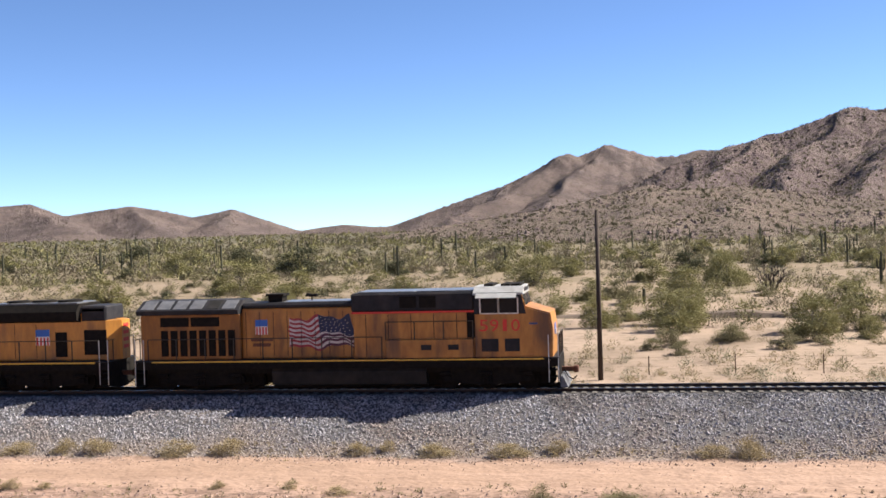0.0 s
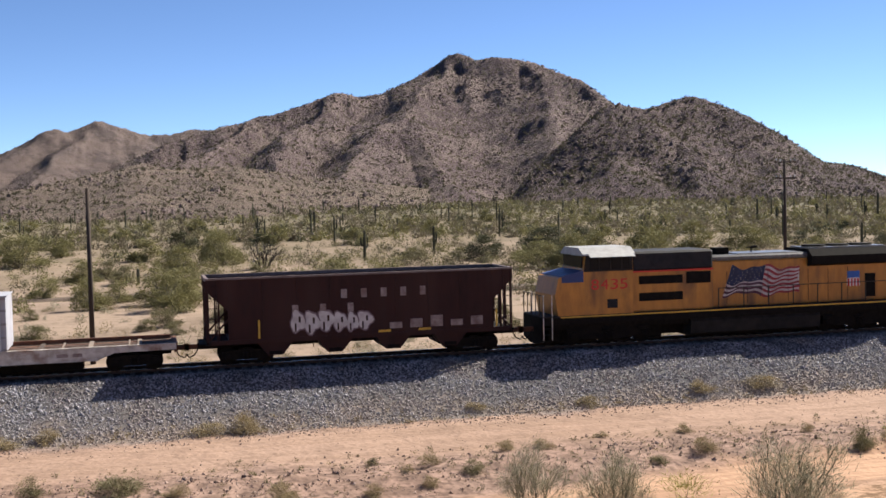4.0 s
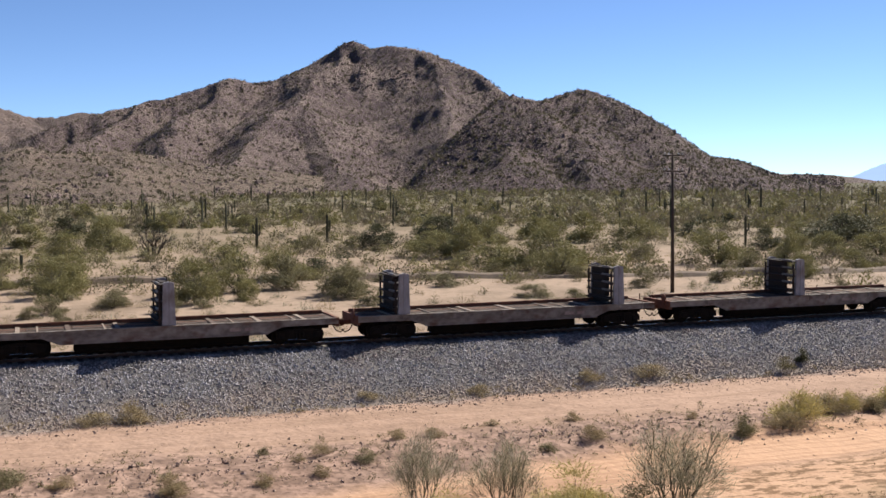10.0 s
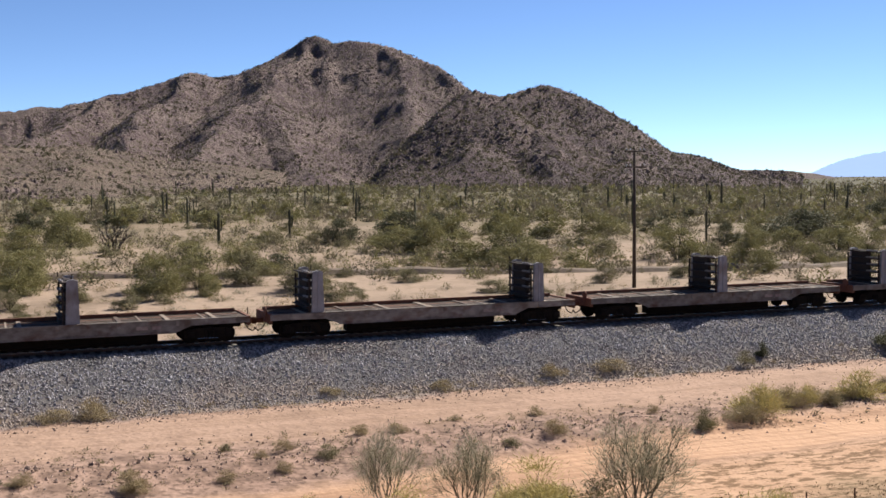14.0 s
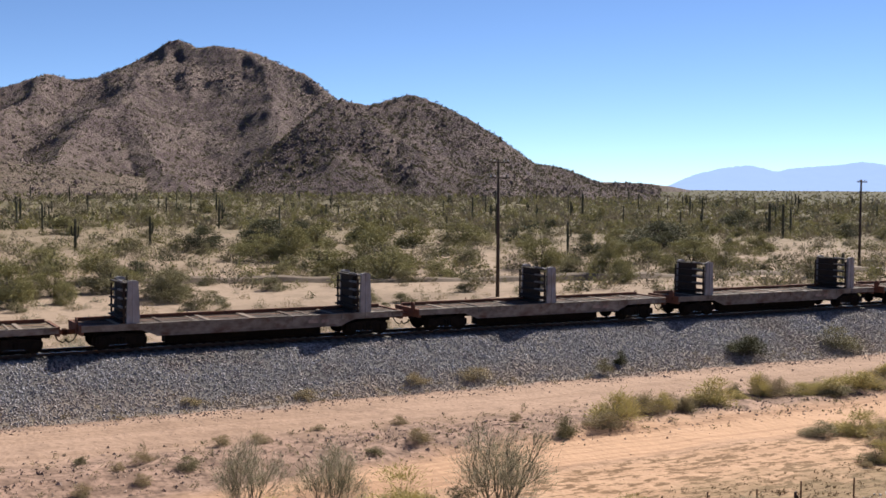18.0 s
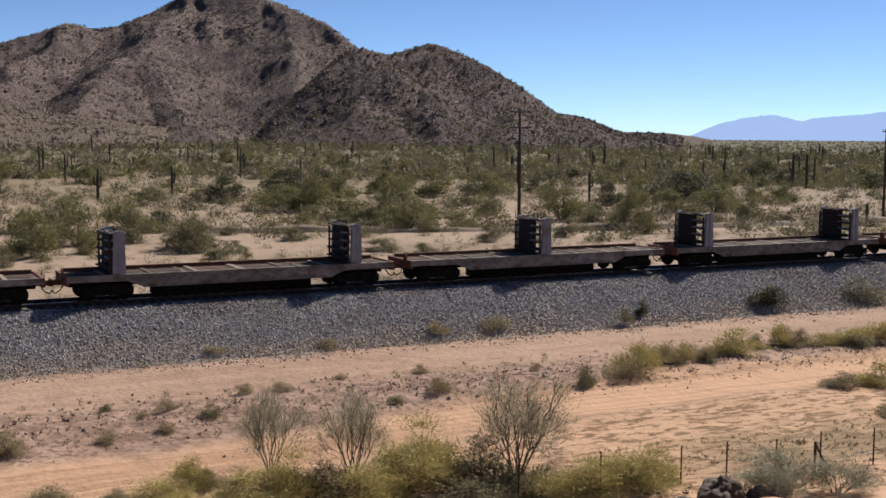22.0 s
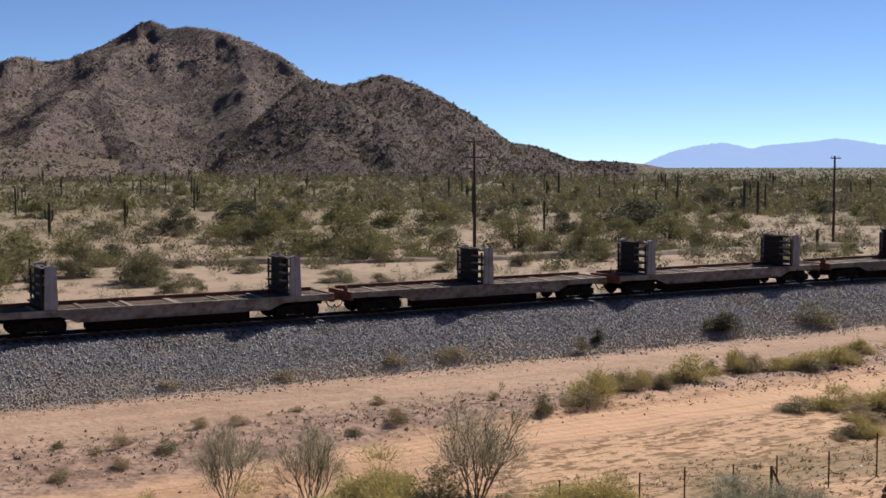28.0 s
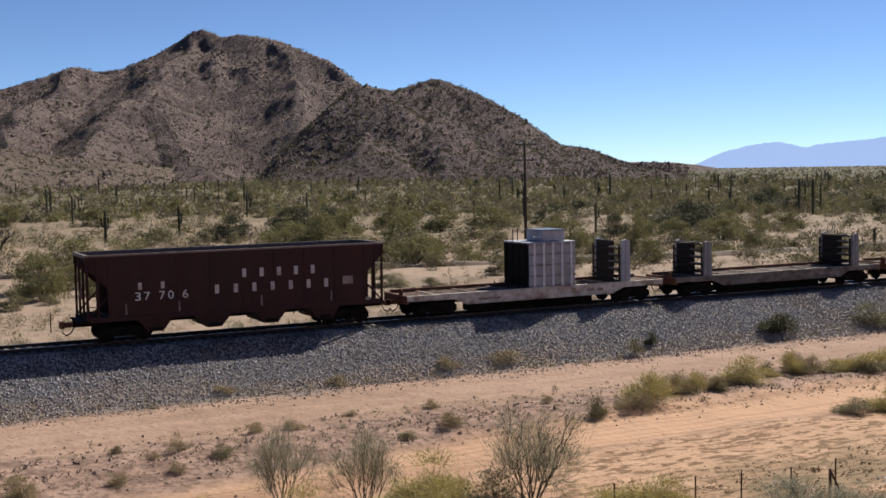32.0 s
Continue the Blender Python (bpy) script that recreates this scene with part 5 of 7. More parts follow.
MATS["strip_stone"] = mat("strip_stone", (0.293, 0.212, 0.171), (0.194, 0.138, 0.113), 3, 0.95, 0, 0.3, vary=0.4, island=True)
MATS["hill_rock"] = mat("hill_boulder", (0.156, 0.114, 0.104), (0.097, 0.072, 0.069), 0.6, 0.95, 0, 0.5, (0.182, 0.13, 0.104), 0.2, 0.5, vary=0.35, island=True, dist=0.3)


def rock(name, label, x, y, z, w, d, h, seed):
    rng = random.Random(seed)
    bm = bmesh.new()
    bmesh.ops.create_icosphere(bm, subdivisions=5, radius=0.5)
    for v in bm.verts:
        n = noise.noise(v.co * 2.3 + Vector((seed, 0, 0))) * 0.36 + abs(noise.noise(v.co * 5 + Vector((0, seed, 0)))) * 0.24 + noise.noise(v.co * 13 + Vector((0, seed, 5))) * 0.07
        v.co *= 1 + n
        v.co.x *= w
        v.co.y *= d
        v.co.z *= h
    ob = part(name, bm, rock_dark)
    ob.location, ob.rotation_euler[2] = (x, y, z), rng.uniform(0, 6.28)
    tagged(ob, label, "rock", "foreground rocks")


def build_poles():
    for x, y, top, base, cross in ((-2.76, 68.4, 8.46, -1.4, 0), (48.7, 82.0, 9.85, -1.3, 2), (105.0, 96.0, 8.65, -1.3, 2)):
        ob = thing("utility_pole", "tall dark wooden utility pole " + ("with two crossarms" if cross else "without crossarms"), "pole", "utility poles")
        ob.location = (x, y, base)
        L = top - base
        part("shaft", tube(bmesh.new(), (0, 0, -0.4), (0, 0, L), 0.165, 0.105, 10), pole_wood, ob, smooth=True)
        for i in range(cross):
            z = L - 0.25 - 1.25 * i
            a = radians(16)
            bm = bmesh.new()
            box(bm, -1.15, 1.15, -0.16, -0.05, z - 0.06, z + 0.06, bevel=0.01)
            bmesh.ops.rotate(bm, verts=bm.verts, cent=(0, 0, 0), matrix=Matrix.Rotation(a, 3, "Z"))
            part("crossarm", bm, pole_wood, ob)
            for q in (-1.0, -0.55, 0.55, 1.0):
                px, py = q * math.cos(a) + 0.1 * math.sin(a), q * math.sin(a) - 0.1 * math.cos(a)
                part("insulator", tube(tube(bmesh.new(), (px, py, z + 0.06), (px, py, z + 0.2), 0.018, n=6), (px, py, z + 0.14), (px, py, z + 0.24), 0.045, 0.03, 8), chrome, ob)


def build_berm():
    """A low dark bank that runs along the flat beyond the track."""
    xs = np.arange(-90, 150, 1.0)
    prof = [(-1.6, -0.3), (-0.7, 0.42), (0.1, 0.55), (0.9, 0.4), (2.0, -0.3)]
    verts = []
    for x in xs:
        y = 112 - 0.27 * x + 0.7 * math.sin(x * 0.05) if x < 70 else 93.1 + 0.7 * math.sin(x * 0.05)
        h = 0.85 + 0.25 * math.sin(x * 0.21) + 0.15 * math.sin(x * 0.9)
        verts += [(x, y + a, float(land(x, y)) + b * h) for a, b in prof]
    n = len(prof)
    faces = [(k * n + i, (k + 1) * n + i, (k + 1) * n + i + 1, k * n + i + 1) for k in range(len(xs) - 1) for i in range(n - 1)]
    ob = part_mesh("berm", mesh_of("berm", verts, faces), mat("berm_soil", (0.146, 0.106, 0.078), (0.09, 0.067, 0.05), 1.5, 0.95, 0, 0.5, dist=0.1))
    tagged(ob, "low dark earth bank along the flat", "bank", kind="structure")


def build_fence():
    fence = thing("wire_fence", "sagging wire fence on thin rusted steel posts", "fence")
    pts = [(15.6, 26.1, 1.2), (18.0, 25.8, 1.15), (20.5, 25.5, 1.1), (22.3, 25.7, 1.0), (23.6, 25.1, 1.05), (24.4, 24.2, 1.3), (26.6, 24.3, 1.1), (29.0, 24.6, 1.35), (33.3, 24.5, 1.35), (37.5, 24.4, 1.2), (42.0, 24.0, 1.2)]
    for x, y, h in pts:
        z = float(land(x, y))
        lean = random.uniform(-0.05, 0.05)
        part("post", boxes((x - 0.022, x + 0.022, y - 0.006, y + 0.006, z - 0.3, z + h), (x - 0.006, x + 0.006, y - 0.03, y, z - 0.3, z + h)), post_rust, fence)
    part("corner_post", tube(bmesh.new(), (24.0, 24.0, -2.1), (24.0, 24.0, -0.75), 0.045, 0.04, 8), pole_wood, fence)
    part("brace", tube(bmesh.new(), (24.7, 24.0, -2.0), (24.15, 24.1, -0.9), 0.035, 0.03, 8), pole_wood, fence)
    for k in (0.45, 0.75, 1.0):
        bm = bmesh.new()
        for (x0, y0, h0), (x1, y1, h1) in zip(pts, pts[1:]):
            z0, z1 = float(land(x0, y0)) + k, float(land(x1, y1)) + k
            mid = ((x0 + x1) / 2, (y0 + y1) / 2, (z0 + z1) / 2 - 0.05)
            tube(bm, (x0, y0, z0), mid, 0.0035, n=4)
            tube(bm, mid, (x1, y1, z1), 0.0035, n=4)
        part("wire", bm, post_rust, fence)
    # low fence beyond the track
    back = thing("back_fence", "low wire fence on thin posts beyond the track", "fence")
    bm = bmesh.new()
    for i in range(34):
        x = -40 + i * 5.0
        y = 70.5 + 0.03 * x
        z = float(land(x, y))
        part("post", boxes((x - 0.03, x + 0.03, y - 0.03, y + 0.03, z - 0.3, z + 1.15 + random.uniform(-0.1, 0.1))), post_rust, back)
        for k in (0.5, 1.0):
            if i < 33:
                tube(bm, (x, y, z + k), (x + 5, 70.5 + 0.03 * (x + 5), float(land(x + 5, 70.5 + 0.03 * (x + 5))) + k), 0.006, n=3)
    part("wire", bm, post_rust, back)


def build_glint_stones():
    """Pale stones added in place of the white glints behind the fence."""
    k = 90
    x = RNG.uniform(27.5, 34, k)
    y = 25.6 + RNG.normal(0, 0.12, k) + 0.05 * (x - 28)
    boulders("pale_stones", x, y, land(x, y), RNG.uniform(0.02, 0.06, k), "glint_stone", "pale stones added for the white glints in the wash")


MATS["glint_stone"] = mat("glint_stone", (0.448, 0.437, 0.414), (0.364, 0.347, 0.325), 3, 0.4, 0, 0.2, vary=0.2, island=True)


build_ground()
HILLS = build_hills()
build_track()
build_plants(HILLS)
build_poles()
build_fence()
build_berm()
build_glint_stones()
for i, (x, y, z, w, d, h) in enumerate([(20.1, 23.2, -1.75, 1.7, 1.3, 1.3), (19.1, 23.4, -1.85, 1.0, 0.8, 0.6), (20.9, 22.6, -1.7, 1.0, 0.9, 0.8), (18.3, 23.0, -1.6, 0.7, 0.6, 0.5), (27.5, 22.4, -1.7, 1.3, 1.0, 0.7), (29.5, 22.2, -1.6, 0.9, 0.8, 0.6), (31.0, 21.8, -1.4, 1.2, 0.9, 0.9)]):
    rock("boulder", "dark brown weathered boulder on the near slope", x, y, z, w, d, h, i + 1)

# ---- the train ----
TRACK_Y = 56.0


def lettering(name, text, x, y, z, size, material, parent, width=None, thick=0.004):
    cu = bpy.data.curves.new(name, "FONT")
    cu.body, cu.size, cu.extrude, cu.resolution_u = text, size, thick, 3
    ob = bpy.data.objects.new(name, cu)
    scene.collection.objects.link(ob)
    bpy.context.view_layer.update()
    me = bpy.data.meshes.new_from_object(ob)
    bpy.data.objects.remove(ob)
    xs = [v.co.x for v in me.vertices]
    k = width / (max(xs) - min(xs)) if width else 1
    for v in me.vertices:
        v.co = Vector((x + (v.co.x - min(xs)) * k, y - v.co.z, z + v.co.y))
    me.materials.clear()
    return part_mesh(name, me, material, parent)


def wheel_bm(x, y, r, face):
    bm = bmesh.new()
    tube(bm, (x, y - 0.065 * face, r), (x, y + 0.065 * face, r), r, r, 20)
    tube(bm, (x, y - 0.1 * face, r), (x, y, r), 0.1, 0.13, 10)
    return bm


def truck(parent, x, axles, r, base, heavy=False):
    """A bogie: side frames with springs, bolster, axles and wheels."""
    bm = bmesh.new()
    half = (max(axles) - min(axles)) / 2
    for y in (-1.08, 1.08):
        pts = [(-half - 0.3, r - 0.12), (-half - 0.28, r + 0.2), (-half + 0.35, base), (half - 0.35, base), (half + 0.28, r + 0.2), (half + 0.3, r - 0.12), (half - 0.15, r - 0.15), (0.4, 0.26), (-0.4, 0.26), (-half + 0.15, r - 0.15)]
        prism(bm, [(x + a, b) for a, b in pts], y - 0.07, y + 0.07)
        for q in (-0.16, 0.0, 0.16):
            tube(bm, (x + q, y - 0.12, 0.32), (x + q, y - 0.12, 0.6), 0.06, n=8)
        for a in axles:
            box(bm, x + a - 0.15, x + a + 0.15, y - 0.13, y + 0.13, r - 0.14, r + 0.16, bevel=0.02)
    box(bm, x - 0.25, x + 0.25, -1.05, 1.05, 0.42, 0.8)
    t = part("truck", bm, black, parent, "grimy black bogie")
    for a in axles:
        part("axle", tube(bmesh.new(), (x + a, -0.75, r), (x + a, 0.75, r), 0.08, n=8), black, t)
        for y in (-0.76, 0.76):
            part("wheel", wheel_bm(x + a, y, r, 1 if y < 0 else -1), black, t, smooth=False)
    return t


def coupler(parent, x, way):
    bm = bmesh.new()
    box(bm, x - (0.75 if way > 0 else 0.02), x + (0.02 if way > 0 else 0.75), -0.11, 0.11, 0.72, 0.95, bevel=0.02)
    box(bm, x - 0.12, x + 0.12, -0.19, 0.16, 0.68, 1.0, bevel=0.04)
    part("coupler", bm, rust, parent)
    bm = bmesh.new()
    pts = [(x - way * 0.55, -0.35, 0.85), (x - way * 0.35, -0.36, 0.5), (x - way * 0.12, -0.35, 0.38), (x + way * 0.05, -0.34, 0.55)]
    for a, b in zip(pts, pts[1:]):
        tube(bm, a, b, 0.028, n=6)
    part("air_hose", bm, black, parent)


def handrail(parent, x0, x1, y, z0, z1, step, material):
    n = max(1, round((x1 - x0) / step))
    bm = bmesh.new()
    tube(bm, (x0, y, z1), (x1, y, z1), 0.022, n=6)
    part("handrail", bm, material, parent)
    for i in range(n + 1):
        x = x0 + (x1 - x0) * i / n
        part("stanchion", tube(bmesh.new(), (x, y, z0), (x, y, z1), 0.03, n=6), material, parent)


def ladder(parent, x, y0, y1, z0, z1, rungs, material, along="y"):
    bm = bmesh.new()
    for q in (y0, y1):
        p = (x, q) if along == "y" else (q, x)
        tube(bm, (*p, z0), (*p, z1), 0.025, n=6)
    for i in range(rungs):
        z = z0 + (z1 - z0) * (i + 0.5) / rungs
        a, b = ((x, y0, z), (x, y1, z)) if along == "y" else ((y0, x, z), (y1, x, z))
        tube(bm, a, b, 0.017, n=5)
    part("ladder", bm, material, parent)


def flag(parent, x0, x1, y, z0, z1, canton_front):
    """A painted waving flag: red and pale stripes in a wavy band, a dark blue corner with pale marks."""
    L, H = x1 - x0, z1 - z0
    top = parent

    def at(u, v, dy):
        lean = 0.14 * L * (0.5 - v) * (u if canton_front else u - 1)
        s = u if canton_front else 1 - u
        rise = 0.06 * H * math.sin(s * 11.0 + 2.2 * v) + 0.035 * H * math.sin(s * 23.0 + 1.0 + 3 * v) - 0.1 * H * (1 - s) * 0.5
        return (x0 + L * u + lean + 0.02 * L * math.sin(9 * v) * (1 - s), y - dy, z0 + H * (v * 0.82 + 0.1) + rise)

    def band(v0, v1, u0, u1, dy, n=26):
        bm = bmesh.new()
        lo = [bm.verts.new(at(u0 + (u1 - u0) * i / n, v0, dy)) for i in range(n + 1)]
        hi = [bm.verts.new(at(u0 + (u1 - u0) * i / n, v1, dy)) for i in range(n + 1)]
        for i in range(n):
            bm.faces.new((lo[i], lo[i + 1], hi[i + 1], hi[i]))
        return bm

    body = part("flag", band(0, 1, 0, 1, 0.004), flag_white, top, "painted waving striped flag")
    u0, u1 = (0.48, 1.0) if canton_front else (0.0, 0.5)
    for i in range(7):
        a, b = i * 2 / 13, (i * 2 + 1) / 13
        free = (0.0, u0) if canton_front else (u1, 1.0)
        part("stripe", band(a, b, *free, 0.007), flag_red, body)
        if i < 4:
            part("stripe", band(a, b, u0, u1, 0.007), flag_dusk, body, "darker shaded stripe")
    part("canton", band(0.44, 1.0, u0, u1, 0.010), flag_blue, body)
    bm = bmesh.new()
    for r in range(5):
        for c in range(7):
            u, v = u0 + (u1 - u0) * (c + 0.5 + 0.25 * (r % 2)) / 7.6, 0.5 + 0.1 * r
            p = Vector(at(u, v, 0.013))
            vs = [bm.verts.new(p + Vector((0.026 * math.cos(6.283 * k / 5), 0, 0.026 * math.sin(6.283 * k / 5)))) for k in range(5)]
            bm.faces.new(vs)
    part("star_marks", bm, flag_white, body)


def shield(parent, x, y, z, w, h):
    s = part("shield_emblem", boxes((x - w / 2, x + w / 2, y - 0.006, y, z, z + h * 0.98)), white_paint, parent, "blue, red and white shield emblem")
    part("emblem_top", boxes((x - w / 2, x + w / 2, y - 0.010, y - 0.006, z + h * 0.55, z + h)), shield_blue, s)
    for i in range(4):
        q = x - w / 2 + w * (i * 2 + 0.5) / 8
        part("emblem_stripe", boxes((q, q + w / 8, y - 0.010, y - 0.006, z, z + h * 0.5)), red_paint, s)


def slot_row(parent, name, x0, x1, z0, z1, y, n, gap, material, depth=0.02):
    w = (x1 - x0) / n
    for i in range(n):
        part(name, boxes((x0 + w * i + gap / 2, x0 + w * (i + 1) - gap / 2, y - depth, y + 0.02, z0, z1)), material, parent)


def loco_under(ob, L, tank_x0, tank_x1, tank_mat, trucks, r=0.53):
    bm = bmesh.new()
    box(bm, -L + 0.75, -0.75, -1.5, 1.5, 1.12, 1.5)
    box(bm, -L + 1.2, -1.2, -1.2, 1.2, 0.85, 1.12)
    box(bm, -L + 1.6, -1.6, -0.45, 0.45, 0.3, 0.9)
    part("frame", bm, black, ob)
    part("walkway", boxes((-L + 0.7, -0.7, -1.54, 1.54, 1.5, 1.56)), harbor, ob)
    part("sill_stripe", boxes((-L + 1.6, -1.4, -1.56, -1.54, 1.46, 1.53)), safety, ob, "yellow reflective sill stripe")
    bm = bmesh.new()
    prism(bm, [(-1.25, 1.18), (1.25, 1.18), (1.42, 0.95), (1.35, 0.42), (0.9, 0.2), (-0.9, 0.2), (-1.35, 0.34), (-1.42, 0.95)], tank_x0, tank_x1, "x")
    part("fuel_tank", bm, tank_mat, ob)
    for x in trucks:
        truck(ob, x, (-1.9, 0.0, 1.9), r, 1.05)
        for q in (-0.95, 0.95, 2.6, -2.6):
            part("traction_motor", boxes((x + q - 0.5, x + q + 0.5, -0.7, 0.7, 0.18, 0.85), bevel=0.06), black, ob)
        for q in (-1.9, 0, 1.9):
            part("brake_cylinder", tube(bmesh.new(), (x + q - 0.35, -1.22, 0.78), (x + q + 0.2, -1.22, 0.82), 0.1, n=8), black, ob)
    coupler(ob, 0, 1)
    coupler(ob, -L, -1)
    for x, way in ((-0.72, 1), (-L + 0.72, -1)):
        bm = bmesh.new()
        prism(bm, [(-1.45, 1.5), (1.45, 1.5), (1.5, 0.35), (0.5, 0.12), (-0.5, 0.12), (-1.5, 0.35)], x - 0.05, x + 0.05, "x")
        part("pilot", bm, black, ob)
        for k in range(4):
            z = 0.3 + 0.32 * k
            for y0 in (-1.52, 1.12):
                part("step", boxes((min(x, x - way * 0.42), max(x, x - way * 0.42), y0, y0 + 0.4, z, z + 0.035)), black, ob)
        for y in (-1.52, 1.52):
            part("grab_iron", tube(tube(bmesh.new(), (x, y, 0.4), (x, y, 2.65), 0.022, n=6), (x - way * 0.45, y, 0.4), (x - way * 0.45, y, 2.6), 0.022, n=6), chrome, ob)
        for y in (-1.5, -0.9, -0.35, 0.35, 0.9, 1.5):
            part("end_post", tube(bmesh.new(), (x, y, 1.5), (x, y, 2.6), 0.026, n=6), hand_rail, ob)
        for y0, y1 in ((-1.5, -0.35), (0.35, 1.5)):
            part("end_rail", tube(bmesh.new(), (x, y0, 2.6), (x, y1, 2.6), 0.024, n=6), hand_rail, ob)


def lead_locomotive():
    L = 22.3
    ob = thing("lead_locomotive", "yellow diesel locomotive with dark grey roof and painted flag", "locomotive")
    loco_under(ob, L, -14.6, -7.0, tank_grey, (-4.1, -18.3))
    # nose and cab
    bm = bmesh.new()
    prism(bm, [(-4.6, 1.56), (-0.98, 1.56), (-0.95, 2.9), (-1.05, 3.62), (-2.2, 3.95), (-2.42, 4.62), (-4.6, 4.62)], -1.5, 1.5)
    bmesh.ops.bevel(bm, geom=[e for e in bm.edges if abs(e.verts[0].co.y) == 1.5 and abs(e.verts[1].co.y) == 1.5 and e.verts[0].co.y == e.verts[1].co.y], offset=0.07, segments=2, affect="EDGES")
    cab = part("cab", bm, yellow_worn, ob, "yellow wide-nose cab")
    roof = prism(bmesh.new(), [(-1.56, 4.5), (-1.54, 4.58), (-1.0, 4.88), (1.0, 4.88), (1.54, 4.58), (1.56, 4.5)], -4.65, -2.3, "x")
    part("cab_roof", roof, bleached, cab, "white cab roof with sloped shoulders")
    bm = bmesh.new()
    prism(bm, [(-4.62, 3.6), (-2.17, 3.6), (-2.4, 4.61), (-4.62, 4.61)], -1.512, -1.502)
    part("window_band", bm, harbor, cab, "dark grey band round the cab windows")
    bm = bmesh.new()
    prism(bm, [(-1.86, 4.36), (-1.86, 4.39), (-1.5, 4.6), (-1.5, 4.57)], -4.5, -2.6, "x")
    part("visor", bm, bleached, cab, "pale visor over the cab windows")
    for x in (-4.2, -3.4, -2.9):
        part("roof_unit", boxes((x, x + 0.45, -0.9, 0.9, 4.84, 4.98), bevel=0.03), black, cab)
    for x0, x1 in ((-4.3, -3.5), (-3.42, -2.58)):
        part("side_window", boxes((x0, x1, -1.535, -1.5, 3.66, 4.34), bevel=0.02), dark_glass, cab)
        part("window_frame", boxes((x0 - 0.05, x1 + 0.05, -1.525, -1.505, 4.34, 4.4), (x0 - 0.05, x1 + 0.05, -1.525, -1.505, 3.6, 3.66), (x0 - 0.06, x0 - 0.0, -1.525, -1.505, 3.6, 4.4), (x1, x1 + 0.06, -1.525, -1.505, 3.6, 4.4)), chrome, cab)
    bm = bmesh.new()
    for y0, y1 in ((-1.35, -0.08), (0.08, 1.35)):
        vs = [bm.verts.new(p) for p in ((-2.2, y0, 4.0), (-2.2, y1, 4.0), (-2.38, y1, 4.55), (-2.38, y0, 4.55))]
        bm.faces.new(vs)
        bmesh.ops.translate(bm, verts=vs, vec=(0.02, 0, 0.006))
    part("windshield", bm, dark_glass, cab)
    part("headlight", boxes((-0.96, -0.9, -0.22, 0.22, 2.5, 2.75)), chrome, cab)
    part("number_board", boxes((-2.35, -2.28, -0.9, 0.9, 4.62, 4.8)), harbor, cab)
    part("nose_emblem", boxes((-0.953, -0.94, -0.42, 0.42, 2.55, 3.05)), shield_blue, cab)
    for x0, x1 in ((-4.3, -3.5), (-3.2, -2.5)):
        part("cab_grille", boxes((x0, x1, -1.52, -1.49, 1.85, 2.45)), harbor, cab, "dark louvred side panel")
    for i, ch in enumerate("5910"):
        lettering("road_digit", ch, -4.38 + 0.5 * i + (0.1 if ch == "1" else 0), -1.506, 2.8, 0.8, red_paint, cab, 0.2 if ch == "1" else 0.4)
    part("nose_mark", boxes((-2.05, -1.65, -1.508, -1.5, 3.1, 3.18)), blue_paint, cab)
    # equipment block behind the cab
    blk = part("equipment_block", boxes((-10.5, -4.6, -1.32, 1.32, 1.56, 3.72), bevel=0.04), yellow_worn, ob)
    part("block_roof", boxes((-10.6, -4.62, -1.38, 1.38, 3.78, 4.68), bevel=0.09), harbor, ob, "dark grey roof section")
    part("roof_top", boxes((-7.4, -4.7, -1.15, 1.15, 4.68, 4.74), bevel=0.02), pale_roof, ob)
    part("roof_top", boxes((-10.3, -7.5, -1.15, 1.15, 4.68, 4.73), bevel=0.02), pale_roof, ob)
    # flat black plate painted as a shaded gap; no recess is cut
    part("cab_gap", boxes((-5.0, -4.6, -1.34, -1.3, 2.5, 3.72)), black, ob, "black plate added as a shaded gap behind the cab")
    part("red_stripe", boxes((-10.6, -4.62, -1.345, -1.315, 3.7, 3.79)), red_paint, ob)
    for x0, x1 in ((-8.2, -7.4), (-7.25, -6.45)):
        part("roof_grille", boxes((x0, x1, -1.41, -1.36, 3.95, 4.5)), black, blk)
    for i in range(5):
        part("hood_seam", boxes((-9.9 + i * 1.1, -9.87 + i * 1.1, -1.33, -1.315, 1.65, 3.65)), harbor, blk)
    part("side_box", boxes((-8.9, -4.7, -1.5, -1.3, 1.56, 2.45), bevel=0.03), yellow_worn, blk)
    for x0 in (-7.2, -5.9):
        part("box_louvre", boxes((x0, x0 + 0.5, -1.52, -1.49, 1.95, 2.2)), harbor, blk)
    # engine hood
    hood = part("engine_hood", boxes((-16.2, -10.5, -1.0, 1.0, 1.56, 4.02), bevel=0.05), yellow_worn, ob)
    part("hood_roof", boxes((-16.2, -10.5, -1.03, 1.03, 4.0, 4.28), bevel=0.1), harbor, ob)
    part("hood_roof_plate", boxes((-14.2, -10.7, -0.85, 0.85, 4.28, 4.32), bevel=0.02), pale_roof, ob)
    part("exhaust_stack", boxes((-15.0, -14.3, -0.4, 0.4, 4.28, 4.62), (-15.1, -14.2, -0.5, 0.5, 4.58, 4.68)), black, hood)
    part("horn", tube(tube(tube(bmesh.new(), (-12.9, 0, 4.3), (-12.9, 0, 4.55), 0.04, n=6), (-13.2, -0.1, 4.55), (-12.6, -0.1, 4.58), 0.03, 0.09, 8), (-12.6, 0.12, 4.56), (-13.2, 0.12, 4.6), 0.03, 0.09, 8), black, hood)
    for i in range(8):
        x = -16.0 + i * 0.7
        part("hood_door_seam", boxes((x, x + 0.025, -1.01, -0.99, 1.7, 3.85)), harbor, hood)
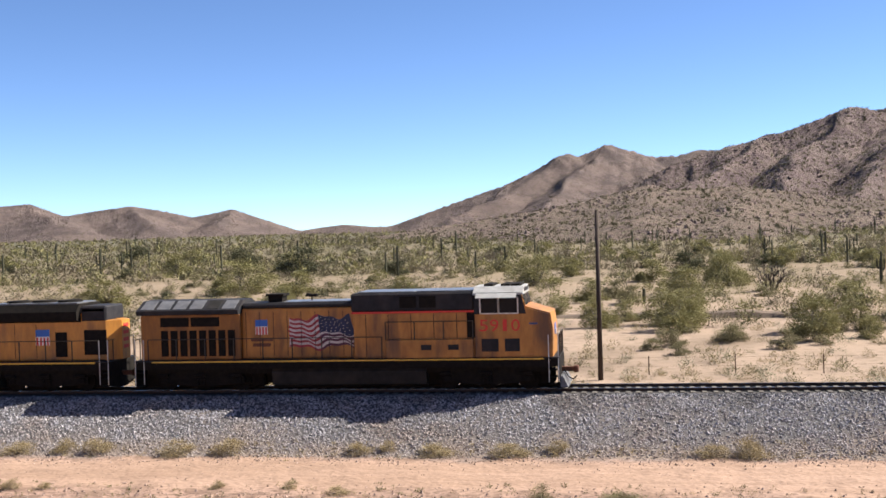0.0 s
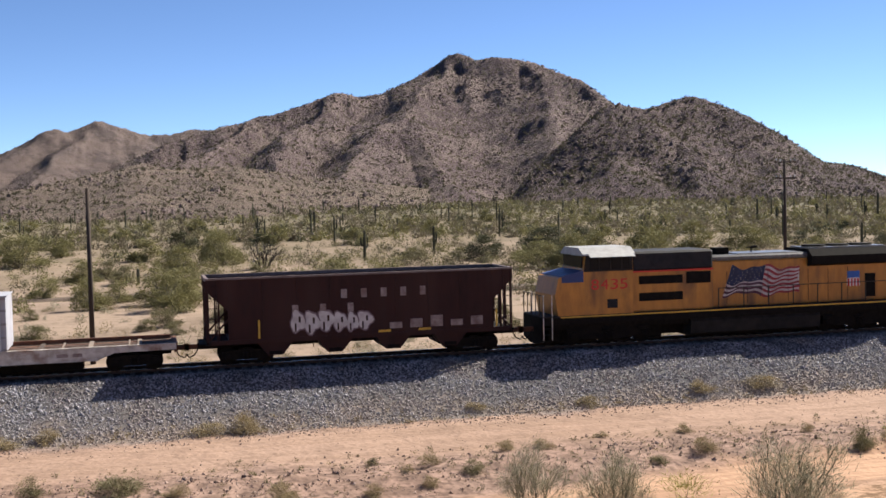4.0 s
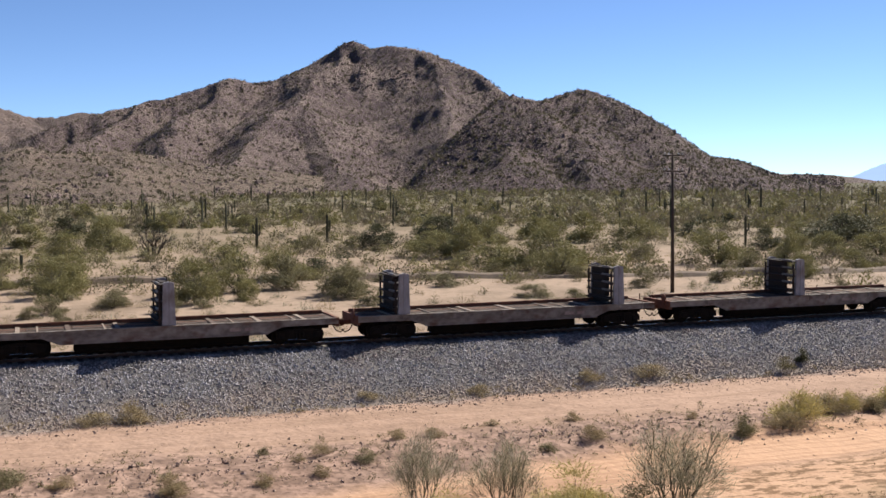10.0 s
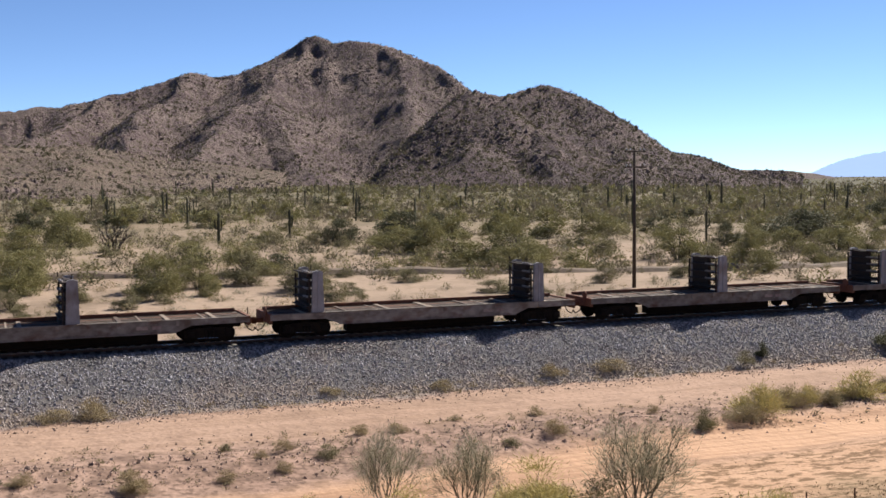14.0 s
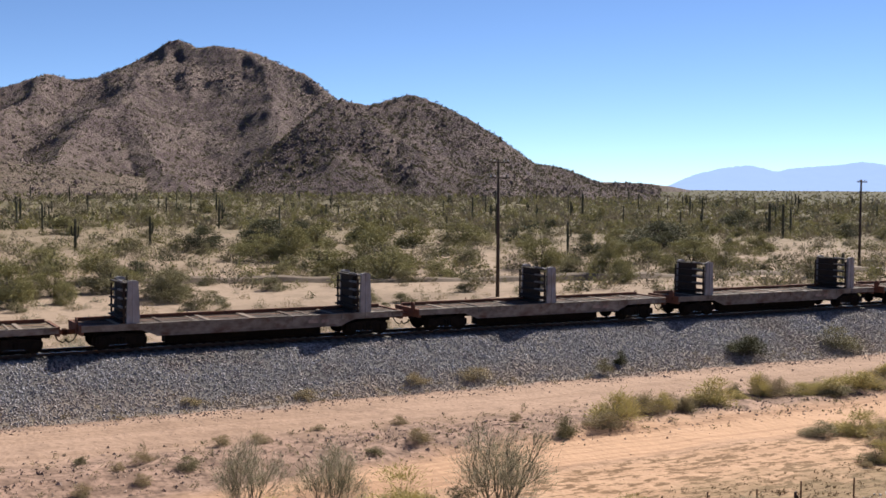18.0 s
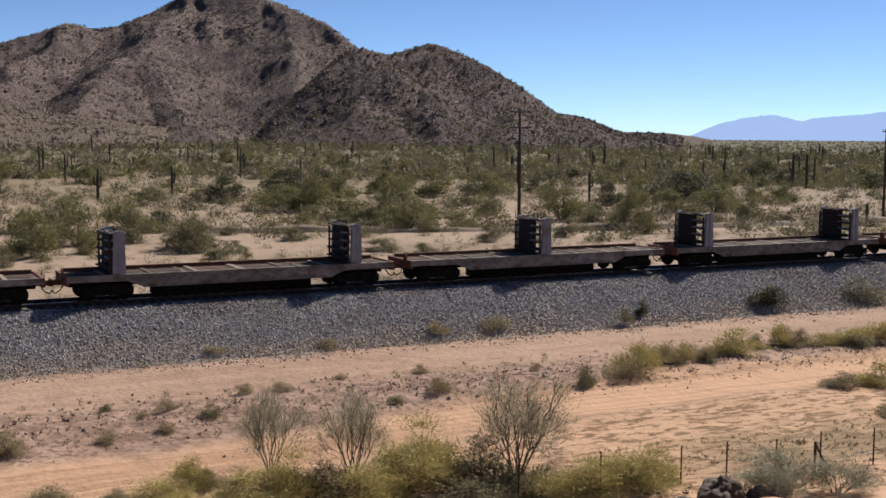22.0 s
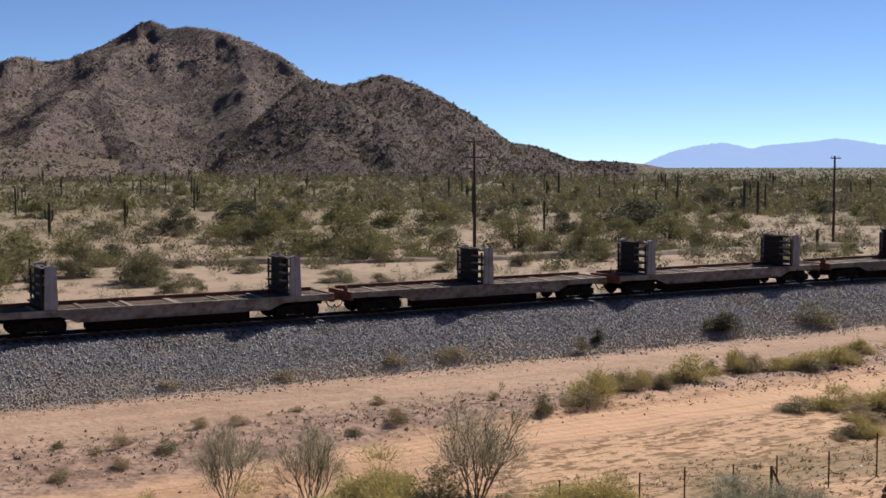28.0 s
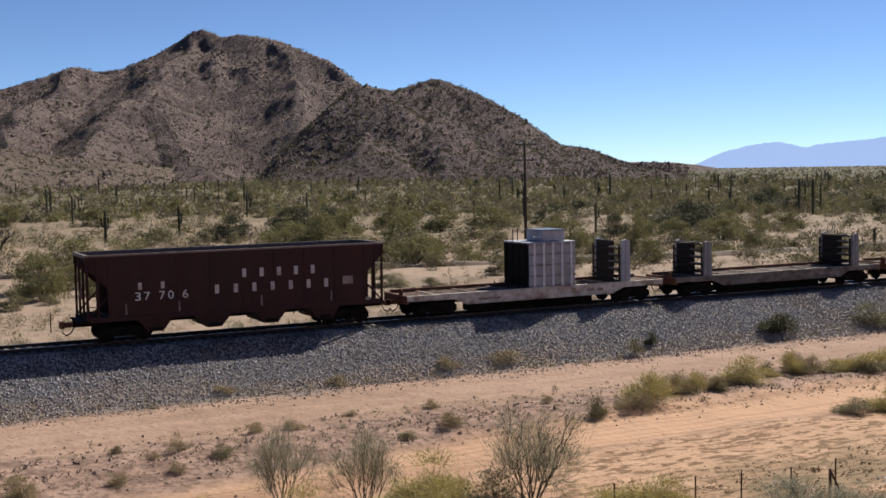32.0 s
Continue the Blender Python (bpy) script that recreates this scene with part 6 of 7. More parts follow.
    flag(hood, -13.8, -10.55, -1.0, 1.95, 3.75, True)
    shield(hood, -15.2, -1.0, 2.75, 0.62, 0.72)
    for i, (a, b) in enumerate(((-15.75, -14.65), (-15.65, -14.75))):
        part("slogan_bar", boxes((a, b, -1.008, -1.0, 2.42 - i * 0.26, 2.58 - i * 0.26)), rust, hood)
    # radiator section
    rad = part("radiator_body", boxes((-21.35, -16.2, -1.28, 1.28, 1.56, 3.8), bevel=0.04), yellow_grimy, ob, "soot-stained yellow rear body")
    bm = bmesh.new()
    prism(bm, [(-1.52, 3.8), (-1.55, 4.02), (-0.6, 4.46), (0.6, 4.46), (1.55, 4.02), (1.52, 3.8)], -21.45, -16.2, "x")
    part("radiator_roof", bm, harbor, ob, "dark flared radiator roof")
    for i in range(6):
        x = -21.25 + i * 0.84
        for s in (-1, 1):
            bm = prism(bmesh.new(), [(s * 1.45, 4.07), (s * 0.66, 4.436), (s * 0.66, 4.46), (s * 1.45, 4.094)], x, x + 0.66, "x")
            part("radiator_panel", bm, tank_grey if i == 4 else pale_roof, ob, "grille panel, pale for the sun on the roof slope")
    slot_row(rad, "louvre", -20.35, -17.2, 3.2, 3.66, -1.28, 2, 0.1, black)
    slot_row(rad, "louvre_slot", -20.35, -16.4, 1.75, 3.02, -1.28, 8, 0.13, black)
    handrail(ob, -20.9, -9.1, -1.5, 1.56, 2.6, 1.5, hand_rail)
    handrail(ob, -8.9, -4.7, -1.5, 2.45, 3.3, 1.4, hand_rail)
    handrail(ob, -20.9, -4.9, 1.5, 1.56, 2.6, 2.0, hand_rail)
    bm = bmesh.new()
    prism(bm, [(-1.4, 0.66), (1.4, 0.66), (1.5, 0.15), (-1.5, 0.15)], -0.66, -0.55, "x")
    for v in bm.verts:
        if v.co.z < 0.5 and v.co.x > -0.6:
            v.co.x += 0.26
    # plow coloured pale for the sunlight on its wedge
    part("snow_plow", bm, pale_roof, ob, "steel plow, coloured pale for the sun on it")
    return ob, L


def trailing_locomotive():
    """Runs nose last: its cab end is at the rear."""
    L = 22.8
    ob = thing("trailing_locomotive", "yellow diesel locomotive coupled cab end last", "locomotive")
    loco_under(ob, L, -14.1, -6.7, tank_grey, (-4.2, -18.5))
    hood = part("engine_hood", boxes((-17.2, -1.0, -1.0, 1.0, 1.56, 3.95), bevel=0.05), yellow, ob)
    bm = bmesh.new()
    for v0, v1 in (((-1.03, -1.0), (-0.42, -0.45)), ((-1.03, 1.0), (-0.42, 0.45))):
        vs = [bm.verts.new((*p, z)) for z in (1.58, 3.55) for p in (v0, v1, (-1.03, v1[1]))]
        for f in ((0, 1, 4, 3), (1, 2, 5, 4), (2, 0, 3, 5), (3, 4, 5), (0, 2, 1)):
            bm.faces.new([vs[i] for i in f])
    box(bm, -1.03, -0.42, -0.45, 0.45, 1.58, 3.55)
    bmesh.ops.recalc_face_normals(bm, faces=bm.faces)
    part("hood_end", bm, yellow, ob, "angled yellow hood end")
    for k in range(4):
        part("end_marking", boxes((-0.44, -0.415, -0.3, 0.3, 2.1 + 0.36 * k, 2.28 + 0.36 * k)), red_paint, ob)
    part("hood_roof", boxes((-12.8, -1.0, -1.03, 1.03, 3.93, 4.25), bevel=0.1), pale_roof, ob, "bleached grey hood roof")
    part("hood_roof_plate", boxes((-11.2, -7.6, -0.9, 0.9, 4.25, 4.3), bevel=0.03), pale_roof, ob)
    bm = bmesh.new()
    prism(bm, [(-1.02, 3.5), (-1.45, 3.62), (-1.48, 4.05), (-1.1, 4.42), (1.1, 4.42), (1.48, 4.05), (1.45, 3.62), (1.02, 3.5)], -7.2, -2.35, "x")
    part("radiator_wing", bm, black, ob, "black flared radiator section")
    part("radiator_top", prism(bmesh.new(), [(-1.32, 4.2), (-1.02, 4.44), (-1.02, 4.48), (1.02, 4.48), (1.02, 4.44), (1.32, 4.2), (1.3, 4.15), (-1.3, 4.15)], -7.0, -2.5, "x"), pale_roof, ob, "pale radiator top")
    for x in (-6.2, -4.8, -3.4):
        part("radiator_fan", tube(bmesh.new(), (x, 0, 4.46), (x, 0, 4.58), 0.66, 0.6, 18), black, ob)
    part("end_hood_roof", boxes((-2.35, -0.98, -1.03, 1.03, 3.5, 4.3), bevel=0.08), harbor, ob)
    flag(hood, -11.85, -7.7, -1.0, 2.0, 3.75, False)
    shield(hood, -4.45, -1.0, 2.35, 0.75, 0.8)
    part("hood_door", boxes((-3.75, -3.12, -1.02, -0.99, 1.75, 3.0)), black, hood, "dark side door")
    part("air_intake", boxes((-2.2, -1.0, -1.02, -0.99, 1.85, 3.1)), black, hood)
    for i in range(11):
        x = -16.6 + i * 1.18
        part("hood_door_seam", boxes((x, x + 0.025, -1.01, -0.99, 1.7, 3.4)), harbor, hood)
    part("exhaust_stack", boxes((-12.1, -11.4, -0.35, 0.35, 4.25, 4.6)), black, hood)
    part("horn", tube(tube(bmesh.new(), (-9.9, 0, 4.3), (-9.9, 0, 4.55), 0.04, n=6), (-10.2, 0, 4.55), (-9.6, 0, 4.58), 0.03, 0.09, 8), black, hood)
    # electrical cabinet and grey block behind the cab
    blk = part("equipment_block", boxes((-17.3, -12.8, -1.3, 1.3, 1.56, 3.65), bevel=0.04), yellow, ob)
    part("block_roof", boxes((-17.3, -12.8, -1.35, 1.35, 3.62, 4.6), bevel=0.1), harbor, ob)
    part("red_stripe", boxes((-17.3, -12.8, -1.37, -1.34, 3.56, 3.64)), red_paint, ob)
    for z in (2.1, 2.95):
        part("louvre", boxes((-16.9, -14.5, -1.32, -1.29, z, z + 0.42)), black, blk)
    part("intake_box", boxes((-14.3, -12.95, -1.33, -1.29, 2.9, 3.5)), black, blk)
    # cab and nose
    bm = bmesh.new()
    prism(bm, [(-17.3, 1.56), (-21.3, 1.56), (-21.45, 2.6), (-21.25, 3.45), (-19.95, 3.75), (-19.8, 4.6), (-17.3, 4.6)], -1.5, 1.5)
    cab = part("cab", bm, yellow, ob)
    bm = bmesh.new()
    prism(bm, [(-21.1, 3.52), (-19.95, 3.775), (-19.95, 3.2), (-21.1, 3.2)], -1.507, 1.507)
    part("nose_panel", bm, blue_paint, cab, "dark blue nose top")
    roof = prism(bmesh.new(), [(-1.56, 4.5), (-1.54, 4.58), (-1.0, 4.88), (1.0, 4.88), (1.54, 4.58), (1.56, 4.5)], -20.0, -17.2, "x")
    part("cab_roof", roof, bleached, cab, "white cab roof with sloped shoulders")
    part("visor", prism(bmesh.new(), [(-1.86, 4.4), (-1.86, 4.43), (-1.5, 4.62), (-1.5, 4.59)], -19.7, -17.3, "x"), bleached, cab)
    bm = bmesh.new()
    prism(bm, [(-17.32, 3.7), (-19.93, 3.7), (-19.8, 4.59), (-17.32, 4.59)], -1.512, -1.502)
    part("window_band", bm, tank_grey, cab)
    for x0, x1 in ((-19.6, -19.15), (-19.05, -18.55), (-18.45, -17.95), (-17.85, -17.5)):
        part("side_window", boxes((x0, x1, -1.53, -1.5, 3.78, 4.42), bevel=0.02), dark_glass, cab)
    part("windshield", boxes((-19.97, -19.9, -1.3, 1.3, 3.9, 4.5)), dark_glass, cab)
    for i, ch in enumerate("8435"):
        lettering("road_digit", ch, -19.55 + 0.51 * i, -1.506, 2.8, 0.74, red_paint, cab, 0.42)
    part("cab_grille", boxes((-18.7, -18.15, -1.51, -1.49, 1.85, 2.3)), harbor, cab)
    handrail(ob, -12.6, -1.2, -1.5, 1.56, 2.6, 1.4, hand_rail)
    handrail(ob, -16.9, -1.2, 1.5, 1.56, 2.6, 2.0, hand_rail)
    return ob, L


def hopper(name, label, paint, faded):
    """Open-top ballast and coal hopper: ribbed sides, sloped ends on struts, four pockets below."""
    L = 16.4
    ob = thing(name, label, "hopper car")
    x0, x1 = -L + 0.85, -0.85
    zt, zs = 4.05, 1.15
    bm = bmesh.new()
    a, b = x0 + 1.05, x1 - 1.05
    side = [(x0, zt), (x1, zt), (x1, zt - 0.5), (b, 2.5), (b, zs), (a, zs), (a, 2.5), (x0, zt - 0.5)]
    bm.free()
    for y in (-1.52, 1.48):
        part("side_sheet", prism(bmesh.new(), side, y, y + 0.04), paint, ob)
    part("top_chord", boxes((x0, x1, -1.6, -1.46, zt - 0.04, zt + 0.05), (x0, x1, 1.46, 1.6, zt - 0.1, zt + 0.05), (x0, x0 + 0.14, -1.46, 1.46, zt - 0.1, zt + 0.05), (x1 - 0.14, x1, -1.46, 1.46, zt - 0.1, zt + 0.05)), MATS["chord"], ob, "lighter top rim")
    for p, q in (((x0 + 0.1, zt - 0.02), (a + 1.4, 1.2)), ((x1 - 0.1, zt - 0.02), (b - 1.4, 1.2))):
        s = 1 if q[0] > p[0] else -1
        part("slope_sheet", prism(bmesh.new(), [p, (p[0] + s * 0.05, p[1]), (q[0] + s * 0.05, q[1]), q], -1.47, 1.47), hopper_inside, ob)
    bm = bmesh.new()
    box(bm, a, b, -1.47, 1.47, 1.15, 1.2)
    part("floor_sheet", bm, hopper_inside, ob)
    for k in range(4):
        c = a + 2.1 + (b - a - 4.2) * k / 3
        bm = bmesh.new()
        for y0, y1 in ((-1.4, -0.2), (0.2, 1.4)):
            prism(bm, [(c - 0.95, zs + 0.02), (c + 0.95, zs + 0.02), (c + 0.34, 0.42), (c - 0.34, 0.42)], y0, y1)
        pocket = part("hopper_pocket", bm, paint, ob)
        part("pocket_door", boxes((c - 0.3, c + 0.3, -1.42, -1.38, 0.45, 0.62)), black, pocket)
    part("side_sill", boxes((x0 + 0.2, x1 - 0.2, -1.56, -1.4, 1.02, 1.22), (x0 + 0.2, x1 - 0.2, 1.4, 1.56, 1.02, 1.22)), paint, ob)
    n = 9
    for k in range(n):
        x = a + (b - a) * k / (n - 1)
        for y in (-1.548, 1.468):
            part("side_rib", boxes((x - 0.045, x + 0.045, y, y + 0.08, 1.2, zt - 0.08)), paint, ob)
    for xe, s in ((x0, 1), (x1, -1)):
        end = part("end_sill", boxes((min(xe, xe + s * 1.9), max(xe, xe + s * 1.9), -1.5, 1.5, 1.0, 1.14)), black, ob)
        for y in (-1.45, -0.5, 0.5, 1.45):
            part("end_post", boxes((xe + s * 0.03, xe + s * 0.13, y - 0.05, y + 0.05, 1.12, zt - 0.08)), paint, end)
        for y in (-1.42, 1.42):
            part("side_post", boxes((xe + s * 0.55, xe + s * 0.63, y - 0.04, y + 0.04, 1.12, zt - 0.5)), paint, end)
            part("brace", tube(bmesh.new(), (xe + s * 0.1, y, 1.2), (xe + s * 1.55, y, 2.75), 0.045, n=6), paint, end)
        ladder(ob, -1.55, xe + s * 0.12, xe + s * 0.5, 1.0, zt - 0.1, 6, paint, along="x")
        part("brake_platform", boxes((min(xe, xe - s * 0.3), max(xe, xe - s * 0.3), -1.2, 1.2, 1.0, 1.04)), black, end)
    if name == "hopper_car":
        part("brake_wheel", tube(bmesh.new(), (x0 - 0.02, -0.6, 2.3), (x0 - 0.06, -0.6, 2.3), 0.28, 0.28, 14), rust, ob)
    for x in (-2.7, -L + 2.7):
        truck(ob, x, (-0.85, 0.85), 0.42, 0.72)
    coupler(ob, 0, 1)
    coupler(ob, -L, -1)
    part("centre_sill", boxes((-L + 0.5, -0.5, -0.22, 0.22, 0.72, 1.02)), black, ob)
    return ob, L, a, b


MATS["bar_tan"] = mat("scuffed_tan_cross_bar", (0.235, 0.19, 0.151), (0.151, 0.112, 0.087), 5, 0.85, 0, 0.1, (0.078, 0.048, 0.034), 1.5, 0.5)
MATS["chord"] = mat("lighter_rim_paint", (0.168, 0.129, 0.123), (0.106, 0.078, 0.073), 4, 0.7, 0, 0.1)
MATS["ghost"] = mat("ghosted_white_paint", (0.30, 0.25, 0.235), (0.17, 0.12, 0.11), 3, 0.7, 0, 0.05, (0.11, 0.05, 0.04), 1.6, 0.8)
MATS["scrawl"] = mat("sprayed_white_paint", (0.56, 0.54, 0.53), (0.4, 0.36, 0.35), 3, 0.65, 0, 0.03, (0.175, 0.133, 0.126), 1.2, 0.5)
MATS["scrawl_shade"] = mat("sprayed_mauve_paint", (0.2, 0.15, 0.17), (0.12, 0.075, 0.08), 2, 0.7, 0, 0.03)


def name_bars(ob, rows, y, material):
    """Plain blocks where a maker's or owner's name stands, one for each letter."""
    for x, z, w, h, n, pitch in rows:
        for i in range(n):
            part("name_bar", boxes((x + i * pitch, x + i * pitch + w, y - 0.006, y, z, z + h)), material, ob)


def painted_hopper():
    ob, L, a, b = hopper("tagged_hopper_car", "rust-brown open hopper car with white sprayed scrawl", oxide_rough, True)
    name_bars(ob, [(-9.3, 2.95, 0.28, 0.42, 5, 0.95), (-11.6, 2.3, 0.28, 0.42, 3, 1.3)], -1.56, MATS["ghost"])
    rng = random.Random(5)
    x = -11.7
    for i in range(6):
        w, h = rng.uniform(0.56, 0.74), rng.uniform(0.78, 1.0)
        z = 1.4 + rng.uniform(-0.04, 0.1)
        turn = rng.uniform(0.8, 2.4)

        def blob(grow, y0, y1, kk=20):
            pts = []
            for k in range(kk):
                t = 6.283 * k / kk
                r = 0.5 * (1 + 0.16 * math.sin(3 * t + turn) + 0.1 * math.sin(5 * t + 2 * turn)) + grow
                pts.append((x + w / 2 + (w * 0.98) * r * math.cos(t), z + h / 2 + h * r * math.sin(t)))
            return prism(bmesh.new(), pts, y0, y1)

        part("scrawl_shade", blob(0.09, -1.560, -1.556), MATS["scrawl_shade"], ob)
        part("sprayed_scrawl", blob(0.0, -1.568, -1.562), MATS["scrawl"], ob, "white sprayed scrawl")
        for q, zz, ww, hh in ((0.28, 0.0, 0.1, 0.42), (0.56, 0.45, 0.12, 0.3)):
            part("scrawl_gap", boxes((x + w * q, x + w * (q + ww * 1.2), -1.573, -1.57, z + h * zz, z + h * (zz + hh))), oxide_rough, ob)
        x += w * 0.96
    for q in (-15.1 + 1.9, -7.55, -5.6, -1.75):
        tall = q in (-15.1 + 1.9, -1.75)
        part("reflector", boxes((q, q + (0.09 if tall else 0.6), -1.572, -1.56, 1.25, 2.1 if tall else 1.36)), safety, ob, "yellow reflective mark")
    for i in range(5):
        q = -7.0 + i * 1.0
        part("sprayed_patch", boxes((q, q + 0.6, -1.566, -1.56, 1.4, 1.4 + 0.3 + 0.12 * (i % 3))), MATS["ghost"], ob)
    return ob, L


def tail_hopper():
    ob, L, a, b = hopper("hopper_car", "dark oxide-brown open hopper car with white lettering", oxide, False)
    name_bars(ob, [(-8.25, 2.72, 0.2, 0.42, 5, 0.87), (-9.6, 2.02, 0.2, 0.42, 7, 0.92), (-13.2, 2.42, 0.17, 0.32, 2, 1.05)], -1.56, flag_white)
    for i, ch in enumerate("37706"):
        lettering("car_number", ch, -13.35 + (0, 0.42, 1.12, 1.52, 2.2)[i], -1.562, 1.92, 0.55, white_paint, ob, 0.27)
    for q in (-13.8, -11.35, -7.35, -3.75):
        part("reflector", boxes((q, q + 0.07, -1.572, -1.56, 1.3, 1.8)), MATS["ghost"], ob)
    part("stencil_box", boxes((-3.1, -2.55, -1.566, -1.56, 2.1, 2.5)), MATS["ghost"], ob)
    return ob, L


FLAT_L = 17.2


def rack(parent, x, plate, tall=0.0):
    """Cross frame that carries the long rails: two side plates, uprights and five shelves with rollers."""
    z0, z1 = 1.22, 3.2 + tall
    bm = bmesh.new()
    box(bm, x - 0.42, x + 0.42, -1.2, 1.2, z0 - 0.04, z0 + 0.05)
    frame_ob = part("rail_rack", bm, rack_dark, parent, "steel roller rack across the deck")
    for y in (-1.38, 1.22):
        bm = bmesh.new()
        prism(bm, [(x - 0.16, z0), (x + 0.46, z0), (x + 0.4, z1), (x + 0.16, z1 + 0.05), (x - 0.08, z1)], y, y + 0.16)
        p = part("side_plate", bm, plate, frame_ob)
        part("plate_rib", boxes((x + 0.12, x + 0.2, y - 0.05 if y < 0 else y + 0.16, y if y < 0 else y + 0.21, z0, z1)), plate, frame_ob)
        part("corner_post", boxes((x - 0.3, x - 0.22, y + 0.04, y + 0.12, z0, z1 - 0.25)), rack_dark, frame_ob)
    part("back_panel", boxes((x - 0.12, x + 0.02, -0.35, 1.2, z0 + 0.05, z1 - 0.04)), rack_dark, frame_ob)
    part("back_panel", boxes((x + 0.2, x + 0.3, 0.1, 0.9, z0 + 0.05, z1 - 0.08)), rack_dark, frame_ob)
    for y in (0.05, 0.62):
        part("upright", boxes((x + 0.2, x + 0.3, y - 0.05, y + 0.05, z0, z1 - 0.05)), rack_dark, frame_ob)
    for k in range(5):
        z = z0 + 0.3 + k * 0.4
        part("shelf", boxes((x - 0.46 + 0.03 * k, x + 0.34, -1.3, 1.22, z - 0.06, z)), rack_dark, frame_ob)
        part("roller", boxes((x - 0.34, x - 0.22, -1.2, -0.3 if k else 1.2, z + 0.0, z + 0.09), bevel=0.03), bar_light if k else rack_dark, frame_ob)
    part("top_pin", tube(bmesh.new(), (x - 0.3, 1.25, z1), (x - 0.3, 1.25, z1 + 0.22), 0.025, n=6), rack_dark, frame_ob)
    part("top_pin", tube(bmesh.new(), (x + 0.25, 0.25, z1 - 0.1), (x + 0.25, 0.25, z1 + 0.18), 0.025, n=6), rack_dark, frame_ob)


def flat_base(label, deck=None, paint=None):
    paint = paint or sill_grey
    L = FLAT_L
    ob = thing("rail_flat_car", label, "flat car", "flat cars of the rail train")
    e0, e1 = -L + 0.5, -0.5
    sill = [(e0, 1.22), (e1, 1.22), (e1, 0.94), (e1 - 2.7, 0.92), (e1 - 3.4, 0.64), (e0 + 3.4, 0.64), (e0 + 2.7, 0.92), (e0, 0.94)]
    for y in (-1.45, 1.35):
        bm = bmesh.new()
        prism(bm, sill, y, y + 0.1)
        s = part("side_sill", bm, paint if y < 0 else rust, ob, "faded, rust-streaked side sill")
        if y < 0:
            for k in range(12):
                x = e0 + 0.9 + k * 1.32
                part("stake_pocket", boxes((x, x + 0.14, -1.5, -1.45, 0.95, 1.17)), paint, s)
            part("stencil", boxes((e0 + 11.0, e0 + 11.5, -1.456, -1.45, 0.82, 0.98)), MATS["ghost"], s)
            part("stencil", boxes((e0 + 11.7, e0 + 12.1, -1.456, -1.45, 0.82, 0.98)), MATS["ghost"], s)
            part("sill_flange", boxes((e0 + 3.4, e1 - 3.4, -1.52, -1.35, 0.61, 0.65), (e0, e1, -1.5, -1.35, 1.2, 1.235)), paint, s)
    for k in range(8):
        x = e0 + 0.05 + k * 2.01
        part("deck_plate", boxes((x, x + 1.99, -1.34, 1.34, 1.13, 1.18)), deck or (deck_wood if k % 3 else MATS["rusty_deck"]), ob)
    for k in range(7):
        x = e0 + 1.6 + k * 2.15
        part("cross_bar", boxes((x, x + 0.2, -1.33, 1.33, 1.18, 1.225)), MATS["bar_tan"] if k not in (1, 4) else deck_wood, ob)
    part("stringer", boxes((e0 + 0.2, e1 - 0.2, 1.05, 1.2, 1.1, 1.36)), rust, ob)
    part("stringer", boxes((e0 + 0.2, e1 - 0.2, 0.2, 0.32, 1.1, 1.2)), rust, ob)
    for y in (-0.95, -0.4, 0.75):
        part("deck_channel", boxes((e0 + 0.4, e1 - 0.4, y, y + 0.09, 1.18, 1.2)), rack_dark, ob)
    for k in range(5):
        x = e0 + 2.5 + k * 2.9
        part("deck_strap", boxes((x, x + 0.08, -1.33, 1.33, 1.182, 1.215)), MATS["bar_tan"], ob)
    part("centre_sill", boxes((e0 + 0.2, e1 - 0.2, -0.3, 0.3, 0.62, 1.06), (e0 + 4.1, e1 - 4.1, -0.3, 0.3, 0.12, 0.62)), black, ob)
    for x0, x1 in ((e0 - 0.06, e0 + 0.1), (e1 - 0.1, e1 + 0.06)):
        part("end_beam", boxes((x0, x1, -1.4, 1.4, 0.8, 1.24)), rust, ob)
    for x in (-2.35, -L + 2.35):
        truck(ob, x, (-0.85, 0.85), 0.42, 0.74)
    coupler(ob, 0, 1)
    coupler(ob, -L, -1)
    part("brake_reservoir", tube(bmesh.new(), (-9.5, -0.7, 0.55), (-8.3, -0.7, 0.55), 0.2, n=10), black, ob)
    bm = bmesh.new()
    tube(bm, (e0 - 0.1, -0.9, 0.95), (e0 - 0.1, -0.9, 1.42), 0.03, n=6)
    tube(bm, (e0 - 0.15, -0.9, 1.38), (e0 - 0.09, -0.9, 1.38), 0.22, 0.22, 12)
    part("hand_brake", bm, rust, ob)
    return ob


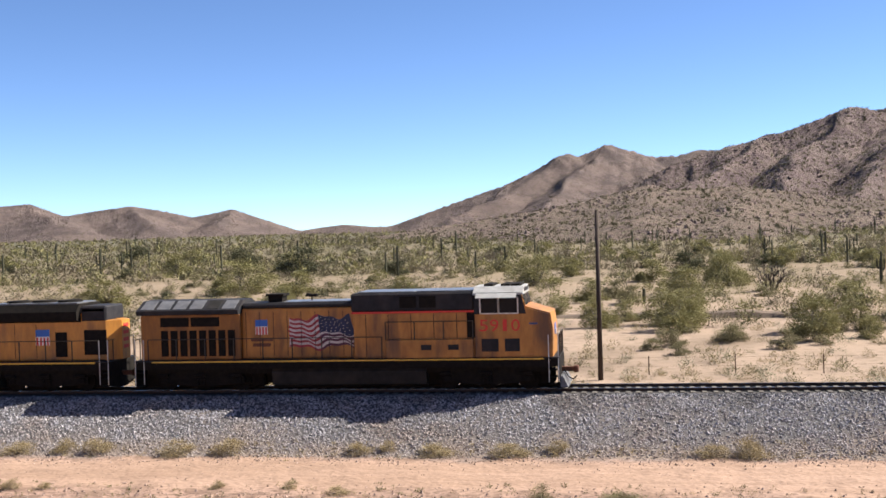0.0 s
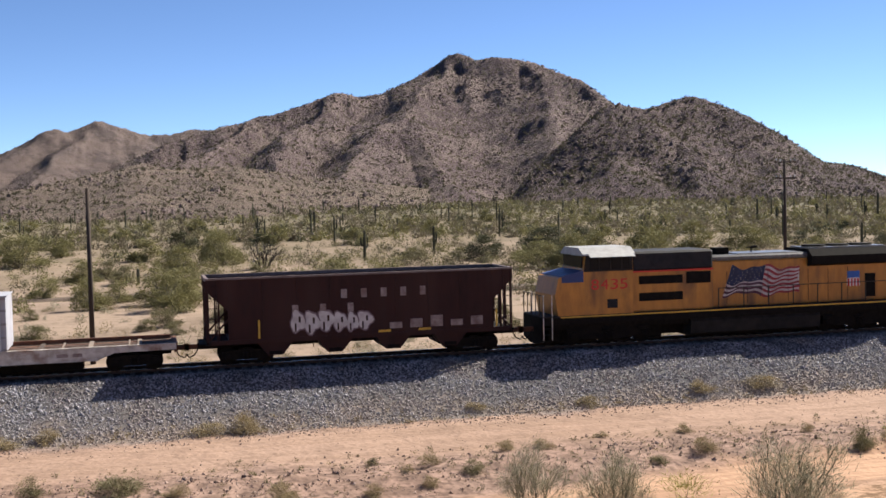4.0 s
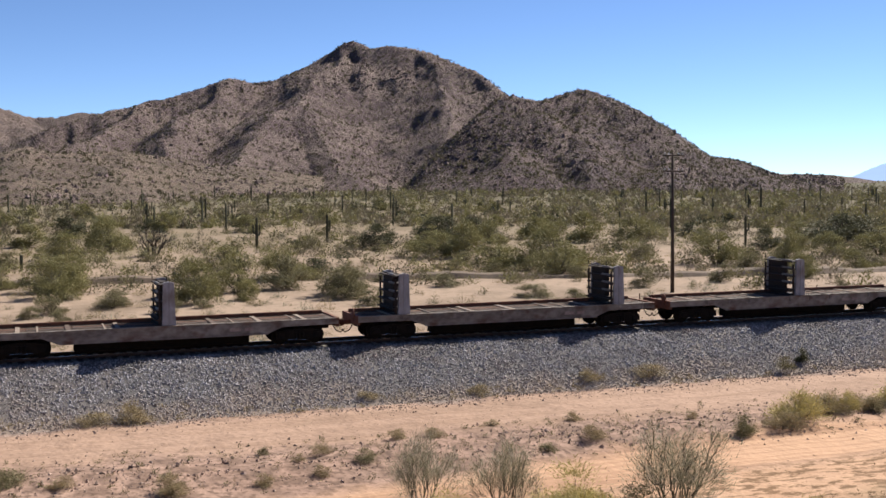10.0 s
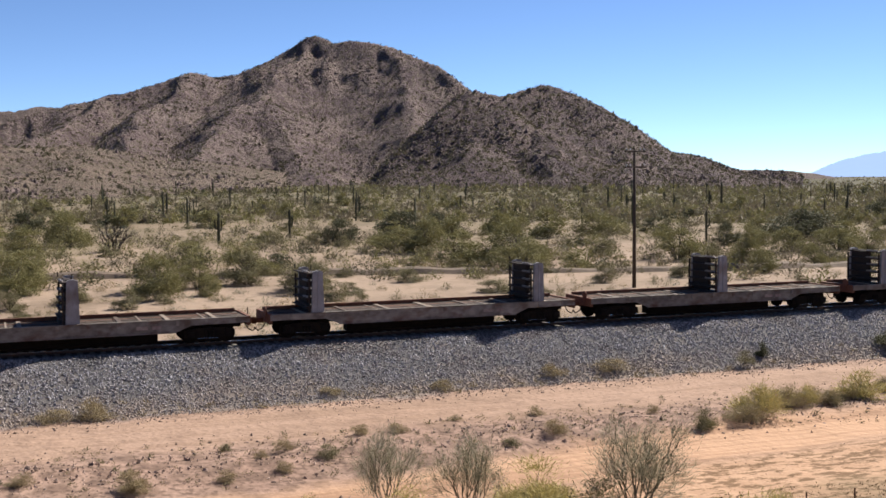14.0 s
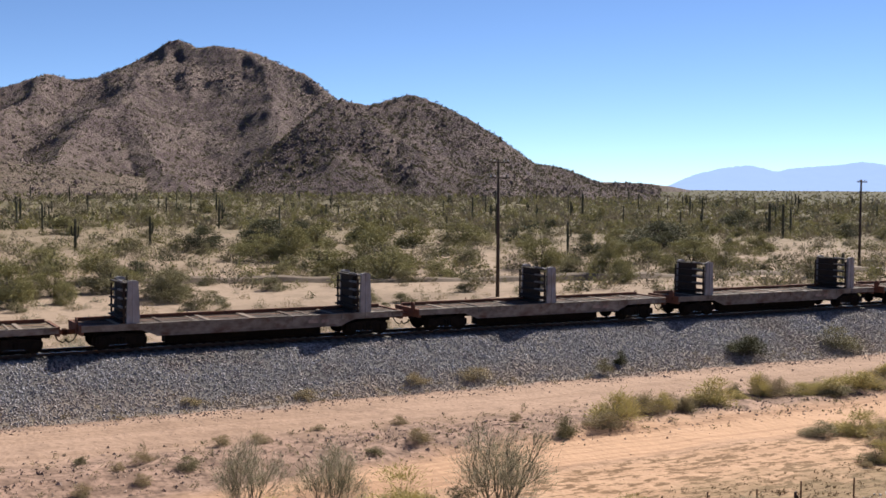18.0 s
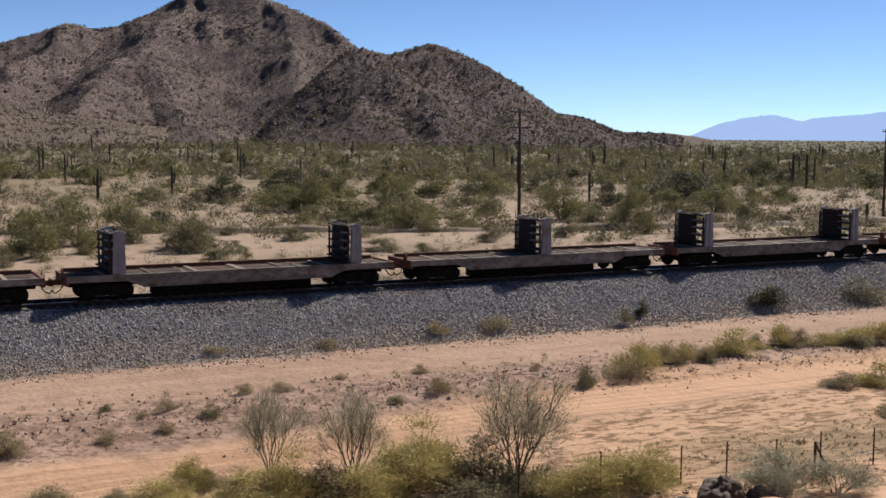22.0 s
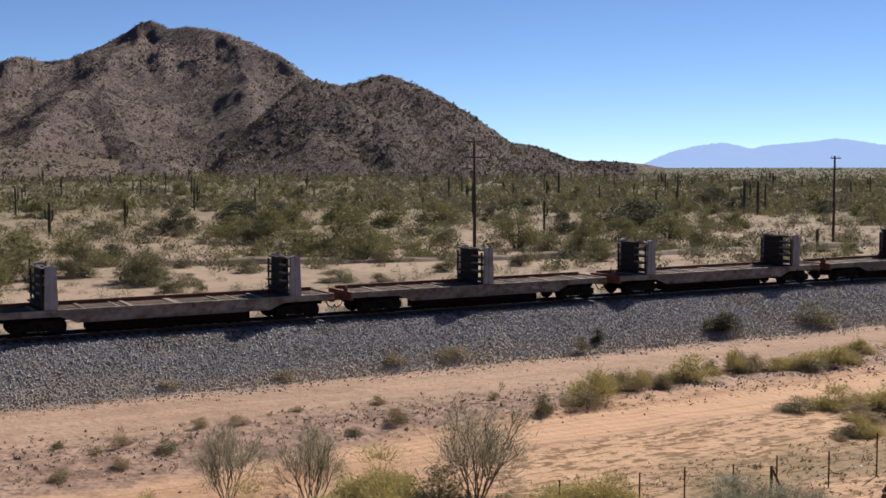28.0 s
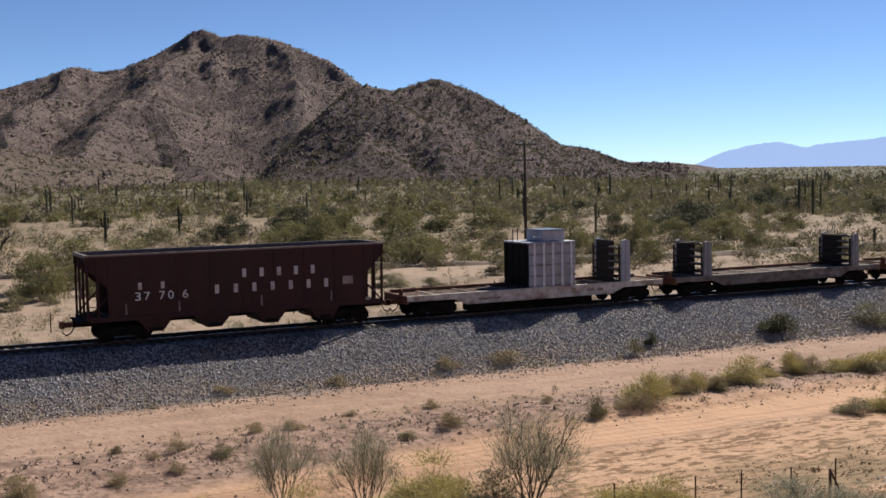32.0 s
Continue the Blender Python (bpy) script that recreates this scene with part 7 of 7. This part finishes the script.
def ribbed_box(name, label, x0, x1, y0, y1, z0, z1, ribs, bands):
    ob = thing(name, label, "equipment box")
    part("wall_shell", boxes((x0, x1, y0, y1, z0, z1), bevel=0.02), crate_grey, ob)
    n = ribs
    # ribs coloured lighter than the wall, for the shade thrown between them
    for i in range(n):
        x = x0 + (x1 - x0) * (i + 0.5) / n - 0.06
        part("rib", boxes((x, x + 0.12, y0 - 0.09, y0, z0 + 0.02, z1 + 0.02)), rib_grey, ob)
    for z in (0.02, 0.25, 0.5, 0.75, 0.97):
        q = z0 + (z1 - z0) * z
        part("band", boxes((x0, x1, y0 - 0.07, y0, q - 0.05, q + 0.05)), rack_grey, ob)
    # ribs and panel of this end are black to stand for its shaded side
    for i in range(4):
        y = y0 + (y1 - y0) * (i + 0.5) / 4
        part("end_rib", boxes((x0 - 0.09, x0 - 0.05, y - 0.05, y + 0.05, z0, z1)), black, ob)
    part("end_panel", boxes((x0 - 0.05, x0, y0 + 0.05, y1 - 0.05, z0 + 0.04, z1 - 0.04)), black, ob, "end panel coloured black for its shade")
    part("lid", boxes((x0 - 0.04, x1 + 0.04, y0 - 0.06, y1 + 0.04, z1, z1 + 0.06)), crate_grey, ob)
    return ob


def loaded_flat(front):
    """The flat car next to a hopper: ribbed boxes amid the deck, a pale rack to one end."""
    ob = flat_base("grey flat car carrying ribbed steel boxes", MATS["rusty_deck"], sill_pale)
    ob.name = "box_flat_car"
    rack(ob, -3.15 if front else -14.3, crate_grey, 0.35)
    if front:
        cx0, cx1, t0, t1 = -9.35, -6.4, -8.35, -6.9
    else:
        cx0, cx1, t0, t1 = -10.85, -7.75, -10.65, -9.45
    main = ribbed_box("equipment_box", "pale grey ribbed steel equipment box on the flat car", cx0, cx1, -1.36, 1.36, 1.24, 3.62, 5, 5)
    for x in (cx0 + 1.7, cx0 + 2.1, cx0 + 2.6) if not front else (cx0 + 0.3, cx0 + 0.6):
        part("lifting_pole", tube(bmesh.new(), (x, 0.9, 3.66), (x, 0.9, 4.35), 0.03, n=6), rack_dark, main)
    part("top_box", boxes((t0, t1, -1.1, 0.6, 3.68, 4.28), bevel=0.03), crate_grey, main, "smaller box on the roof")
    part("top_box_lid", boxes((t0 - 0.05, t1 + 0.05, -1.15, 0.65, 4.28, 4.33)), pale_roof, main)
    part("top_rail", tube(bmesh.new(), (t0 - 0.5, -1.0, 3.95), (t0, -1.0, 3.95), 0.025, n=6), chrome, main)
    part("sill_lettering", boxes((-12.6, -11.2, -1.456, -1.45, 0.78, 0.9)), MATS["ghost"], ob)
    return ob, main


def threader_flat():
    """The flat car with a rail threader: two sloped side frames and a raised operator's stand."""
    ob = flat_base("flat car with sloped threader frames and a raised stand", MATS["tan_deck"])
    ob.name = "threader_flat_car"
    c = -8.86
    for y in (-1.56, 1.4):
        bm = bmesh.new()
        prism(bm, [(c - 1.5, 0.5), (c + 1.46, 0.5), (c + 1.46, 1.1), (c + 0.5, 3.28), (c - 0.45, 3.28), (c - 1.5, 1.1)], y, y + 0.16)
        fr = part("threader_frame", bm, machine_grey, ob, "weathered grey sloped side frame")
        for x in (c - 0.3, c + 0.12):
            part("frame_rib", boxes((x - 0.08, x + 0.08, y - 0.1 if y < 0 else y + 0.16, y if y < 0 else y + 0.26, 0.7, 3.26)), machine_grey, fr)
        for x in (c - 1.1, c + 1.0):
            part("frame_bolt_plate", boxes((x - 0.14, x + 0.14, y - 0.03 if y < 0 else y + 0.16, y if y < 0 else y + 0.19, 0.75, 1.1)), rust, fr)
    for k in range(4):
        z = 1.5 + 0.5 * k
        part("roller_shelf", boxes((c - 1.0 + 0.2 * k, c + 0.9 - 0.15 * k, -1.4, 1.4, z - 0.06, z + 0.06)), rack_dark, ob)
        part("roller", tube(bmesh.new(), (c - 0.9 + 0.2 * k, -1.35, z + 0.12), (c - 0.9 + 0.2 * k, 1.35, z + 0.12), 0.08, n=8), rack_dark, ob)
    bm = bmesh.new()
    prism(bm, [(c - 2.2, 1.15), (c - 1.7, 1.15), (c - 0.75, 3.2), (c - 1.1, 3.2)], -0.9, 1.3)
    part("ramp", bm, rack_dark, ob, "dark sloped ramp")
    st = part("operator_stand", boxes((c - 1.65, c - 0.1, -0.4, 0.9, 3.62, 4.25), bevel=0.04), rust, ob, "rusty raised operator's box")
    for x in (c - 1.6, c - 0.2):
        for y in (-0.35, 0.85):
            part("stand_leg", tube(bmesh.new(), (x, y, 1.15), (x, y, 3.62), 0.045, n=6), rack_dark, st)
    part("stand_rail", tube(tube(bmesh.new(), (c - 1.75, -0.4, 1.15), (c - 1.75, -0.4, 4.4), 0.03, n=6), (c - 1.75, -0.4, 4.4), (c - 0.1, -0.4, 4.4), 0.02, n=6), rack_dark, st)
    part("stand_rail", tube(bmesh.new(), (c - 0.05, -0.4, 4.25), (c - 0.05, -0.4, 4.45), 0.03, n=6), rack_dark, st)
    part("control_arm", tube(tube(bmesh.new(), (c - 0.1, -0.3, 3.6), (c + 0.7, -0.3, 3.5), 0.04, n=6), (c + 0.7, -0.3, 3.3), (c + 0.7, -0.3, 3.85), 0.03, n=6), rack_dark, st)
    return ob


MATS["tan_deck"] = mat("bleached_plank_deck", (0.172, 0.128, 0.088), (0.119, 0.086, 0.057), 4, 0.9, 0, 0.2, (0.076, 0.053, 0.038), 0.8, 0.5, stretch=(0.3, 2, 1))
MATS["rusty_deck"] = mat("rusty_brown_deck", (0.104, 0.058, 0.039), (0.062, 0.036, 0.026), 4, 0.9, 0, 0.2, (0.112, 0.075, 0.054), 0.7, 0.5)
# place of the front end of the first flat car along the line: (seconds, metres)
RUN = [(0, -64.9), (2.5, -23.2), (4.5, 10.3), (7.0, 51.6), (9.0, 84.2), (13.0, 150.3), (19.0, 250.3), (23.0, 317.6), (28.0, 403.0), (32.0, 472.0)]
CARS = []


def build_train():
    lead, l1 = lead_locomotive()
    trail, l2 = trailing_locomotive()
    hop, l3 = painted_hopper()
    CARS.append((lead, l1 + l2 + l3))
    CARS.append((trail, l2 + l3))
    CARS.append((hop, l3))
    pair = flat_base("empty grey rail-carrying flat car with two roller racks")
    rack(pair, -2.7, rack_grey)
    rack(pair, -FLAT_L + 2.7, rack_grey)
    single = flat_base("empty grey rail-carrying flat car with one central roller rack")
    rack(single, -FLAT_L / 2, rack_grey)
    first = {"pair": pair, "single": single}
    for n in range(26):
        at = -FLAT_L * n
        if n == 0 or n == 25:
            car, load = loaded_flat(n == 25)
            CARS.append((load, at))
        elif n == 13:
            car = threader_flat()
        else:
            key = "single" if n % 2 else "pair"
            car = first.pop(key, None) or copy_thing(single if n % 2 else pair, pose(0, 0, 0))
        CARS.append((car, at))
    tail, l4 = tail_hopper()
    CARS.append((tail, -FLAT_L * 26))


def motions():
    for car, at in CARS:
        walk(car, [(t, pose(s + at, TRACK_Y, 0)) for t, s in RUN])


build_train()
motions()
